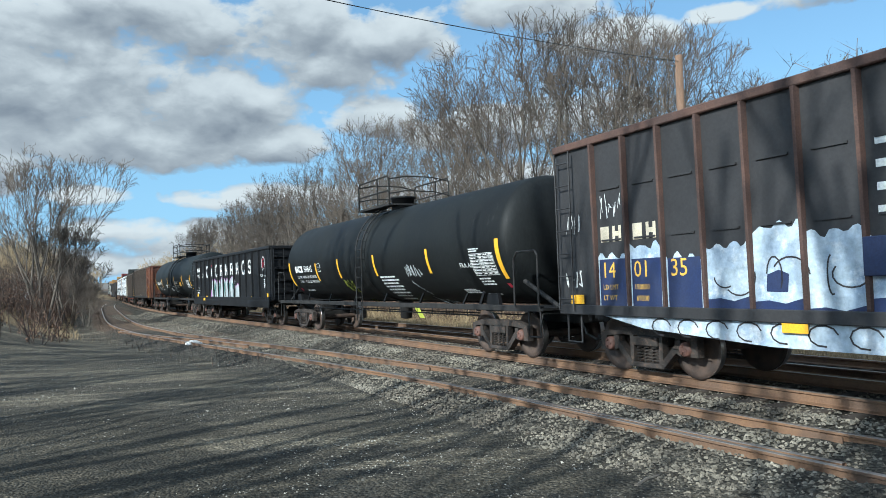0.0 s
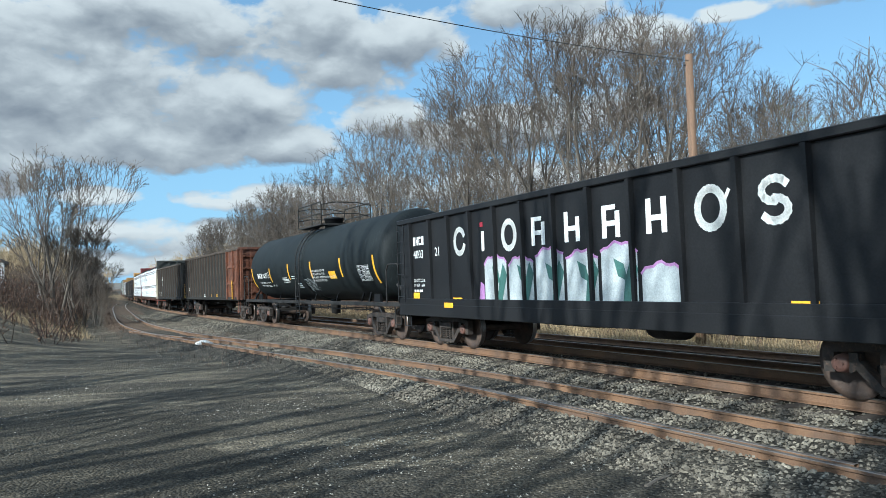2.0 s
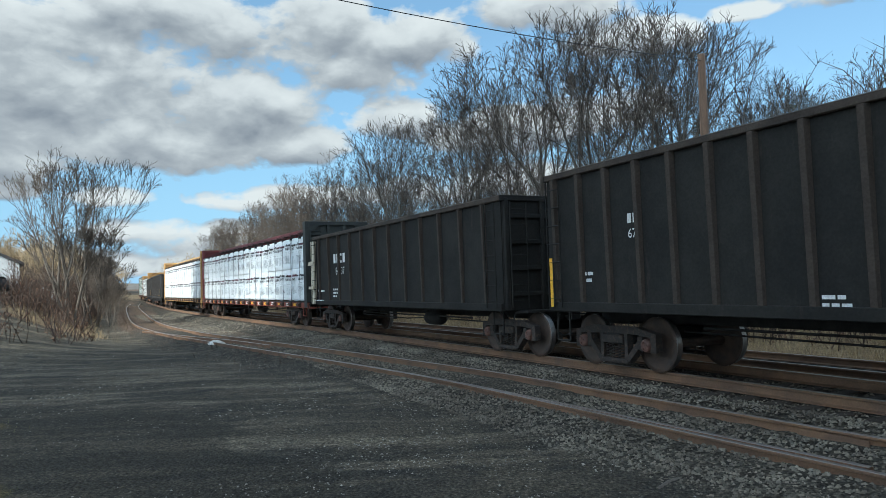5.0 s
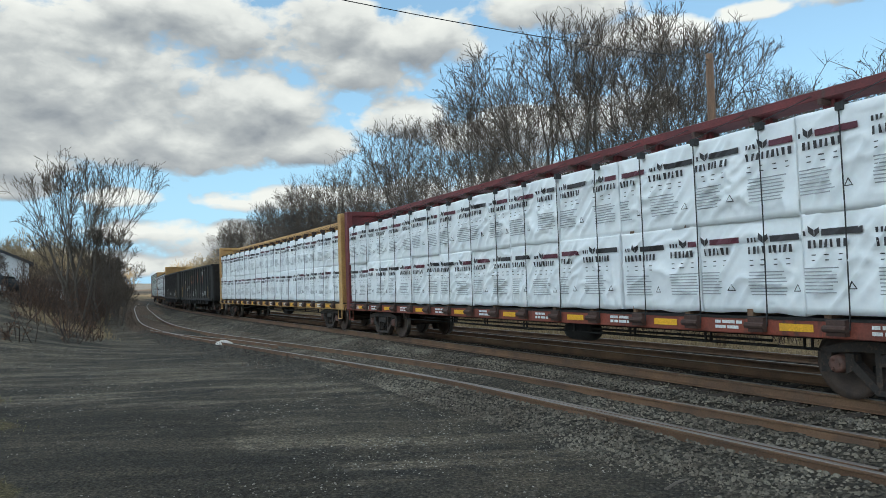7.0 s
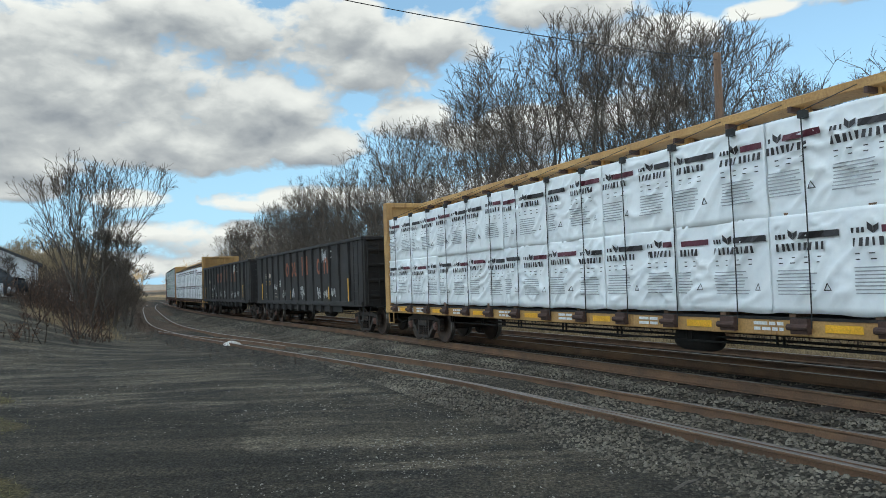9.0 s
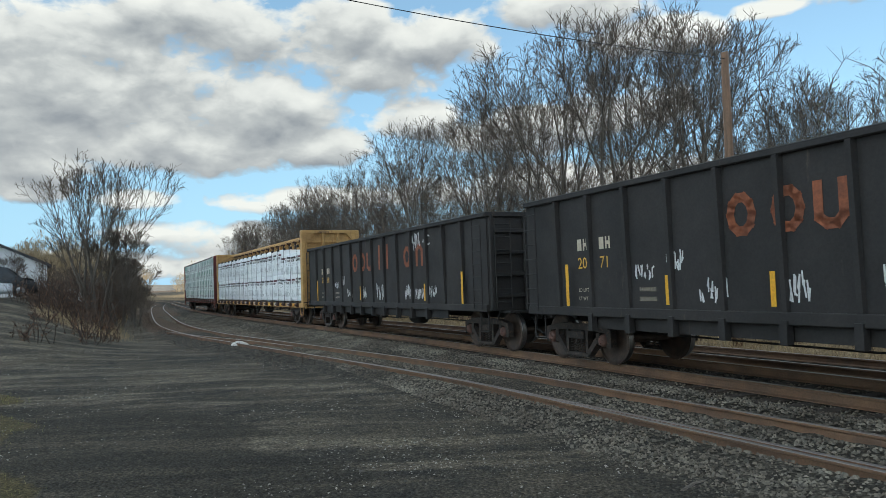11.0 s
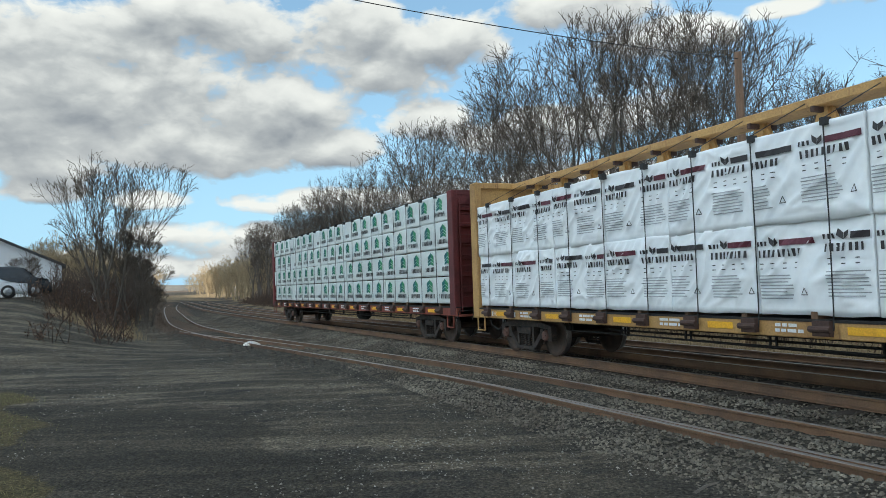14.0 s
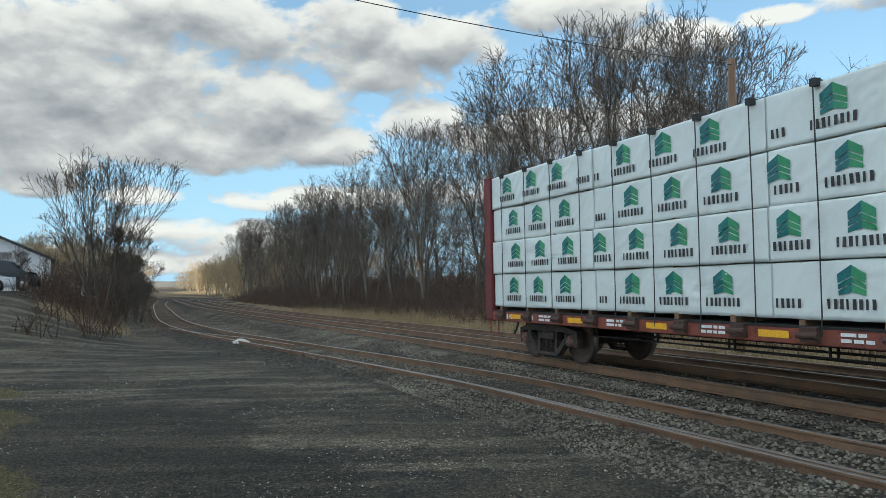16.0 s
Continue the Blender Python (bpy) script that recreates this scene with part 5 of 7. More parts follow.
    for k in range(6):
        x = -2.57 + 1.0 * k
        pts = [(x - 0.455, 1.12), (x + 0.455, 1.12)] + [(x + 0.455 - 0.91 * i / 10, tops[k] - 0.15 * abs(i / 5 - 1) ** 2.2 + 0.03 * math.sin(i * 1.7 + k)) for i in range(11)]
        paint(car, "silver_graffiti", M["silver"], lambda bm: polyp(bm, S, pts), "silver sprayed graffiti with drips")
    def trim(bm):
        for k in range(6):
            x = -2.55 + 1.0 * k
            strokes(bm, S2, [(x - 0.02 + 0.455 - 0.91 * i / 10, tops[k] + 0.01 - 0.15 * abs(i / 5 - 1) ** 2.2 + 0.03 * math.sin(i * 1.7 + k)) for i in range(11)], 0.045)
        polyp(bm, S2, [(-3.3, 1.16), (-3.05, 1.16), (-3.05, 1.55), (-3.2, 1.62)])
    paint(car, "purple_graffiti", M["purple"], trim, "purple graffiti edging")
    def dark(bm):
        for k in range(5):
            x = -2.4 + 1.0 * k
            polyp(bm, S2, [(x - 0.1, 1.18), (x + 0.08, 1.18), (x + 0.3, 1.75), (x + 0.15, 2.0), (x - 0.02, 1.6)])
            polyp(bm, S2, [(x - 0.3, 1.95), (x - 0.05, 1.85), (x + 0.05, 1.55), (x - 0.2, 1.65)])
    paint(car, "green_graffiti", M["green_spray"], dark, "dark green graffiti shapes")
    return car


def coal_gondolas():
    ribs = [-7.1 + 0.80 * k for k in range(15)]
    car, hx = gondola("rusty_gondola", 66.8, 79.0, "dark weathered gondola with a rusty orange-red end", 7.35, 1.06, 3.68, 1.5, ribs, M["olive"], M["olive_lit"], M["olive"], chord=0.12, rib_w=0.13, end_front=M["orange"])
    S, S2 = on_side(-1.5 - 0.033), on_side(-1.5 - 0.14)
    bm = bmesh.new()
    box(bm, 4.95, 7.36, -1.545, -1.528, 1.08, 3.58)
    for z in (1.9, 2.75):
        box(bm, 4.95, 7.36, -1.60, -1.54, z - 0.06, z + 0.06, 0.012)
    for x in (4.95, 6.3, 7.3):
        box(bm, x - 0.06, x + 0.06, -1.64, -1.54, 1.08, 3.58, 0.012)
    part("orange_panel", bm, M["orange"], car, "flaking rusty orange corner panels")
    paint(car, "stripe", M["signal"], lambda bm: [quadp(bm, on_side(-1.66), 6.25, 6.37, 1.12, 2.05), quadp(bm, on_side(-1.66), -7.2, -7.1, 1.12, 2.05)], "yellow reflective stripe")
    paint(car, "scrawl", M["rust_rib"], lambda bm: [scrawl(bm, on_side(-1.549), 5.2, 2.95, 0.9, 0.35, 6, 0.03, 41), scrawl(bm, on_side(-1.549), 5.2, 2.05, 0.9, 0.4, 6, 0.03, 42), scrawl(bm, on_side(-1.549), 5.3, 1.2, 0.9, 0.5, 6, 0.03, 43)], "dark scribbles on the panels")
    paint(car, "stencil", M["white"], lambda bm: [blocks(bm, S, -5.0, 2.55, 2, 0.1, 0.16, 0.04), letters(bm, S, "67", -5.0, 2.3, 0.16), quadp(bm, S, 4.5, 4.7, 1.35, 1.65), bars(bm, S, -1.4, 1.3, 2, 0.4, 0.05, 0.1, 44), bars(bm, S, -6.4, 1.7, 2, 0.4, 0.06, 0.12, 45)], "small white stencils")
    paint(car, "dab", M["signal"], lambda bm: [quadp(bm, S, 0.55 + 1.5 * k, 0.75 + 1.5 * k, 1.2, 1.36) for k in range(2)], "yellow paint dabs")
    ribs = [-6.05 + 1.1 * k for k in range(12)]
    car, hx = gondola("dark_gondola", 82.7, 95.0, "dark brown-black gondola with a bare cream corner post", 6.75, 1.0, 3.52, 1.5, ribs, M["olive"], M["olive_lit"], M["olive"], chord=0.12, rib_w=0.10)
    bm = bmesh.new()
    box(bm, -6.78, -6.46, -1.655, -1.54, 1.0, 3.35, 0.01)
    box(bm, -7.0, -6.46, -1.70, -1.60, 2.45, 2.58, 0.01)
    box(bm, -7.0, -6.46, -1.70, -1.60, 1.55, 1.66, 0.01)
    part("corner_post", bm, M["cream"], car, "cream and rust corner post")
    paint(car, "stencil", M["white"], lambda bm: [blocks(bm, S, -4.5, 2.45, 4, 0.22, 0.32, 0.10), letters(bm, S, "84  37", -4.3, 2.05, 0.26), bars(bm, S, -6.3, 1.45, 1, 0.7, 0.06, 0.1, 46), bars(bm, on_side(-1.64), -6.6, 1.12, 1, 1.2, 0.04, 0.1, 47), bars(bm, S, -4.6, 1.5, 3, 0.5, 0.06, 0.12, 48)], "white stencilled marks")
    for nm, a, b, seed, lab in (("sulphur_gondola", 145.2, 158.7, 5, "grimy brown-black ribbed gondola with orange marks"), ("sulphur_gondola", 162.6, 176.1, 6, "grimy brown-black ribbed gondola with faded orange words and white tags")):
        ribs = [-6.55 + 1.09 * k for k in range(13)]
        car, hx = gondola(nm, a, b, lab, 7.75, 0.98, 3.34, 1.5, ribs, M["brown"], M["brown"], M["brown"], chord=0.11, rib_w=0.11)
        bm = bmesh.new()
        for k, (x0, x1) in enumerate(zip(ribs[1:-2], ribs[2:-1])):
            prism(bm, [(x0, 0.74), (x1, 0.74), (x1, 1.0), (x0, 1.0)], -1.48, -1.44)
            prism(bm, [(x0 - 0.06, 0.70), (x0 + 0.06, 0.70), (x0 + 0.06, 1.02), (x0 - 0.06, 1.02)], -1.62, -1.5)
        part("lower_side", bm, M["brown"], car, "deep lower side plates")
        S = on_side(-1.533)
        paint(car, "stripe", M["signal"], lambda bm: [quadp(bm, on_side(-1.66), x, x + 0.10, 1.15, 1.95) for x in (-6.15, 6.6)] + [quadp(bm, S, x, x + 0.09, 1.2, 1.68) for x in (-3.45, -1.35, 4.05)], "yellow reflective stripe")
        paint(car, "mark_blocks", M["cream"], lambda bm: [blocks(bm, S, -5.9, 2.2, 2, 0.14, 0.22, 0.05), blocks(bm, S, -5.2, 2.2, 2, 0.14, 0.22, 0.05)], "cream owner mark blocks")
        paint(car, "car_number", M["amber"], lambda bm: [letters(bm, S, "20", -5.9, 1.86, 0.22), letters(bm, S, "88" if seed == 6 else "71", -5.2, 1.86, 0.22)], "orange car number")
        paint(car, "load_lettering", M["cream"], lambda bm: [letters(bm, S, "LD LMT", -5.9, 1.42, 0.07), letters(bm, S, "LT WT", -5.9, 1.26, 0.07), letters(bm, S, "94.690 KG", -4.1, 1.42, 0.07), letters(bm, S, "24.660 KG", -4.1, 1.26, 0.07)], "load lettering")
        ring = [(0.20 * math.cos(q), 0.25 * math.sin(q)) for q in np.linspace(0, 2 * math.pi, 11)]
        arch = [(-0.18, -0.26), (-0.18, 0.16), (-0.06, 0.25), (0.08, 0.25), (0.18, 0.14), (0.18, -0.26)]
        pillar = [(0.0, -0.26), (0.0, 0.44)]
        for x, shape in ((-1.8, ring), (-1.0, ring), (-0.35, [(a, -c) for a, c in arch]), (0.6, pillar), (1.3, pillar), (2.1, pillar[:1] + [(0.0, 0.26)]), (2.9, ring), (3.8, arch)):
            paint(car, "faded_letter_shape", M["faded_orange"], lambda bm: strokes(bm, S, [(x + a, 2.50 + c) for a, c in shape], 0.14), "faded orange letter shape")
        for i, (x, z, ww, hh) in enumerate(((-4.2, 1.62, 0.5, 0.25), (-3.4, 1.72, 0.4, 0.35), (-2.75, 1.25, 0.65, 0.38), (-1.2, 1.25, 0.5, 0.45), (0.25, 1.2, 0.8, 0.55), (2.65, 1.2, 0.6, 0.5), (3.3, 2.62, 0.6, 0.55), (3.45, 1.25, 0.6, 0.32), (4.4, 1.3, 0.5, 0.32))):
            paint(car, "white_tag", M["white"], lambda bm: scrawl(bm, S, x, z, ww, hh, 7, 0.028, seed * 10 + i), "white sprayed tag")
        paint(car, "white_tag", M["white"], lambda bm: letters(bm, S, "4C", 4.05, 2.76, 0.30), "white sprayed characters")


def wrap_mesh(x0, x1, y_out, z0, z1, seed, sag=0.06, puff=0.05, crease=1.0):
    """A wrapped bundle: creased sheet on the outside, plain elsewhere."""
    bm = bmesh.new()
    nx, nz = max(4, int((x1 - x0) / 0.042)), max(5, int((z1 - z0) / 0.042))
    y_in = -0.07 if y_out < 0 else 0.07
    s = -1 if y_out < 0 else 1

    def rel(x, z, u, v):
        e = min(u, 1 - u, v, 1 - v)
        a = noise.noise((x * 1.5 + seed, z * 1.5, seed * 0.37))
        # long slanting folds that wander, sharp at their crests
        k = 1.6 * noise.noise((x * 0.8 + seed * 3.1, z * 0.9, 1.7))
        c = 1 - abs(noise.noise((x * 1.1 + z * 0.5 + k + seed, (z - x * 0.7) * 3.0 + k, seed)))
        d = 1 - abs(noise.noise(((x + z * 0.6) * 4.2 + k, (z - x * 0.3) * 1.5 + seed, seed * 1.3)))
        f = 1 - abs(noise.noise((x * 6.5 - z * 4.0 + k, z * 7.0 + x * 3.0 + seed, seed * 0.7)))
        pinch = max(0.0, noise.noise((x * 0.9 + seed * 5.3, z * 1.1, 8.0)) + 0.35)
        return (puff * a + crease * (0.045 * c ** 11 + 0.040 * pinch * d ** 10 + 0.018 * pinch * f ** 9)) * (0.35 + 0.65 * min(1.0, e * 6))

    grid = []
    for j in range(nz + 1):
        row = []
        for i in range(nx + 1):
            u, v = i / nx, j / nz
            x, z = x0 + (x1 - x0) * u, z0 + (z1 - z0) * v
            zz = z
            if j == 0:
                zz -= sag * (0.4 + 0.6 * abs(noise.noise((x * 1.3, seed, 2.0)))) * 1.6
            if j == nz:
                zz += 0.03 * noise.noise((x * 1.1, seed, 5.0))
            row.append(bm.verts.new((x, y_out + s * rel(x, z, u, v), zz)))
        grid.append(row)
    for j in range(nz):
        for i in range(nx):
            q = (grid[j][i], grid[j][i + 1], grid[j + 1][i + 1], grid[j + 1][i])
            f = bm.faces.new(q if s < 0 else q[::-1])
            f.smooth = True
    back = [bm.verts.new(p) for p in ((x0, y_in, z0), (x1, y_in, z0), (x1, y_in, z1), (x0, y_in, z1))]
    for a, b in (((back[3], back[2]), (grid[nz][nx], *grid[nz][1:nx][::-1], grid[nz][0])), ((back[1], back[0]), (grid[0][0], *grid[0][1:nx], grid[0][nx])),
                 ((back[0], back[3]), (grid[nz][0], *[grid[j][0] for j in range(nz - 1, 0, -1)], grid[0][0])), ((back[2], back[1]), (grid[0][nx], *[grid[j][nx] for j in range(1, nz)], grid[nz][nx]))):
        bm.faces.new((*a, *b))
    bm.faces.new(back)
    bmesh.ops.recalc_face_normals(bm, faces=bm.faces)
    return bm, (lambda x, z: y_out + s * (rel(x, z, min(1, max(0, (x - x0) / (x1 - x0))), min(1, max(0, (z - z0) / (z1 - z0)))) + 0.012 + 0.012 * crease))


def draped(at_y):
    return lambda x, z: (x, at_y(x, z), z)


def board_print(car, at, x0, x1, z0, z1, seed, k0):
    """Printing on the wallboard wrap: a title bar, a small mark, a word in blocks and fine print."""
    rr = random.Random(seed)
    d, r, g = bmesh.new(), bmesh.new(), bmesh.new()
    x = x0 + rr.uniform(-0.35, 0.12)
    h = z1 - z0
    k = k0
    cl = lambda a: min(max(a, x0 + 0.03), x1 - 0.03)
    inside = lambda a, w: x0 + 0.02 < a and a + w < x1 - 0.02
    while x < x1 - 0.3:
        zt = z1 - 0.25 * h + rr.uniform(-0.02, 0.02)
        xa, xb = cl(x + 0.40), cl(x + 0.98)
        if xb - xa > 0.1:
            quadp(r if k % 2 else d, at, xa, xb, zt, zt + 0.085, max(1, int((xb - xa) / 0.09)), 1)
        if inside(x + 0.22, 0.16):
            polyp(d, at, [(x + 0.22, zt + 0.05), (x + 0.298, zt - 0.01), (x + 0.298, zt + 0.08), (x + 0.22, zt + 0.14)])
            polyp(d, at, [(x + 0.304, zt - 0.01), (x + 0.37, zt + 0.04), (x + 0.37, zt + 0.115), (x + 0.304, zt + 0.08)])
        for i in range(3):
            xc = x + 0.02 + 0.062 * i
            if inside(xc, 0.045):
                quadp(d, at, xc, xc + 0.034, zt + 0.01, zt + 0.075)
        for i in range(9):
            xc = x + 0.03 + 0.085 * i
            if inside(xc, 0.06):
                quadp(d, at, xc, xc + (0.046 if i % 3 else 0.032), zt - 0.155, zt - 0.05)
        for i in range(4):
            for j in range(2):
                xc = x + 0.05 + 0.2 * i
                if inside(xc, 0.06):
                    quadp(d, at, xc, xc + 0.06, zt - 0.25 - 0.07 * j, zt - 0.236 - 0.07 * j)
        for j in range(8):
            xa, xb = cl(x + 0.03), cl(x + 0.03 + rr.uniform(0.5, 0.62))
            if xb - xa > 0.1:
                quadp(g, at, xa, xb, zt - 0.42 - 0.045 * j, zt - 0.404 - 0.045 * j, max(1, int((xb - xa) / 0.1)), 1)
        if inside(x + 0.74, 0.12):
            strokes(d, at, [(x + 0.75, zt - 0.68), (x + 0.85, zt - 0.68), (x + 0.80, zt - 0.59), (x + 0.75, zt - 0.68)], 0.012)
        x += 1.10 + rr.uniform(-0.03, 0.03)
        k += 1
    tagged(part("dark_print", d, M["ink"], car, "dark printed bars and blocks"), kind="stuff")
    part("maroon_print", r, M["inkred"], car, "maroon printed bar")
    tagged(part("fine_print", g, M["inkgrey"], car, "grey fine print lines"), kind="stuff")


def tree_print(car, at, x0, x1, z0, z1, first, pitch, seed):
    """Printed fir emblem over a word shown in blocks, repeated along the wrap."""
    t, l, d = bmesh.new(), bmesh.new(), bmesh.new()
    rr = random.Random(seed)
    x = first
    h = z1 - z0
    while x < x1:
        if x - 0.16 > x0 and x + 0.16 < x1:
            zb, w, hh = z0 + 0.40 * h, 0.195, 0.52 * h
            for side, bm in ((-1, t), (1, l)):
                e = x + side * w
                polyp(bm, at, [(x, zb + hh), (e, zb + hh * 0.70), (e, zb + hh * 0.40), (x, zb + hh * 0.64)])
                polyp(bm, at, [(x, zb + hh * 0.60), (e, zb + hh * 0.36), (e, zb + hh * 0.20), (x, zb + hh * 0.42)])
                polyp(bm, at, [(x, zb + hh * 0.38), (e, zb + hh * 0.16), (e, zb), (x, zb + hh * 0.12)])
        for i in range(8):
            xc = x - 0.36 + 0.09 * i
            if x0 + 0.02 < xc < x1 - 0.08:
                quadp(d, at, xc, xc + (0.052 if i % 3 else 0.036), z0 + 0.17 * h, z0 + 0.17 * h + 0.13)
        x += pitch
    part("fir_emblem", t, M["teal"], car, "dark teal half of the printed fir emblem")
    part("fir_emblem", l, M["leafgreen"], car, "green half of the printed fir emblem")
    tagged(part("dark_print", d, M["ink"], car, "dark printed letter blocks"), kind="stuff")


def centerbeam(name, front, rear, label, paint_m, sill_m, end_m, beam_m, load_rows, kind, seed, z_top, col_w, front_m=None):
    """A centerbeam flat car with bulkheads, a lattice beam and strapped, wrapped loads."""
    car, hx = start_car(name, front, rear, label, "centerbeam flatcar")
    L, w, zd, zt = 11.0, 1.34, 1.05, 4.28
    for s in (-1, 1):
        bm = box(bmesh.new(), -L - 0.3, L + 0.3, s * (w - 0.06) - 0.05, s * (w - 0.06) + 0.05, 0.80, zd - 0.02, 0.012)
        part("side_sill", bm, sill_m, car, "scuffed side sill")
    bm = box(bmesh.new(), -L - 0.3, L + 0.3, -w, w, zd - 0.035, zd)
    part("deck", bm, M["gear"], car)
    first = None
    for x in np.arange(-L + 0.55, L - 0.3, 1.22):
        for q in (-1, 1):
            m = pose(x, q * (w + 0.03), 0)
            if first is None:
                bm = bmesh.new()
                prism(bm, [(-0.13, 0.84), (0.13, 0.84), (0.13, zd - 0.01), (-0.13, zd - 0.01)], -0.04, 0.04)
                rod(bm, (-0.16, -0.05, 0.93), (0.16, -0.05, 0.93), 0.045, 8)
                first = part("strap_winch", bm, M["rust_rib"], car, "rusty strap winch on the sill")
                first.matrix_basis = m
            else:
                share("strap_winch", first, car, m)
    # the central beam
    bm = box(bmesh.new(), -L, L, -0.27, 0.27, zt - 0.16, zt - 0.02, 0.01)
    part("top_beam", bm, beam_m, car, "long top beam")
    for z0, z1 in ((zt - 0.72, zt - 0.60), (zd, zd + 0.25)):
        part("beam_chord", box(bmesh.new(), -L, L, -0.05, 0.05, z0, z1), beam_m, car)
    post = brk = None
    for x in np.arange(-L + 0.9, L - 0.5, 1.22):
        if post is None:
            bm = box(bmesh.new(), -0.09, 0.09, -0.09, 0.09, zd, zt - 0.16)
            prism(bm, [(-0.3, zt - 0.62), (0.3, zt - 0.62), (0.12, zt - 0.16), (-0.12, zt - 0.16)], -0.03, 0.03)
            post = part("beam_post", bm, beam_m, car)
            post.matrix_basis = pose(x, 0, 0)
            brk = part("beam_bracket", box(bmesh.new(), -0.03, 0.03, -0.30, 0.30, zt - 0.24, zt - 0.155), M["rust_rib"], car)
            brk.matrix_basis = pose(x, 0, 0)
        else:
            share("beam_post", post, car, pose(x, 0, 0))
            share("beam_bracket", brk, car, pose(x, 0, 0))
    for s in (-1, 1):
        em = front_m if (front_m and s > 0) else end_m
        x = s * (L + 0.12)
        bm = box(bmesh.new(), x - 0.03, x + 0.03, -w, w, zd, zt - 0.05)
        part("bulkhead_plate", bm, em, car, "steel end bulkhead plate")
        for y in (-w + 0.07, w - 0.07):
            part("corner_post", box(bmesh.new(), x - 0.16, x + 0.16, y - 0.09, y + 0.09, 0.82, zt, 0.015), em, car)
        for y in (-0.35, 0.35):
            part("bulkhead_post", box(bmesh.new(), min(x, x + s * 0.13), max(x, x + s * 0.13), y - 0.07, y + 0.07, zd, zt - 0.1, 0.012), em, car)
        for z in np.linspace(zd + 0.45, zt - 0.5, 6):
            part("bulkhead_rib", box(bmesh.new(), min(x, x + s * 0.10), max(x, x + s * 0.10), -w + 0.1, w - 0.1, z - 0.06, z + 0.06, 0.012), em, car)
        bm = box(bmesh.new(), x - 0.15, x + 0.15, -w, w, zt - 0.14, zt + 0.01, 0.012)
        for y in (-w + 0.16, w - 0.16):
            o = 1 if y < 0 else -1
            prism_pts = [(y, zt - 0.14), (y + o * 0.42, zt - 0.14), (y, zt - 0.6)]
            vs = [[bm.verts.new((xx, a, b)) for a, b in prism_pts] for xx in (x + s * 0.02, x + s * 0.14)]
            bm.faces.new(vs[0])
            bm.faces.new(vs[1][::-1])
            for i in range(3):
                bm.faces.new((vs[0][i], vs[0][(i + 1) % 3], vs[1][(i + 1) % 3], vs[1][i]))
        bmesh.ops.recalc_face_normals(bm, faces=bm.faces)
        part("bulkhead_cap", bm, em, car, "bulkhead top cap with corner gussets")
        ladder(car, x + s * 0.18, -w + 0.42, 0.9, zt - 0.25, 0.44, 11, em, "y", "end_ladder")
        steps(car, s * (L - 0.1), -w + 0.02, sill_m)
        if s > 0:
            wm = M["white"] if em is M["maroon"] else M["ink"]
            bm = bmesh.new()
            P = lambda u, v: (x + 0.156, u, v)
            letters(bm, P, "CAUTION", -0.62, zt - 0.105, 0.085)
            part("caution_lettering", bm, wm, car, "CAUTION lettering on the bulkhead")
        bm = bmesh.new()
        box(bm, min(x, x + s * 0.3), max(x, x + s * 0.3), -1.3, 1.3, 0.78, 0.84)
        part("end_sill", bm, sill_m, car)
    # marks on the sill
    So = on_side(-w + 0.06 - 0.056 - 0.004)
    So2 = on_side(-w - 0.004)
    paint(car, "reflector", M["signal"], lambda bm: [quadp(bm, So2, x - 0.26, x + 0.26, 0.87, 0.97) for x in np.arange(-L + 1.15, L, 2.44)], "yellow reflector on the sill")
    paint(car, "stencils", M["white"], lambda bm: [bars(bm, So2, x, 0.94, 2, 0.5, 0.045, 0.075, int(x * 7) + seed) for x in np.arange(-L + 2.2, L - 0.4, 2.44)] + [blocks(bm, So2, -L + 0.75, 0.86, 3, 0.07, 0.11, 0.03), blocks(bm, So2, -L + 1.35 + 0.25, 0.86, 4, 0.07, 0.11, 0.03)], "white stencil bars")
    # load
    rr = random.Random(seed)
    y_load = 1.29
    hgt = (z_top - zd - 0.10) / load_rows
    for row in range(load_rows):
        z0 = zd + 0.10 + row * hgt
        x = -L + 0.06
        n = 0
        while x < L - 0.5:
            x1 = min(x + col_w * (1 if kind == "board" else 3.7), L - 0.06)
            if L - 0.06 - x1 < 0.6:
                x1 = L - 0.06
            g = 0.012
            last = row == load_rows - 1
            zh = z0 + hgt - 0.035
            if kind == "board" and last and seed == 3:
                zh -= 0.30 * (1 if x > 7.2 else 0.0)
            bm, at_y = wrap_mesh(x + g, x1 - g, -y_load - rr.uniform(-0.03, 0.03), z0, zh, seed * 17 + row * 31 + n, sag=0.07 if kind == "board" else 0.02, puff=0.03 if kind == "board" else 0.015, crease=1.1 if kind == "board" else 0.32)
            part("wrapped_package", bm, M["wrap"] if kind == "board" else M["wrap2"], car, "white plastic-wrapped package with creases")
            at = draped(at_y)
            if kind == "board":
                board_print(car, at, x + g, x1 - g, z0, zh, seed * 7 + row * 13 + n, row + n)
            else:
                tree_print(car, at, x + g, x1 - g, z0, zh, (9.47, 9.66, 9.50, 9.31)[row] - 1.08 * 18, 1.08, seed + n)
            bm = box(bmesh.new(), x + g, x1 - g, 0.08, y_load, z0, zh)
            part("wrapped_package", bm, M["wrap"], car, "white plastic-wrapped package with creases")
            x = x1
            n += 1
        bm = bmesh.new()
        for q in np.arange(-L + 0.35, L - 0.2, 1.22):
            box(bm, q - 0.05, q + 0.05, -y_load + 0.02, y_load - 0.02, z0 - 0.04 if row else zd, z0)
        part("dunnage", bm, M["pole"], car, "wooden dunnage blocks")
    sp = 1.22 if kind == "board" else 1.08
    top, strap = z_top, None
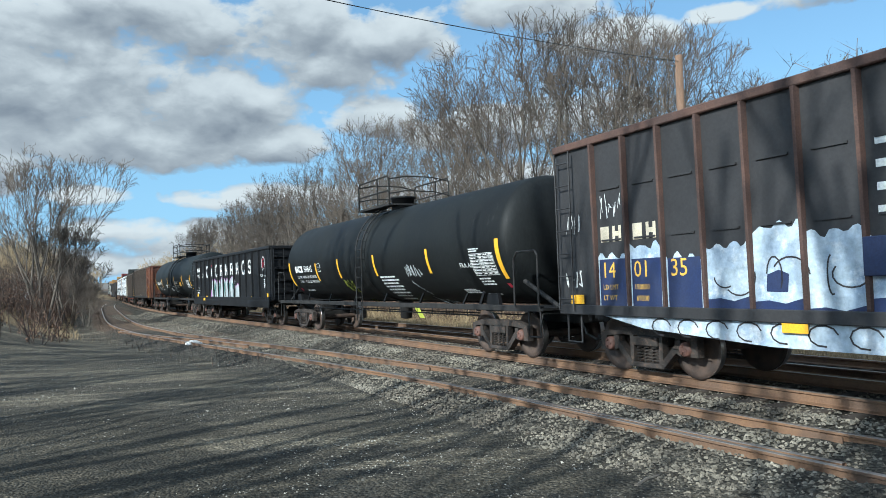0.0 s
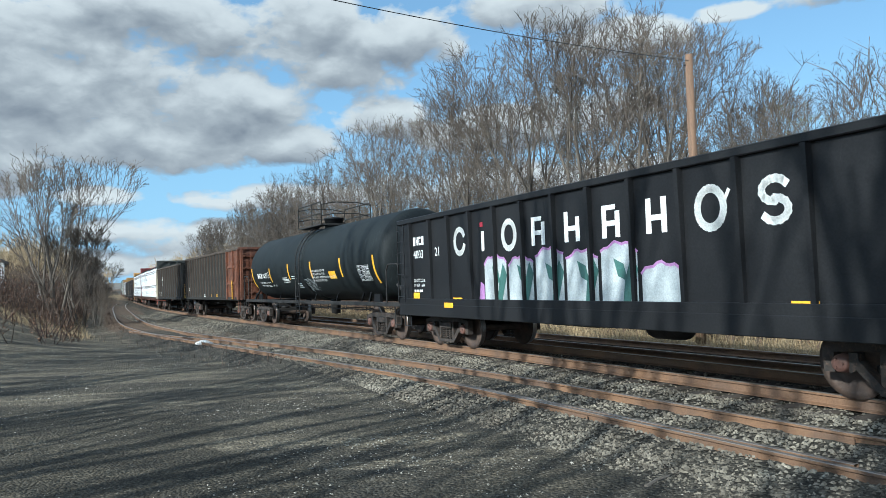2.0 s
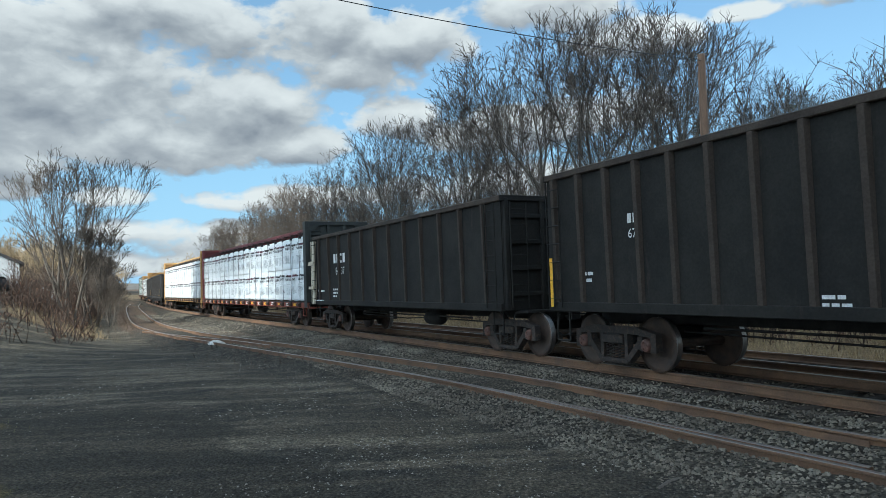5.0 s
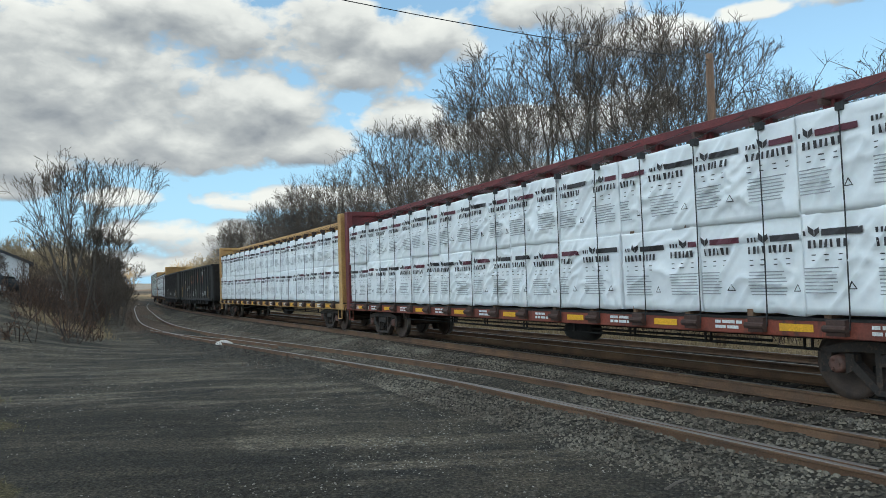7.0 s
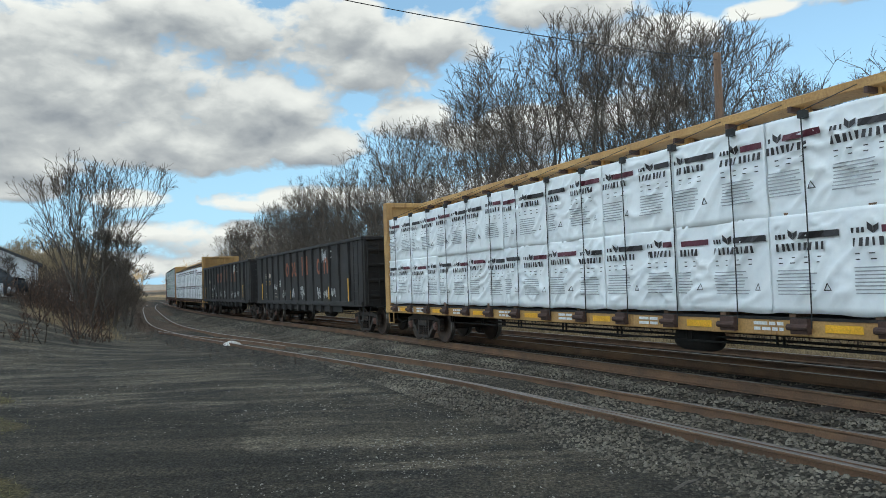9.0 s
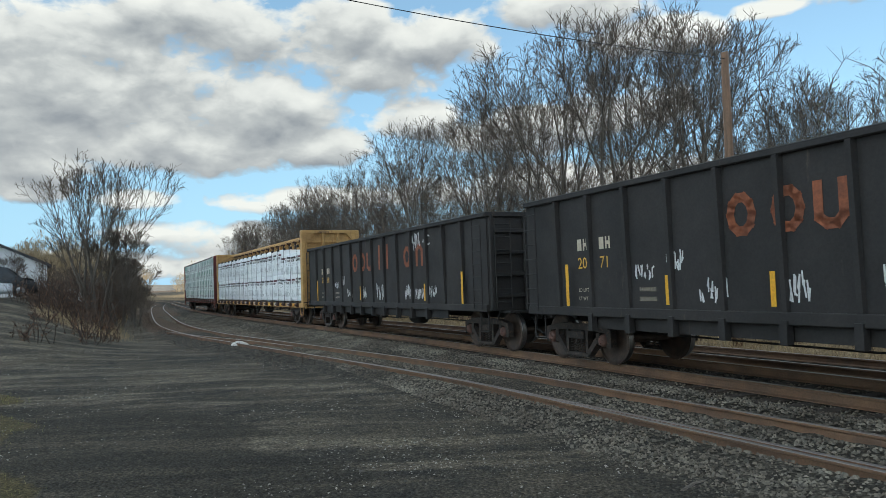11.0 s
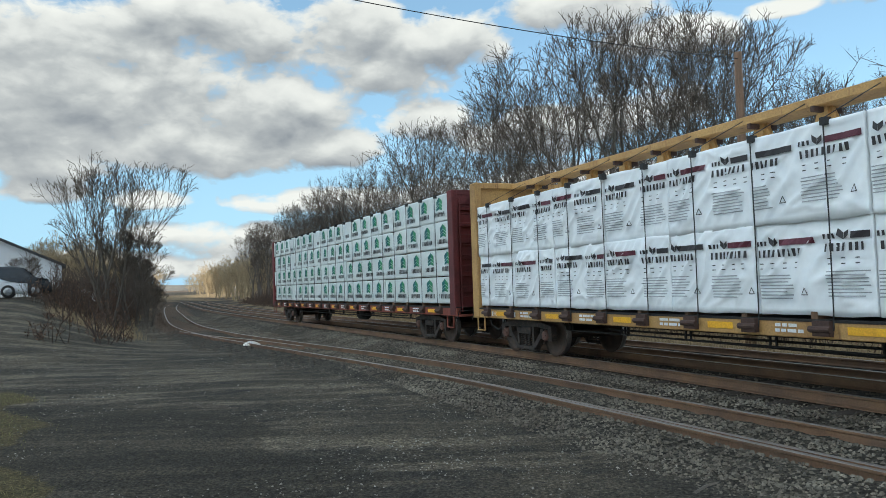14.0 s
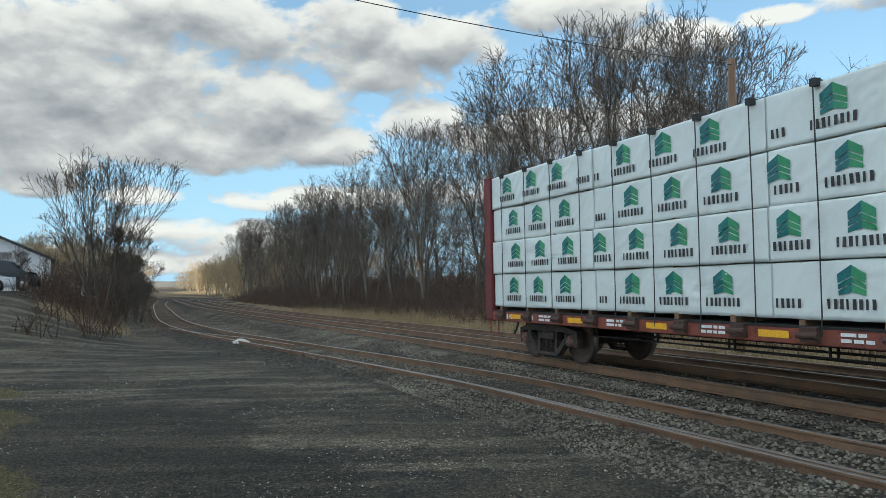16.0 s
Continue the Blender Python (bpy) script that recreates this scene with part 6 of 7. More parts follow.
    for q in np.arange(-L + sp * 0.6, L - 0.3, sp):
        if strap is None:
            bm = bmesh.new()
            y = -y_load - 0.085
            run = [(0, -w - 0.05, 0.92), (0, y, zd + 0.15), (0.01, y, (zd + top) / 2), (0, y, top - 0.06), (0, y + 0.03, top - 0.0), (0.02, -0.25, zt - 0.08)]
            for a, b in zip(run, run[1:]):
                rod(bm, a, b, 0.009, 4)
            box(bm, -0.045, 0.045, y - 0.012, y + 0.10, top - 0.10, top - 0.0)
            strap = part("strap", bm, M["strap"], car, "thin black tie-down strap")
            strap.matrix_basis = pose(q, 0, 0)
        else:
            share("strap", strap, car, pose(q, 0, 0))
    couplers(car, L + 0.35)
    brake_gear(car, L - 0.5, 0.72)
    hang = None
    for x in np.arange(-L + 3.6, L - 3.4, 1.8):
        if hang is None:
            bm = rod(bmesh.new(), (0, -0.9, 0.6), (0, -0.9, 0.82), 0.02, 4)
            rod(bm, (0.12, -0.9, 0.6), (0.12, -0.9, 0.82), 0.02, 4)
            hang = part("brake_hanger", bm, M["gear"], car)
            hang.matrix_basis = pose(x, 0, 0)
        else:
            share("brake_hanger", hang, car, pose(x, 0, 0))
    part("brake_pipe", pipe(bmesh.new(), [(-L + 3.5, -0.9, 0.60), (L - 3.5, -0.9, 0.60)], 0.018, 4), M["gear"], car)
    return car


chip_car()
tank_car("tank_car", 15.2, 28.9, "black tank car with white stencils and yellow stripes", M["tank"], 1.42, 2.52, 7.98, 1, tank_a_marks)
giordano()
tank_car("tank_car", 49.4, 63.0, "weathered dark grey tank car with yellow stripes", M["gray_tank"], 1.42, 2.52, 7.98, 2, tank_b_marks)
coal_gondolas()
centerbeam("centerbeam_flatcar", 100.0, 117.0, "maroon-topped centerbeam flatcar loaded with white wrapped wallboard", M["maroon"], M["redsill"], M["maroon"], M["maroon"], 2, "board", 1, 3.74, 1.83, M["dkgreen"])
centerbeam("centerbeam_flatcar", 122.4, 140.4, "faded yellow centerbeam flatcar loaded with white wrapped wallboard", M["yellow"], M["yellow"], M["yellow"], M["yellow"], 2, "board", 2, 3.76, 1.83)
centerbeam("centerbeam_flatcar", 180.9, 199.1, "yellow centerbeam flatcar with a half-height wrapped wallboard load", M["yellow"], M["yellow"], M["yellow"], M["yellow"], 2, "board", 3, 3.66, 1.83)
centerbeam("centerbeam_flatcar", 204.7, 222.6, "maroon centerbeam flatcar stacked with white wrapped lumber bundles", M["maroon"], M["redsill"], M["maroon"], M["maroon"], 4, "lumber", 4, 4.27, 1.13)


# ---- the cloud before the sun ----
CLOUD_AT = SUN_DIR * 700
CLOUD_WAY = Vector((-math.cos(SUN_AZ), math.sin(SUN_AZ), 0.0))


def cloud():
    bm = bmesh.new()
    rr = random.Random(8)
    for k in range(150):
        u, v = rr.uniform(-1, 1), rr.uniform(-1, 1)
        r = rr.uniform(26, 42) * (1 - 0.35 * max(abs(u), abs(v)))
        c = CLOUD_WAY * (u * 165) + CLOUD_WAY.cross(SUN_DIR) * (v * 105) + SUN_DIR * rr.uniform(-25, 25)
        bmesh.ops.create_icosphere(bm, subdivisions=2, radius=r, matrix=Matrix.Translation(c))
    for v in bm.verts:
        v.co += Vector((1, 1, 1)) * 5 * noise.noise(v.co * 0.05)
    ob = mesh_ob("cloud", bm, M["cloud"], None, "", True)
    return tagged(ob, "broad grey-white cumulus cloud drifting before the sun", "cloud")


sun_cloud = cloud()


# ---- trees and brush ----
class Limbs:
    """Collects tapered branch segments as plain prisms."""

    def __init__(self):
        self.v, self.f = [], []

    def seg(self, a, b, ra, rb, n):
        d = b - a
        u = d.orthogonal().normalized()
        w = d.normalized().cross(u)
        k0 = len(self.v)
        ring = [(math.cos(k * math.tau / n), math.sin(k * math.tau / n)) for k in range(n)]
        self.v += [tuple(a + (u * c + w * s) * ra) for c, s in ring]
        if rb < 0.0035:
            self.v.append(tuple(b))
            self.f += [(k0 + k, k0 + (k + 1) % n, k0 + n) for k in range(n)]
        else:
            self.v += [tuple(b + (u * c + w * s) * rb) for c, s in ring]
            self.f += [(k0 + k, k0 + (k + 1) % n, k0 + n + (k + 1) % n, k0 + n + k) for k in range(n)]

    def run(self, rr, a, d, length, ra, rb, n, parts, up, wob):
        """A bending branch; gives back the points along it."""
        pts = [(a, ra)]
        for i in range(parts):
            d = (d + Vector((rr.uniform(-wob, wob), rr.uniform(-wob, wob), rr.uniform(-wob, wob) + up))).normalized()
            b = pts[-1][0] + d * length / parts
            r = ra + (rb - ra) * (i + 1) / parts
            self.seg(pts[-1][0], b, pts[-1][1], r, n)
            pts.append((b, r))
        return pts, d

    def mesh(self, name, material):
        me = bpy.data.meshes.new(name)
        me.from_pydata(self.v, [], self.f)
        me.materials.append(material)
        return me


def along(pts, f):
    i = min(int(f * (len(pts) - 1)), len(pts) - 2)
    g = f * (len(pts) - 1) - i
    return pts[i][0].lerp(pts[i + 1][0], g), pts[i][1] * (1 - g) + pts[i + 1][1] * g, (pts[i + 1][0] - pts[i][0]).normalized()


def sprout(rr, d, spread, up):
    side = d.orthogonal().normalized()
    side.rotate(Matrix.Rotation(rr.uniform(0, math.tau), 3, d))
    v = (d * (1 - spread) + side * spread + Vector((0, 0, up))).normalized()
    return v


def tree(name, label, seed, tall, girth, stems=1, levels=6, twig_m=None, fan=0.5, bare=0.2, fine=2, thin=0.013, spray=2):
    """A bare broadleaf tree: limbs fork again and again from the trunk into a rounded crown of twigs."""
    rr = random.Random(seed)
    wood, crown = Limbs(), Limbs()

    def twigs(pts, L, n):
        for k in range(n):
            p, r, d = along(pts, rr.uniform(0.15, 0.99))
            tw, _ = crown.run(rr, p, sprout(rr, d, rr.uniform(0.38, 0.62), 0.08), L * rr.uniform(0.5, 1.1), thin, thin * 0.7, 3, 2, 0.03, 0.13)
            for q in range(fine):
                p4, r4, d4 = along(tw, rr.uniform(0.25, 0.99))
                crown.run(rr, p4, sprout(rr, d4, 0.5, 0.06), L * rr.uniform(0.25, 0.6), thin * 0.8, 0.001, 3, 1, 0, 0.1)

    def grow(p, d, L, r, lv):
        tip = max(r * 0.72, thin * 0.8)
        pts, d1 = (wood if lv > 2 else crown).run(rr, p, d, L * rr.uniform(0.85, 1.15), r, tip, 6 if lv > 3 else 4 if lv > 2 else 3, 4 if lv > 2 else 3, 0.035, 0.075)
        if lv <= 3:
            twigs(pts, max(0.068 * tall * 0.85 ** (3 - lv), 0.35), spray + (1 if spray and lv == 0 else 0))
        if lv == 0:
            return
        n = 3 if rr.random() < (0.30 if lv > 2 else 0.18) else 2
        turn = rr.uniform(0, math.tau)
        for k in range(n):
            side = d1.orthogonal().normalized()
            side.rotate(Matrix.Rotation(turn + k * math.tau / n + rr.uniform(-0.5, 0.5), 3, d1))
            w = fan * rr.uniform(0.55, 1.2) * (0.45 if k == 0 and lv > 2 else 1.0)
            grow(pts[-1][0], (d1 + side * w + Vector((0, 0, 0.09))).normalized(), L * rr.uniform(0.74, 0.88) * (1.0 if k == 0 else 0.94), max(tip * (0.86 if k == 0 else 0.68), thin), lv - 1)
        # a lower side limb
        if lv > 2:
            p2, r2, d2 = along(pts, rr.uniform(0.45, 0.9))
            grow(p2, sprout(rr, d2, rr.uniform(0.5, 0.62), 0.15), L * rr.uniform(0.5, 0.72), max(r2 * 0.42, thin), max(lv - 2, 0))

    for st in range(stems):
        a = rr.uniform(0, math.tau)
        lean = Vector((rr.uniform(-0.08, 0.08), rr.uniform(-0.08, 0.08), 1)) if stems == 1 else Vector((0.22 * math.cos(a), 0.22 * math.sin(a), 1))
        base = Vector((0.25 * math.cos(a), 0.25 * math.sin(a), -0.25)) if stems > 1 else Vector((0, 0, -0.25))
        g, h = (girth, tall) if stems == 1 else (girth * rr.uniform(0.6, 0.95), tall * rr.uniform(0.8, 1.0))
        grow(base, lean.normalized(), h * bare, g, levels)
    root = tagged(new(name), label, "tree")
    for nm, lb, mt in (("trunk", wood, M["bark"]), ("crown", crown, twig_m or M["twig"])):
        ob = new(nm, lb.mesh(nm, mt))
        ob.parent = root
    return root


def plant(src, x, y, scale, turn, label=None, sink=0.0):
    m = pose(x, y, height(x, y) - sink, 0, 0, turn)
    ob = copy_thing(src, m)
    ob.scale = (scale, scale, scale)
    if label:
        tagged(ob, label)
    return ob


def off_line(s, d):
    x, y, h = on_line(s, d)
    return x, y


def right_woods():
    rr = random.Random(21)
    kinds = [tree("tree", "tall bare grey-barked tree behind the tracks", 1, 17.0, 0.24, 1, 6, None, 0.50, 0.243),
             tree("tree", "tall bare grey-barked tree behind the tracks", 2, 17.5, 0.22, 1, 6, None, 0.45, 0.247),
             tree("tree", "bare several-stemmed tree in the wood's edge", 3, 15.0, 0.17, 3, 5, None, 0.42, 0.26),
             tree("tree", "slender bare young tree in the wood's edge", 4, 12.5, 0.11, 1, 5, None, 0.42, 0.275)]
    for k in kinds:
        tagged(k, group="trees behind the tracks")
    used = set()

    def put(i, s, d, sc, lab=None):
        x, y = off_line(s, d)
        if i in used:
            plant(kinds[i], x, y, sc, rr.uniform(0, 360), lab)
        else:
            used.add(i)
            kinds[i].matrix_basis = pose(x, y, height(x, y), 0, 0, rr.uniform(0, 360))
            kinds[i].scale = (sc, sc, sc)

    # the tall group, then the lower edge to both sides
    for i, s, d, sc in ((0, 31.5, 14.0, 1.08), (1, 27.5, 15.5, 0.96), (0, 35.5, 15.0, 1.06), (2, 38.5, 13.5, 1.08), (1, 24.8, 17.5, 0.8), (0, 29.5, 18.5, 1.0), (2, 33.5, 19.0, 1.15), (1, 41.5, 14.0, 0.98), (3, 20.5, 15.0, 0.74), (3, 17.5, 14.5, 0.70), (2, 15.0, 19.0, 0.62), (3, 13.2, 16.5, 0.72), (3, 22.5, 13.0, 0.70), (2, 11.5, 14.0, 0.62), (3, 9.5, 17.0, 0.75), (2, 8.0, 14.5, 0.6), (3, 18.8, 17.0, 0.8), (3, 6.0, 16.0, 0.8)):
        put(i, s, d, sc)
    s = 44.0
    while s < 150:
        put(rr.choice((0, 1, 2, 2, 3)), s, rr.uniform(11.5, 16), rr.uniform(0.80, 0.96) * (1.0 if s < 100 else 1.1))
        s += rr.uniform(2.2, 3.6) * (1 if s < 90 else 1.5)
    s = 12.0
    while s < 130:
        put(rr.choice((0, 1, 2, 3)), s, rr.uniform(19, 25), rr.uniform(0.7, 0.86))
        s += rr.uniform(3.5, 5.5)
    s = 8.0
    while s < 120:
        put(rr.choice((1, 2, 3)), s, rr.uniform(28, 38), rr.uniform(0.7, 0.85))
        s += rr.uniform(4.5, 7.0)
    return kinds


def far_tree(seed):
    """A light bare tree for the distance, as points and faces."""
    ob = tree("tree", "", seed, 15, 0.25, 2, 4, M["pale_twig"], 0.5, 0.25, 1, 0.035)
    V, F = [], []
    for c in list(ob.children):
        k0 = len(V)
        V += [tuple(v.co) for v in c.data.vertices]
        F += [tuple(i + k0 for i in p.vertices) for p in c.data.polygons]
        bpy.data.objects.remove(c)
    bpy.data.objects.remove(ob)
    return np.array(V), F


def far_woods():
    """Trees along the line far off, with sunlight put into their twig colour."""
    rr = random.Random(5)
    protos = [far_tree(11), far_tree(12), far_tree(13)]
    spots = []
    s = 140.0
    while s < 325:
        spots.append(off_line(s, rr.uniform(11, 20)))
        spots.append(off_line(s, rr.uniform(20, 40)))
        if s > 120:
            spots.append(off_line(s, -rr.uniform(13, 26)))
            spots.append(off_line(s, -rr.uniform(20, 45)))
        s += rr.uniform(2.5, 4.5)
    ex, ey, eh = on_line(325)
    for k in range(90):
        spots.append((ex + rr.uniform(-80, 110), ey + rr.uniform(-30, 60)))
    spots = [(x, y) for x, y in spots if min(np.hypot(LX - x, LY - y)) > 8.5]
    vs, fs, k0 = [], [], 0
    for k, (x, y) in enumerate(spots):
        V, F = protos[k % 3]
        c, w = rr.uniform(0.7, 1.1), rr.uniform(0, math.tau)
        rot = np.array([[math.cos(w), -math.sin(w), 0], [math.sin(w), math.cos(w), 0], [0, 0, 1]])
        vs += (V @ rot.T * c + np.array([x, y, height(x, y)])).tolist()
        fs += [tuple(q + k0 for q in f) for f in F]
        k0 += len(V)
    me = bpy.data.meshes.new("far_woods")
    me.from_pydata(vs, [], fs)
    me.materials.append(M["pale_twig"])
    tagged(new("far_woods", me), "distant bare woods along the line, pale sunlight painted into their twigs", "woods", kind="stuff")


def brush_patch(name, label, spots, seed, tall, material, leaf_m=None, leaf_n=0, stems=5):
    """Dead stems and small leaves, one mesh of kind stuff."""
    rr = random.Random(seed)
    L = Limbs()
    leaves_v, leaves_f = [], []
    for x, y, z, hgt in spots:
        for k in range(stems):
            h = hgt * rr.uniform(0.5, 1.2)
            a = Vector((x + rr.uniform(-0.4, 0.4), y + rr.uniform(-0.4, 0.4), z - 0.1))
            d = Vector((rr.uniform(-0.5, 0.5), rr.uniform(-0.5, 0.5), 1)).normalized()
            pts, dd = L.run(rr, a, d, h, 0.020, 0.010, 3, 3, -0.05, 0.22)
            for q in range(4):
                p, r, d2 = along(pts, rr.uniform(0.3, 0.99))
                L.run(rr, p, sprout(rr, d2, 0.55, 0.1), h * rr.uniform(0.2, 0.5), 0.012, 0.001, 3, 1, 0, 0.3)
                for i in range(leaf_n):
                    c = p + Vector((rr.uniform(-0.3, 0.3), rr.uniform(-0.3, 0.3), rr.uniform(-0.3, 0.3))) * h * 0.5
                    u = Vector((rr.uniform(-1, 1), rr.uniform(-1, 1), rr.uniform(-1, 1))).normalized() * rr.uniform(0.03, 0.06)
                    w = u.orthogonal().normalized() * u.length * 0.6
                    k0 = len(leaves_v)
                    leaves_v += [tuple(c - u), tuple(c + w), tuple(c + u), tuple(c - w)]
                    leaves_f.append((k0, k0 + 1, k0 + 2, k0 + 3))
    ob = tagged(new(name, L.mesh(name, material)), label, "brush", kind="stuff")
    if leaves_v:
        me = bpy.data.meshes.new("leaves")
        me.from_pydata(leaves_v, [], leaves_f)
        me.materials.append(leaf_m)
        tagged(new("dry_leaves", me), "clinging dry leaves in the " + name.replace("_", " "), "leaves", kind="stuff")
    return ob


def brush():
    rr = random.Random(31)
    spots = []
    for k in range(1500):
        s = 8 + 130 * rr.random() ** 1.1
        d = 9.0 + 13 * rr.random() ** 1.6
        x, y = off_line(s, d)
        spots.append((x, y, -0.5 + 0.25 * (d > 10), rr.uniform(0.7, 1.4) + 1.5 * rr.random() ** 2 * (d > 10.5)))
    brush_patch("brush", "tangled brown dead brush along the wood's edge", spots, 2, 2.0, M["brush"], M["deadleaf"], 1)
    spots = []
    for k in range(1500):
        s = 12 + 130 * rr.random()
        d = rr.uniform(11.5, 40)
        x, y = off_line(s, d)
        spots.append((x, y, -0.4 + 3.0 * max(0, (d - 24) / 20), rr.uniform(2.0, 6.5)))
    brush_patch("undergrowth", "dense tall bare saplings inside the wood", spots, 3, 4.0, M["brush"], None, 0, 3)
    spots = []
    for k in range(130):
        x, y = off_line(rr.uniform(11, 21), rr.uniform(15, 20))
        spots.append((x, y, rr.uniform(1.5, 7.5), rr.uniform(1.5, 3.0)))
    brush_patch("evergreen_tangle", "dull green vine tangle in the trees", spots, 4, 2.5, M["twig"], M["ivy"], 6, 3)
    # bank beside the siding
    spots = []
    for k in range(620):
        q = rr.uniform(52, 128)
        x, y, h = np.interp(q, SD, SX), np.interp(q, SD, SY), np.interp(q, SD, SH)
        d = -rr.uniform(3.0, 7.8)
        if y < 40 and rr.random() < 0.85:
            continue
        x, y = x + d * math.cos(h), y + d * math.sin(h)
        spots.append((x, y, height(x, y), (0.5 + 1.3 * rr.random()) * (1 if y < 46 else 1.9) * (0.45 if d > -4.2 else 1)))
    brush_patch("bank_brush", "reddish brown brush on the bank beside the siding", spots, 5, 2.0, M["brush"], M["deadleaf"], 2)


def grass_blades(name, label, spots, material, seed, hmin, hmax):
    rr = np.random.RandomState(seed)
    n = len(spots)
    P = np.asarray(spots)
    a = rr.uniform(0, math.tau, n)
    h = rr.uniform(hmin, hmax, n)
    w = rr.uniform(0.004, 0.009, n)
    lean = rr.uniform(-0.5, 0.5, (n, 2)) * h[:, None]
    u = np.stack([np.cos(a), np.sin(a), 0 * a], -1) * w[:, None]
    top = P + np.stack([lean[:, 0], lean[:, 1], h], -1)
    V = np.stack([P - u, P + u, top], 1).reshape(-1, 3)
    F = np.arange(3 * n).reshape(-1, 3)
    me = bpy.data.meshes.new(name)
    me.from_pydata(V.tolist(), [], F.tolist())
    me.materials.append(material)
    return tagged(new(name, me), label, "grass", kind="stuff")


def grasses():
    rr = np.random.RandomState(12)
    q, d = rr.uniform(-2, 70, 26000), 6.6 + 5.5 * rr.rand(26000)
    x, y, h = np.interp(q, LS, LX), np.interp(q, LS, LY), np.interp(q, LS, LH)
    x, y = x + d * np.cos(h), y + d * np.sin(h)
    z = terrain(x, y)[0]
    grass_blades("dry_grass", "tall pale dry grass behind the far track", np.stack([x, y, z - 0.02], -1), M["grass"], 1, 0.2, 0.75)
    q, d = rr.uniform(52, 95, 4500), -(2.6 + 3.8 * rr.rand(4500))
    x, y, h = np.interp(q, SD, SX), np.interp(q, SD, SY), np.interp(q, SD, SH)
    x, y = x + d * np.cos(h), y + d * np.sin(h)
    ok = y > 31 + 3 * rr.rand(len(y))
    x, y = x[ok], y[ok]
    z = terrain(x, y)[0]
    grass_blades("bank_grass", "matted tan dry grass on the bank", np.stack([x, y, z - 0.02], -1), M["grass"], 2, 0.1, 0.45)
    x, y = rr.uniform(-13, -3.0, 20000), rr.uniform(7, 18, 20000)
    lawn = -0.87 * (x + 5.35) - 0.49 * (y - 9.5) + 0.30 * np.sin(y * 1.7) + 0.18 * np.sin(x * 3.1 + y * 4.3)
    ok = lawn > rr.uniform(-0.25, 0.7, len(x))
    x, y = x[ok], y[ok]
    z = terrain(x, y)[0]
    grass_blades("lawn_grass", "short yellowing green grass at the lot's edge", np.stack([x, y, z - 0.01], -1), M["greengrass"], 3, 0.02, 0.08)
    # weeds by the siding
    q, d = rr.uniform(40, 100, 1500), -(1.0 + 1.6 * rr.rand(1500) ** 2)
    x, y, h = np.interp(q, SD, SX), np.interp(q, SD, SY), np.interp(q, SD, SH)
    x, y = x + d * np.cos(h), y + d * np.sin(h)
    z = terrain(x, y)[0]
    grass_blades("weeds", "sparse dead weeds beside the siding rail", np.stack([x, y, z - 0.01], -1), M["brush"], 4, 0.08, 0.35)


def left_trees():
    rr = random.Random(77)
    a = tree("bank_tree", "bushy bare several-stemmed tree on the bank", 31, 11.0, 0.13, 5, 5, None, 0.31, 0.295)
    b = tree("bank_tree", "bushy bare several-stemmed tree on the bank", 32, 8.6, 0.11, 4, 5, None, 0.40, 0.225)
    for k in (a, b):
        tagged(k, group="trees on the bank")
    a.matrix_basis = pose(-20.7, 46.0, height(-20.7, 46.0), 0, 0, 40)
    b.matrix_basis = pose(-20.0, 47.6, height(-20.0, 47.6), 0, 0, 100)
    for x, y, sc in ((-18.4, 46.5, 0.42), (-20.6, 52.0, 0.45), (-22.8, 57.0, 0.46), (-25.2, 62.5, 0.5), (-28.0, 69.0, 0.55), (-31.0, 76.0, 0.65), (-33.6, 82.0, 0.7), (-37.0, 90.0, 0.8), (-40.5, 98.0, 0.9), (-44.0, 107.0, 1.0), (-48.0, 116.0, 1.1), (-52.0, 126.0, 1.1)):
        plant(b, x, y, sc, rr.uniform(0, 360))
    for x, y, sc in ((-32.0, 57.0, 0.5), (-44.0, 70.0, 0.8), (-50.0, 80.0, 0.9)):
        plant(b, x, y, sc, rr.uniform(0, 360), "bare tree beside the white house")


def shade_trees(kinds):
    """Bare trees behind and beside the lot, whose shadows fall across it."""
    rr = random.Random(9)
    tall = tree("tree", "tall straight bare tree beside the lot", 41, 19.0, 0.36, 1, 4, None, 0.34, 0.29, 0, 0.06, 0)
    fork = tree("tree", "forked bare tree beside the lot", 43, 17.0, 0.34, 2, 3, None, 0.30, 0.34, 0, 0.06, 0)
    # two loose rows along the lot's edge, square to the sun; p runs along the row, q towards the tracks
    c, w = -math.cos(SUN_AZ), -math.sin(SUN_AZ)
    first = set()
    for lo, hi, q0, q1, step in ((-28.0, -8.0, -13.0, -6.0, 2.6), (-7.5, 3.0, -13.0, -6.0, 1.7)):
        p = lo
        while p < hi:
            q = rr.uniform(q0, q1)
            x, y = c * p + w * q, -w * p + c * q
            src = fork if rr.random() < 0.35 else tall
            if src in first:
                plant(src, x, y, rr.uniform(0.8, 1.1), rr.uniform(0, 360))
            else:
                first.add(src)
                src.matrix_basis = pose(x, y, height(x, y), 0, 0, rr.uniform(0, 360))
            p += step * rr.uniform(0.6, 1.4)
    for i, x, y, sc in ((1, 9.0, -17.0, 1.0),):
        plant(kinds[i], x, y, sc, rr.uniform(0, 360), "bare tree behind the lot")


kinds = right_woods()
far_woods()
left_trees()
shade_trees(kinds)
brush()
grasses()


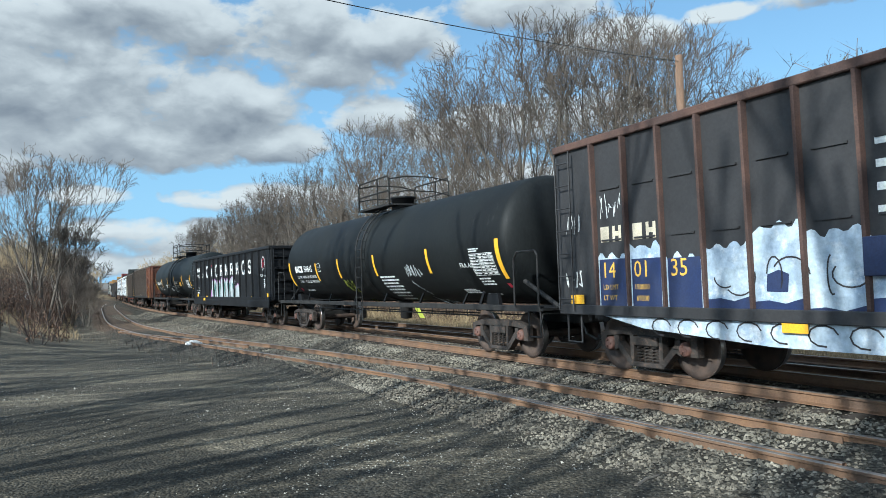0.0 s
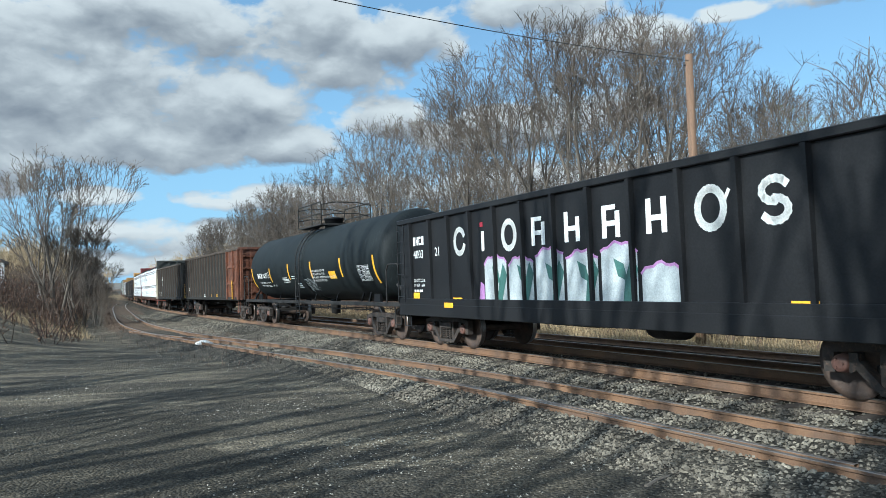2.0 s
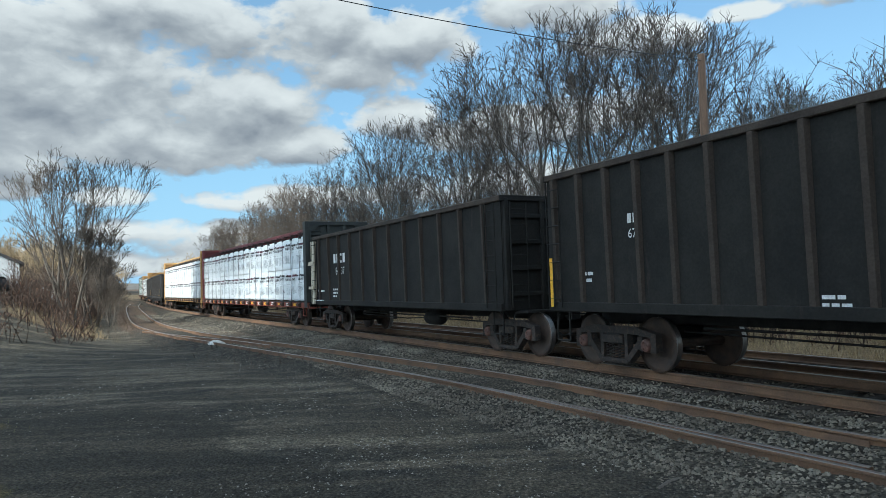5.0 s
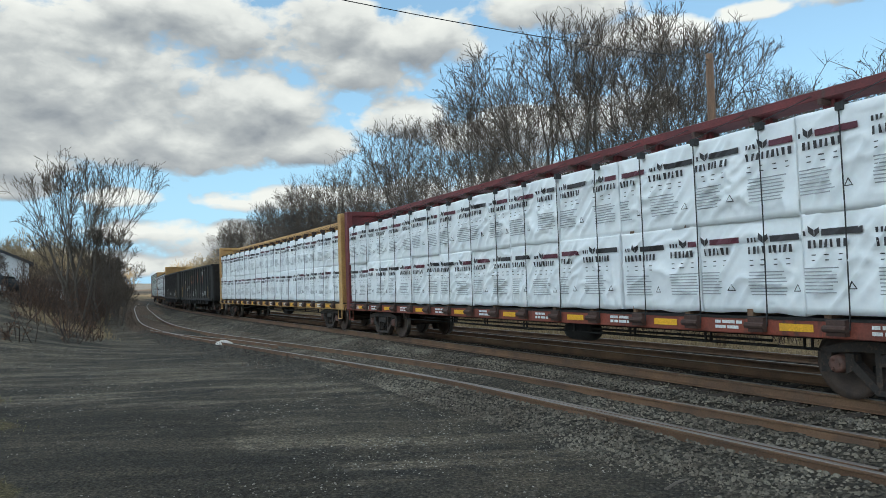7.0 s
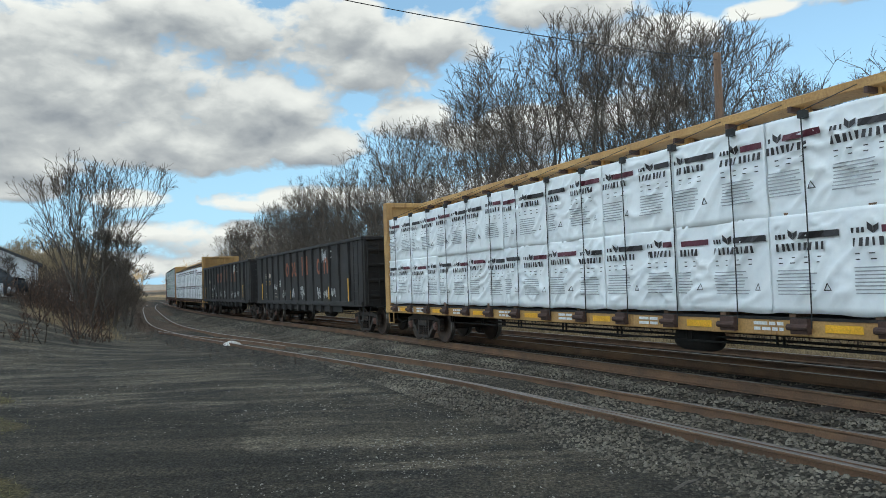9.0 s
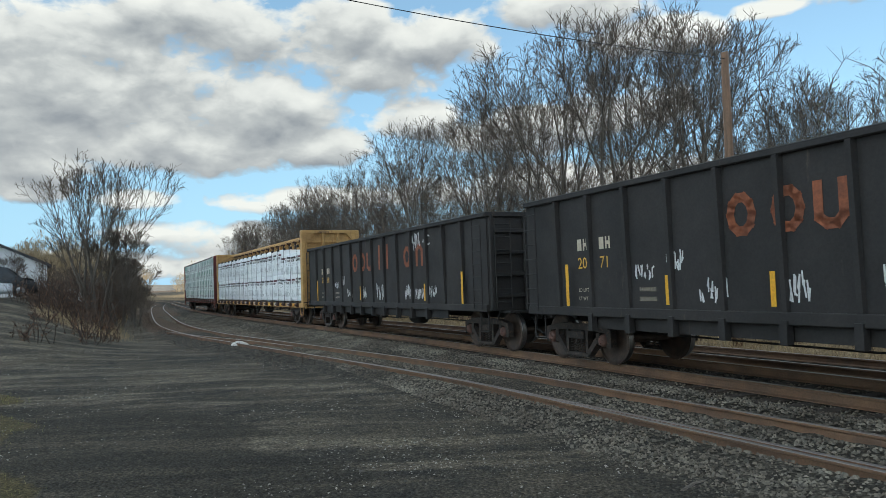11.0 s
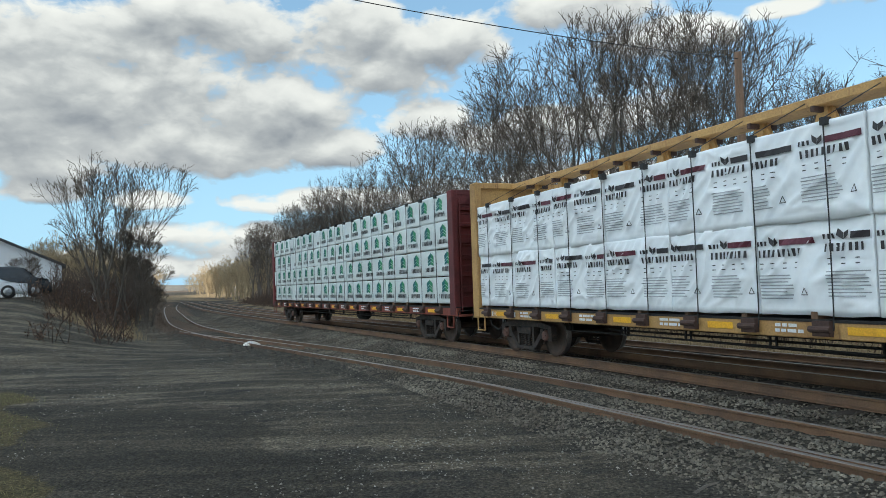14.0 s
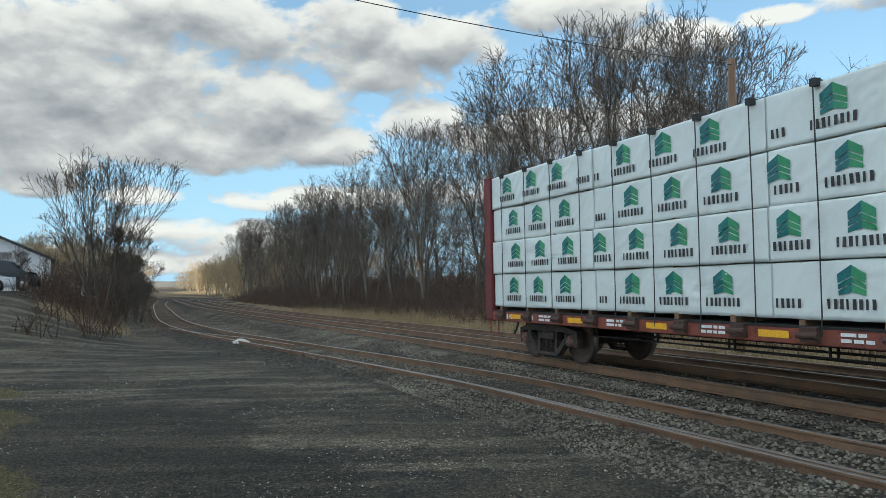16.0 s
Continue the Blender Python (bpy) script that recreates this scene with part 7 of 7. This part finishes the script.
# ---- pole, cable, rock ----
def utility_pole(x, y, top, label):
    root = tagged(new("utility_pole"), label, "utility pole")
    z = height(x, y)
    root.matrix_basis = pose(x, y, z)
    bm = bmesh.new()
    rod(bm, (0, 0, -0.4), (0.05, 0, top - z), 0.17, 12, 0.12)
    part("shaft", bm, M["pole"], root, "sawn-off weathered wooden shaft", True)
    bm = rod(bmesh.new(), (-0.15, -0.02, top - z - 0.35), (0.16, -0.02, top - z - 0.35), 0.02, 6)
    part("bolt", bm, M["gear"], root)


utility_pole(9.55, 23.1, 8.72, "weathered brown wooden utility pole without crossarm")
utility_pole(-22.0, 9.9, 12.3, "weathered wooden utility pole beside the lot")


def cable():
    bm = bmesh.new()
    pts = []
    for k in range(41):
        u = 31.55 * k / 40
        pts.append((9.55 - u, 23.0 - 0.415 * u, 8.5 - 0.015 * u + 0.0041 * u * u))
    pipe(bm, pts, 0.013, 5)
    tagged(mesh_ob("cable", bm, M["wire"]), "thin black overhead cable sagging from the pole", "cable")


cable()


def rock(x, y, z, r, name, label, mt, seed):
    bm = bmesh.new()
    bmesh.ops.create_icosphere(bm, subdivisions=3, radius=1.0)
    for v in bm.verts:
        n = 1 + 0.30 * noise.noise(v.co * 1.3 + Vector((seed, 0, 0))) + 0.1 * noise.noise(v.co * 4)
        v.co = Vector((v.co.x * r * 1.35, v.co.y * r * 0.8, max(v.co.z, -0.6) * r * 0.8)) * n
    ob = mesh_ob(name, bm, mt)
    ob.matrix_basis = pose(x, y, z, 0, 12, 25)
    return tagged(ob, label, "rock")


rock(-6.95, 26.9, -0.30, 0.22, "white_rock", "pale whitish rock lying beside the siding rail", M["rock"], 2)


def driftwood():
    bm = bmesh.new()
    pipe(bm, [(-0.28, 0, 0.02), (0, 0.03, 0.03), (0.26, -0.02, 0.025)], 0.022, 6)
    for v in bm.verts:
        v.co.z *= 0.7
    ob = mesh_ob("stick", bm, M["bark"])
    ob.matrix_basis = pose(2.55, 7.35, height(2.55, 7.35) + 0.0, 0, 0, 42)
    tagged(ob, "weathered stick lying on the gravel", "stick")


driftwood()


# ---- house, fence and parked cars on the rise ----
def house():
    root = tagged(new("house"), "white gabled house with dark roof edge on the rise", "house")
    x0, y0 = -37.2, 60.6
    z = 1.9
    root.matrix_basis = pose(x0, y0, z, 0, 0, 30)
    W, D, eave, apex = 5.4, 9.0, 2.45, 5.0
    bm = bmesh.new()
    prism(bm, [(-W, -0.6), (W, -0.6), (W, eave), (0, apex), (-W, eave)], 0, 0.2)
    bm.faces.ensure_lookup_table()
    part("gable_wall", bm, M["siding"], root, "white clapboard gable")
    bm = bmesh.new()
    for k in range(26):
        zz = -0.4 + 0.2 * k
        half = W if zz < eave else W * (apex - zz) / (apex - eave)
        if half > 0.25:
            box(bm, -half + 0.05, half - 0.05, -0.022, -0.004, zz, zz + 0.17)
    tagged(part("clapboard", bm, M["siding"], root, "white clapboards"), kind="stuff")
    for s in (-1, 1):
        bm = box(bmesh.new(), min(s * W, s * (W - 0.2)), max(s * W, s * (W - 0.2)), 0.2, D, -0.6, eave)
        part("side_wall", bm, M["siding"], root)
        bm = bmesh.new()
        e = 0.35
        k = (apex - eave) / W
        pts = [(0, apex + 0.03), (s * (W + e), eave - k * e + 0.03), (s * (W + e), eave - k * e + 0.24), (0, apex + 0.24)]
        prism(bm, pts if s < 0 else pts[::-1], -0.4, D + 0.3)
        bmesh.ops.recalc_face_normals(bm, faces=bm.faces)
        part("roof_slope", bm, M["roof"], root, "dark shingled roof slope")
    bm = box(bmesh.new(), -W, W, D - 0.2, D, -0.6, eave)
    part("rear_wall", bm, M["siding"], root)
    bm = box(bmesh.new(), -0.6, 0.6, -0.045, -0.02, 1.7, 3.0)
    win = part("window", bm, M["glass"], root, "dark upper window")
    bm = bmesh.new()
    for a in ((-0.68, -0.58, 1.62, 3.08), (0.58, 0.68, 1.62, 3.08), (-0.58, 0.58, 2.99, 3.08), (-0.58, 0.58, 1.62, 1.71), (-0.58, 0.58, 2.32, 2.37)):
        box(bm, a[0], a[1], -0.07, -0.046, a[2], a[3])
    part("window_frame", bm, M["fence"], win)


house()


def fence():
    root = tagged(new("picket_fence"), "weathered pale picket fence before the house", "fence")
    a, b = Vector((-31.5, 50.0, 0)), Vector((-25.4, 54.6, 0))
    n = 44
    first = None
    ang = math.degrees(math.atan2(b.y - a.y, b.x - a.x))
    rr = random.Random(2)
    for k in range(n):
        p = a.lerp(b, k / (n - 1))
        m = pose(p.x, p.y, height(p.x, p.y) - 0.05 + rr.uniform(-0.05, 0.03), 0, rr.uniform(-2, 2), ang)
        if first is None:
            bm = bmesh.new()
            prism(bm, [(-0.05, 0), (0.05, 0), (0.05, 1.2), (0, 1.28), (-0.05, 1.2)], -0.012, 0.012)
            first = part("picket", bm, M["fence"], root)
            first.matrix_basis = m
        else:
            share("picket", first, root, m)
    bm = bmesh.new()
    for z in (0.35, 0.95):
        za, zb = height(a.x, a.y) + z, height(b.x, b.y) + z
        rod(bm, (a.x, a.y + 0.04, za), (b.x, b.y + 0.04, zb), 0.03, 4)
    part("rail", bm, M["fence"], root)


fence()


def parked_car(name, label, x, y, turn, paint_m, L, W, H, suv=False):
    """A parked car: body by section along its length, glass, wheels, lamps."""
    root = tagged(new(name), label, "car", "parked cars")
    root.matrix_basis = pose(x, y, height(x, y), 0, 0, turn)
    h2 = L / 2
    belt = H * 0.60
    if suv:
        top = [(-h2, 0.55 * H), (-h2 + 0.15, belt), (-h2 + 0.35, H * 0.97), (0.3, H), (0.95, H * 0.95), (1.55, belt + 0.06), (h2 - 0.15, belt - 0.06), (h2, 0.42 * H)]
    else:
        top = [(-h2, 0.50 * H), (-h2 + 0.1, belt), (-h2 + 0.75, belt + 0.06), (-h2 + 1.45, H * 0.96), (-0.2, H), (0.35, H * 0.98), (1.25, belt + 0.05), (h2 - 0.35, belt - 0.10), (h2, 0.40 * H)]
    bm = bmesh.new()
    xs = [p[0] for p in top]
    rings = []
    for xx in np.linspace(-h2, h2, 40):
        zt = np.interp(xx, xs, [p[1] for p in top])
        wb = W / 2 * (1 - 0.16 * abs(xx / h2) ** 4)
        wt = wb * (1 - 0.26 * max(0, (zt - belt) / (H - belt)))
        sec = [(-wb * 0.94, 0.22), (-wb, 0.40), (-wb, belt * 0.86), (-wb * 0.97, min(belt, zt)), (-wt, max(zt - 0.06, min(belt, zt))), (-wt * 0.8, zt), (wt * 0.8, zt), (wt, max(zt - 0.06, min(belt, zt))), (wb * 0.97, min(belt, zt)), (wb, belt * 0.86), (wb, 0.40), (wb * 0.94, 0.22)]
        rings.append([bm.verts.new((xx, a, b)) for a, b in sec])
    n = len(rings[0])
    for a, b in zip(rings, rings[1:]):
        for k in range(n):
            f = bm.faces.new((a[k], b[k], b[(k + 1) % n], a[(k + 1) % n]))
            f.smooth = True
    bm.faces.new(rings[0])
    bm.faces.new(rings[-1][::-1])
    bmesh.ops.recalc_face_normals(bm, faces=bm.faces)
    part("body", bm, paint_m, root, "", False)
    for s in (-1, 1):
        bm = bmesh.new()
        xa, xb, xc, xd = (-h2 + 0.4, -h2 + 0.55, 0.75, 1.35) if suv else (-h2 + 1.0, -h2 + 1.6, 0.3, 1.0)
        o = [(xa, belt + 0.04), (xd, belt + 0.04), (xc, H * 0.92), (xb, H * 0.92)]
        for y0 in (0,):
            pts = []
            for xx, zz in o:
                t = (zz - belt) / (H - belt)
                pts.append((xx, s * (W / 2 * (1 - 0.26 * t) * (0.97 if t < 0.2 else 1.0) + 0.012), zz))
            vs = [bm.verts.new(p) for p in pts]
            bm.faces.new(vs if s < 0 else vs[::-1])
        part("side_window", bm, M["glass"], root, "dark tinted glass")
        for xx in (-h2 + 0.85, h2 - 0.85):
            bm = bmesh.new()
            r = 0.36 if suv else 0.33
            lathe(bm, [(r * 0.62, -0.11), (r * 0.95, -0.11), (r, -0.07), (r, 0.07), (r * 0.95, 0.11), (r * 0.62, 0.11)], "Y", 20)
            w = part("wheel", bm, M["tyre"], root, "black tyre on an alloy rim")
            w.matrix_basis = pose(xx, s * (W / 2 - 0.10), r)
            bm = bmesh.new()
            lathe(bm, [(0.05, s * 0.118), (r * 0.2, s * 0.122), (r * 0.6, s * 0.115), (r * 0.64, s * 0.09)], "Y", 20)
            for k in range(5):
                a = k * math.tau / 5
                rod(bm, (0, s * 0.12, 0), (r * 0.58 * math.cos(a), s * 0.125, r * 0.58 * math.sin(a)), 0.03, 4)
            part("rim", bm, M["alloy"], w)
        bm = box(bmesh.new(), h2 - 0.32, h2 - 0.05, min(s * W * 0.44, s * W * 0.30), max(s * W * 0.44, s * W * 0.30), belt - 0.24, belt - 0.12, 0.02)
        part("headlight", bm, M["alloy"], root, "clear headlight")
        bm = box(bmesh.new(), -h2 - 0.01, -h2 + 0.12, min(s * W * 0.44, s * W * 0.28), max(s * W * 0.44, s * W * 0.28), belt - 0.2, belt - 0.04, 0.02)
        part("tail_light", bm, M["lampred"], root, "red tail light")
    bm = bmesh.new()
    if suv:
        q = [(0.98, H * 0.945), (1.5, belt + 0.10)]
    else:
        q = [(0.40, H * 0.975), (1.2, belt + 0.075)]
    wt, wb = W / 2 * 0.66, W / 2 * 0.84
    vs = [bm.verts.new(p) for p in ((q[0][0] + 0.02, -wt, q[0][1] + 0.012), (q[1][0] + 0.02, -wb, q[1][1] + 0.012), (q[1][0] + 0.02, wb, q[1][1] + 0.012), (q[0][0] + 0.02, wt, q[0][1] + 0.012))]
    bm.faces.new(vs)
    part("windscreen", bm, M["glass"], root, "dark windscreen")


parked_car("sedan", "white sedan parked on the rise by the house", -23.9, 38.0, 28, M["carwhite"], 4.55, 1.8, 1.42)
parked_car("suv", "dark grey sport utility car parked beside the sedan", -24.6, 41.6, 30, M["carblack"], 4.7, 1.9, 1.75, True)


# ---- what moves ----
def travelled(t):
    return 13.597 * t - 0.03905 * t * t


def car_pose(f, r, t):
    (xa, ya, _), (xb, yb, _) = on_line(f - travelled(t)), on_line(r - travelled(t))
    return pose((xa + xb) / 2, (ya + yb) / 2, 0, 0, 0, math.degrees(math.atan2(ya - yb, xa - xb)))


def motions():
    times = [0.5 * k for k in range(33)]
    for car, f, r in MOVING:
        walk(car, [(t, car_pose(f, r, t)) for t in times])
    for truck, ci, end in TRUCKS:
        car, f, r = MOVING[ci]
        x = (r - f) / 2 * (1 if end == 0 else -1)
        rows = []
        for t in (0, 2, 4, 6, 8, 10, 12, 14, 16):
            yaw = car_pose(f, r, t).to_euler().z
            own = on_line((f if end == 0 else r) - travelled(t))[2] - math.pi / 2
            rows.append((t, pose(x, 0, 0, 0, 0, (math.degrees(own - yaw) + 180) % 360 - 180)))
        walk(truck, rows)
    for w, x in WHEELSETS:
        walk(w, [(k / FPS, pose(x, 0, WR, 0, math.degrees(travelled(k / FPS) / WR) % 360, 0)) for k in range(0, 481)])
    # the cloud that covers the sun
    walk(sun_cloud, [(0.0, pose(*(CLOUD_AT + CLOUD_WAY * 330))), (4.2, pose(*(CLOUD_AT + CLOUD_WAY * 215))), (6.3, pose(*CLOUD_AT)), (16.0, pose(*(CLOUD_AT - CLOUD_WAY * 40)))])


motions()
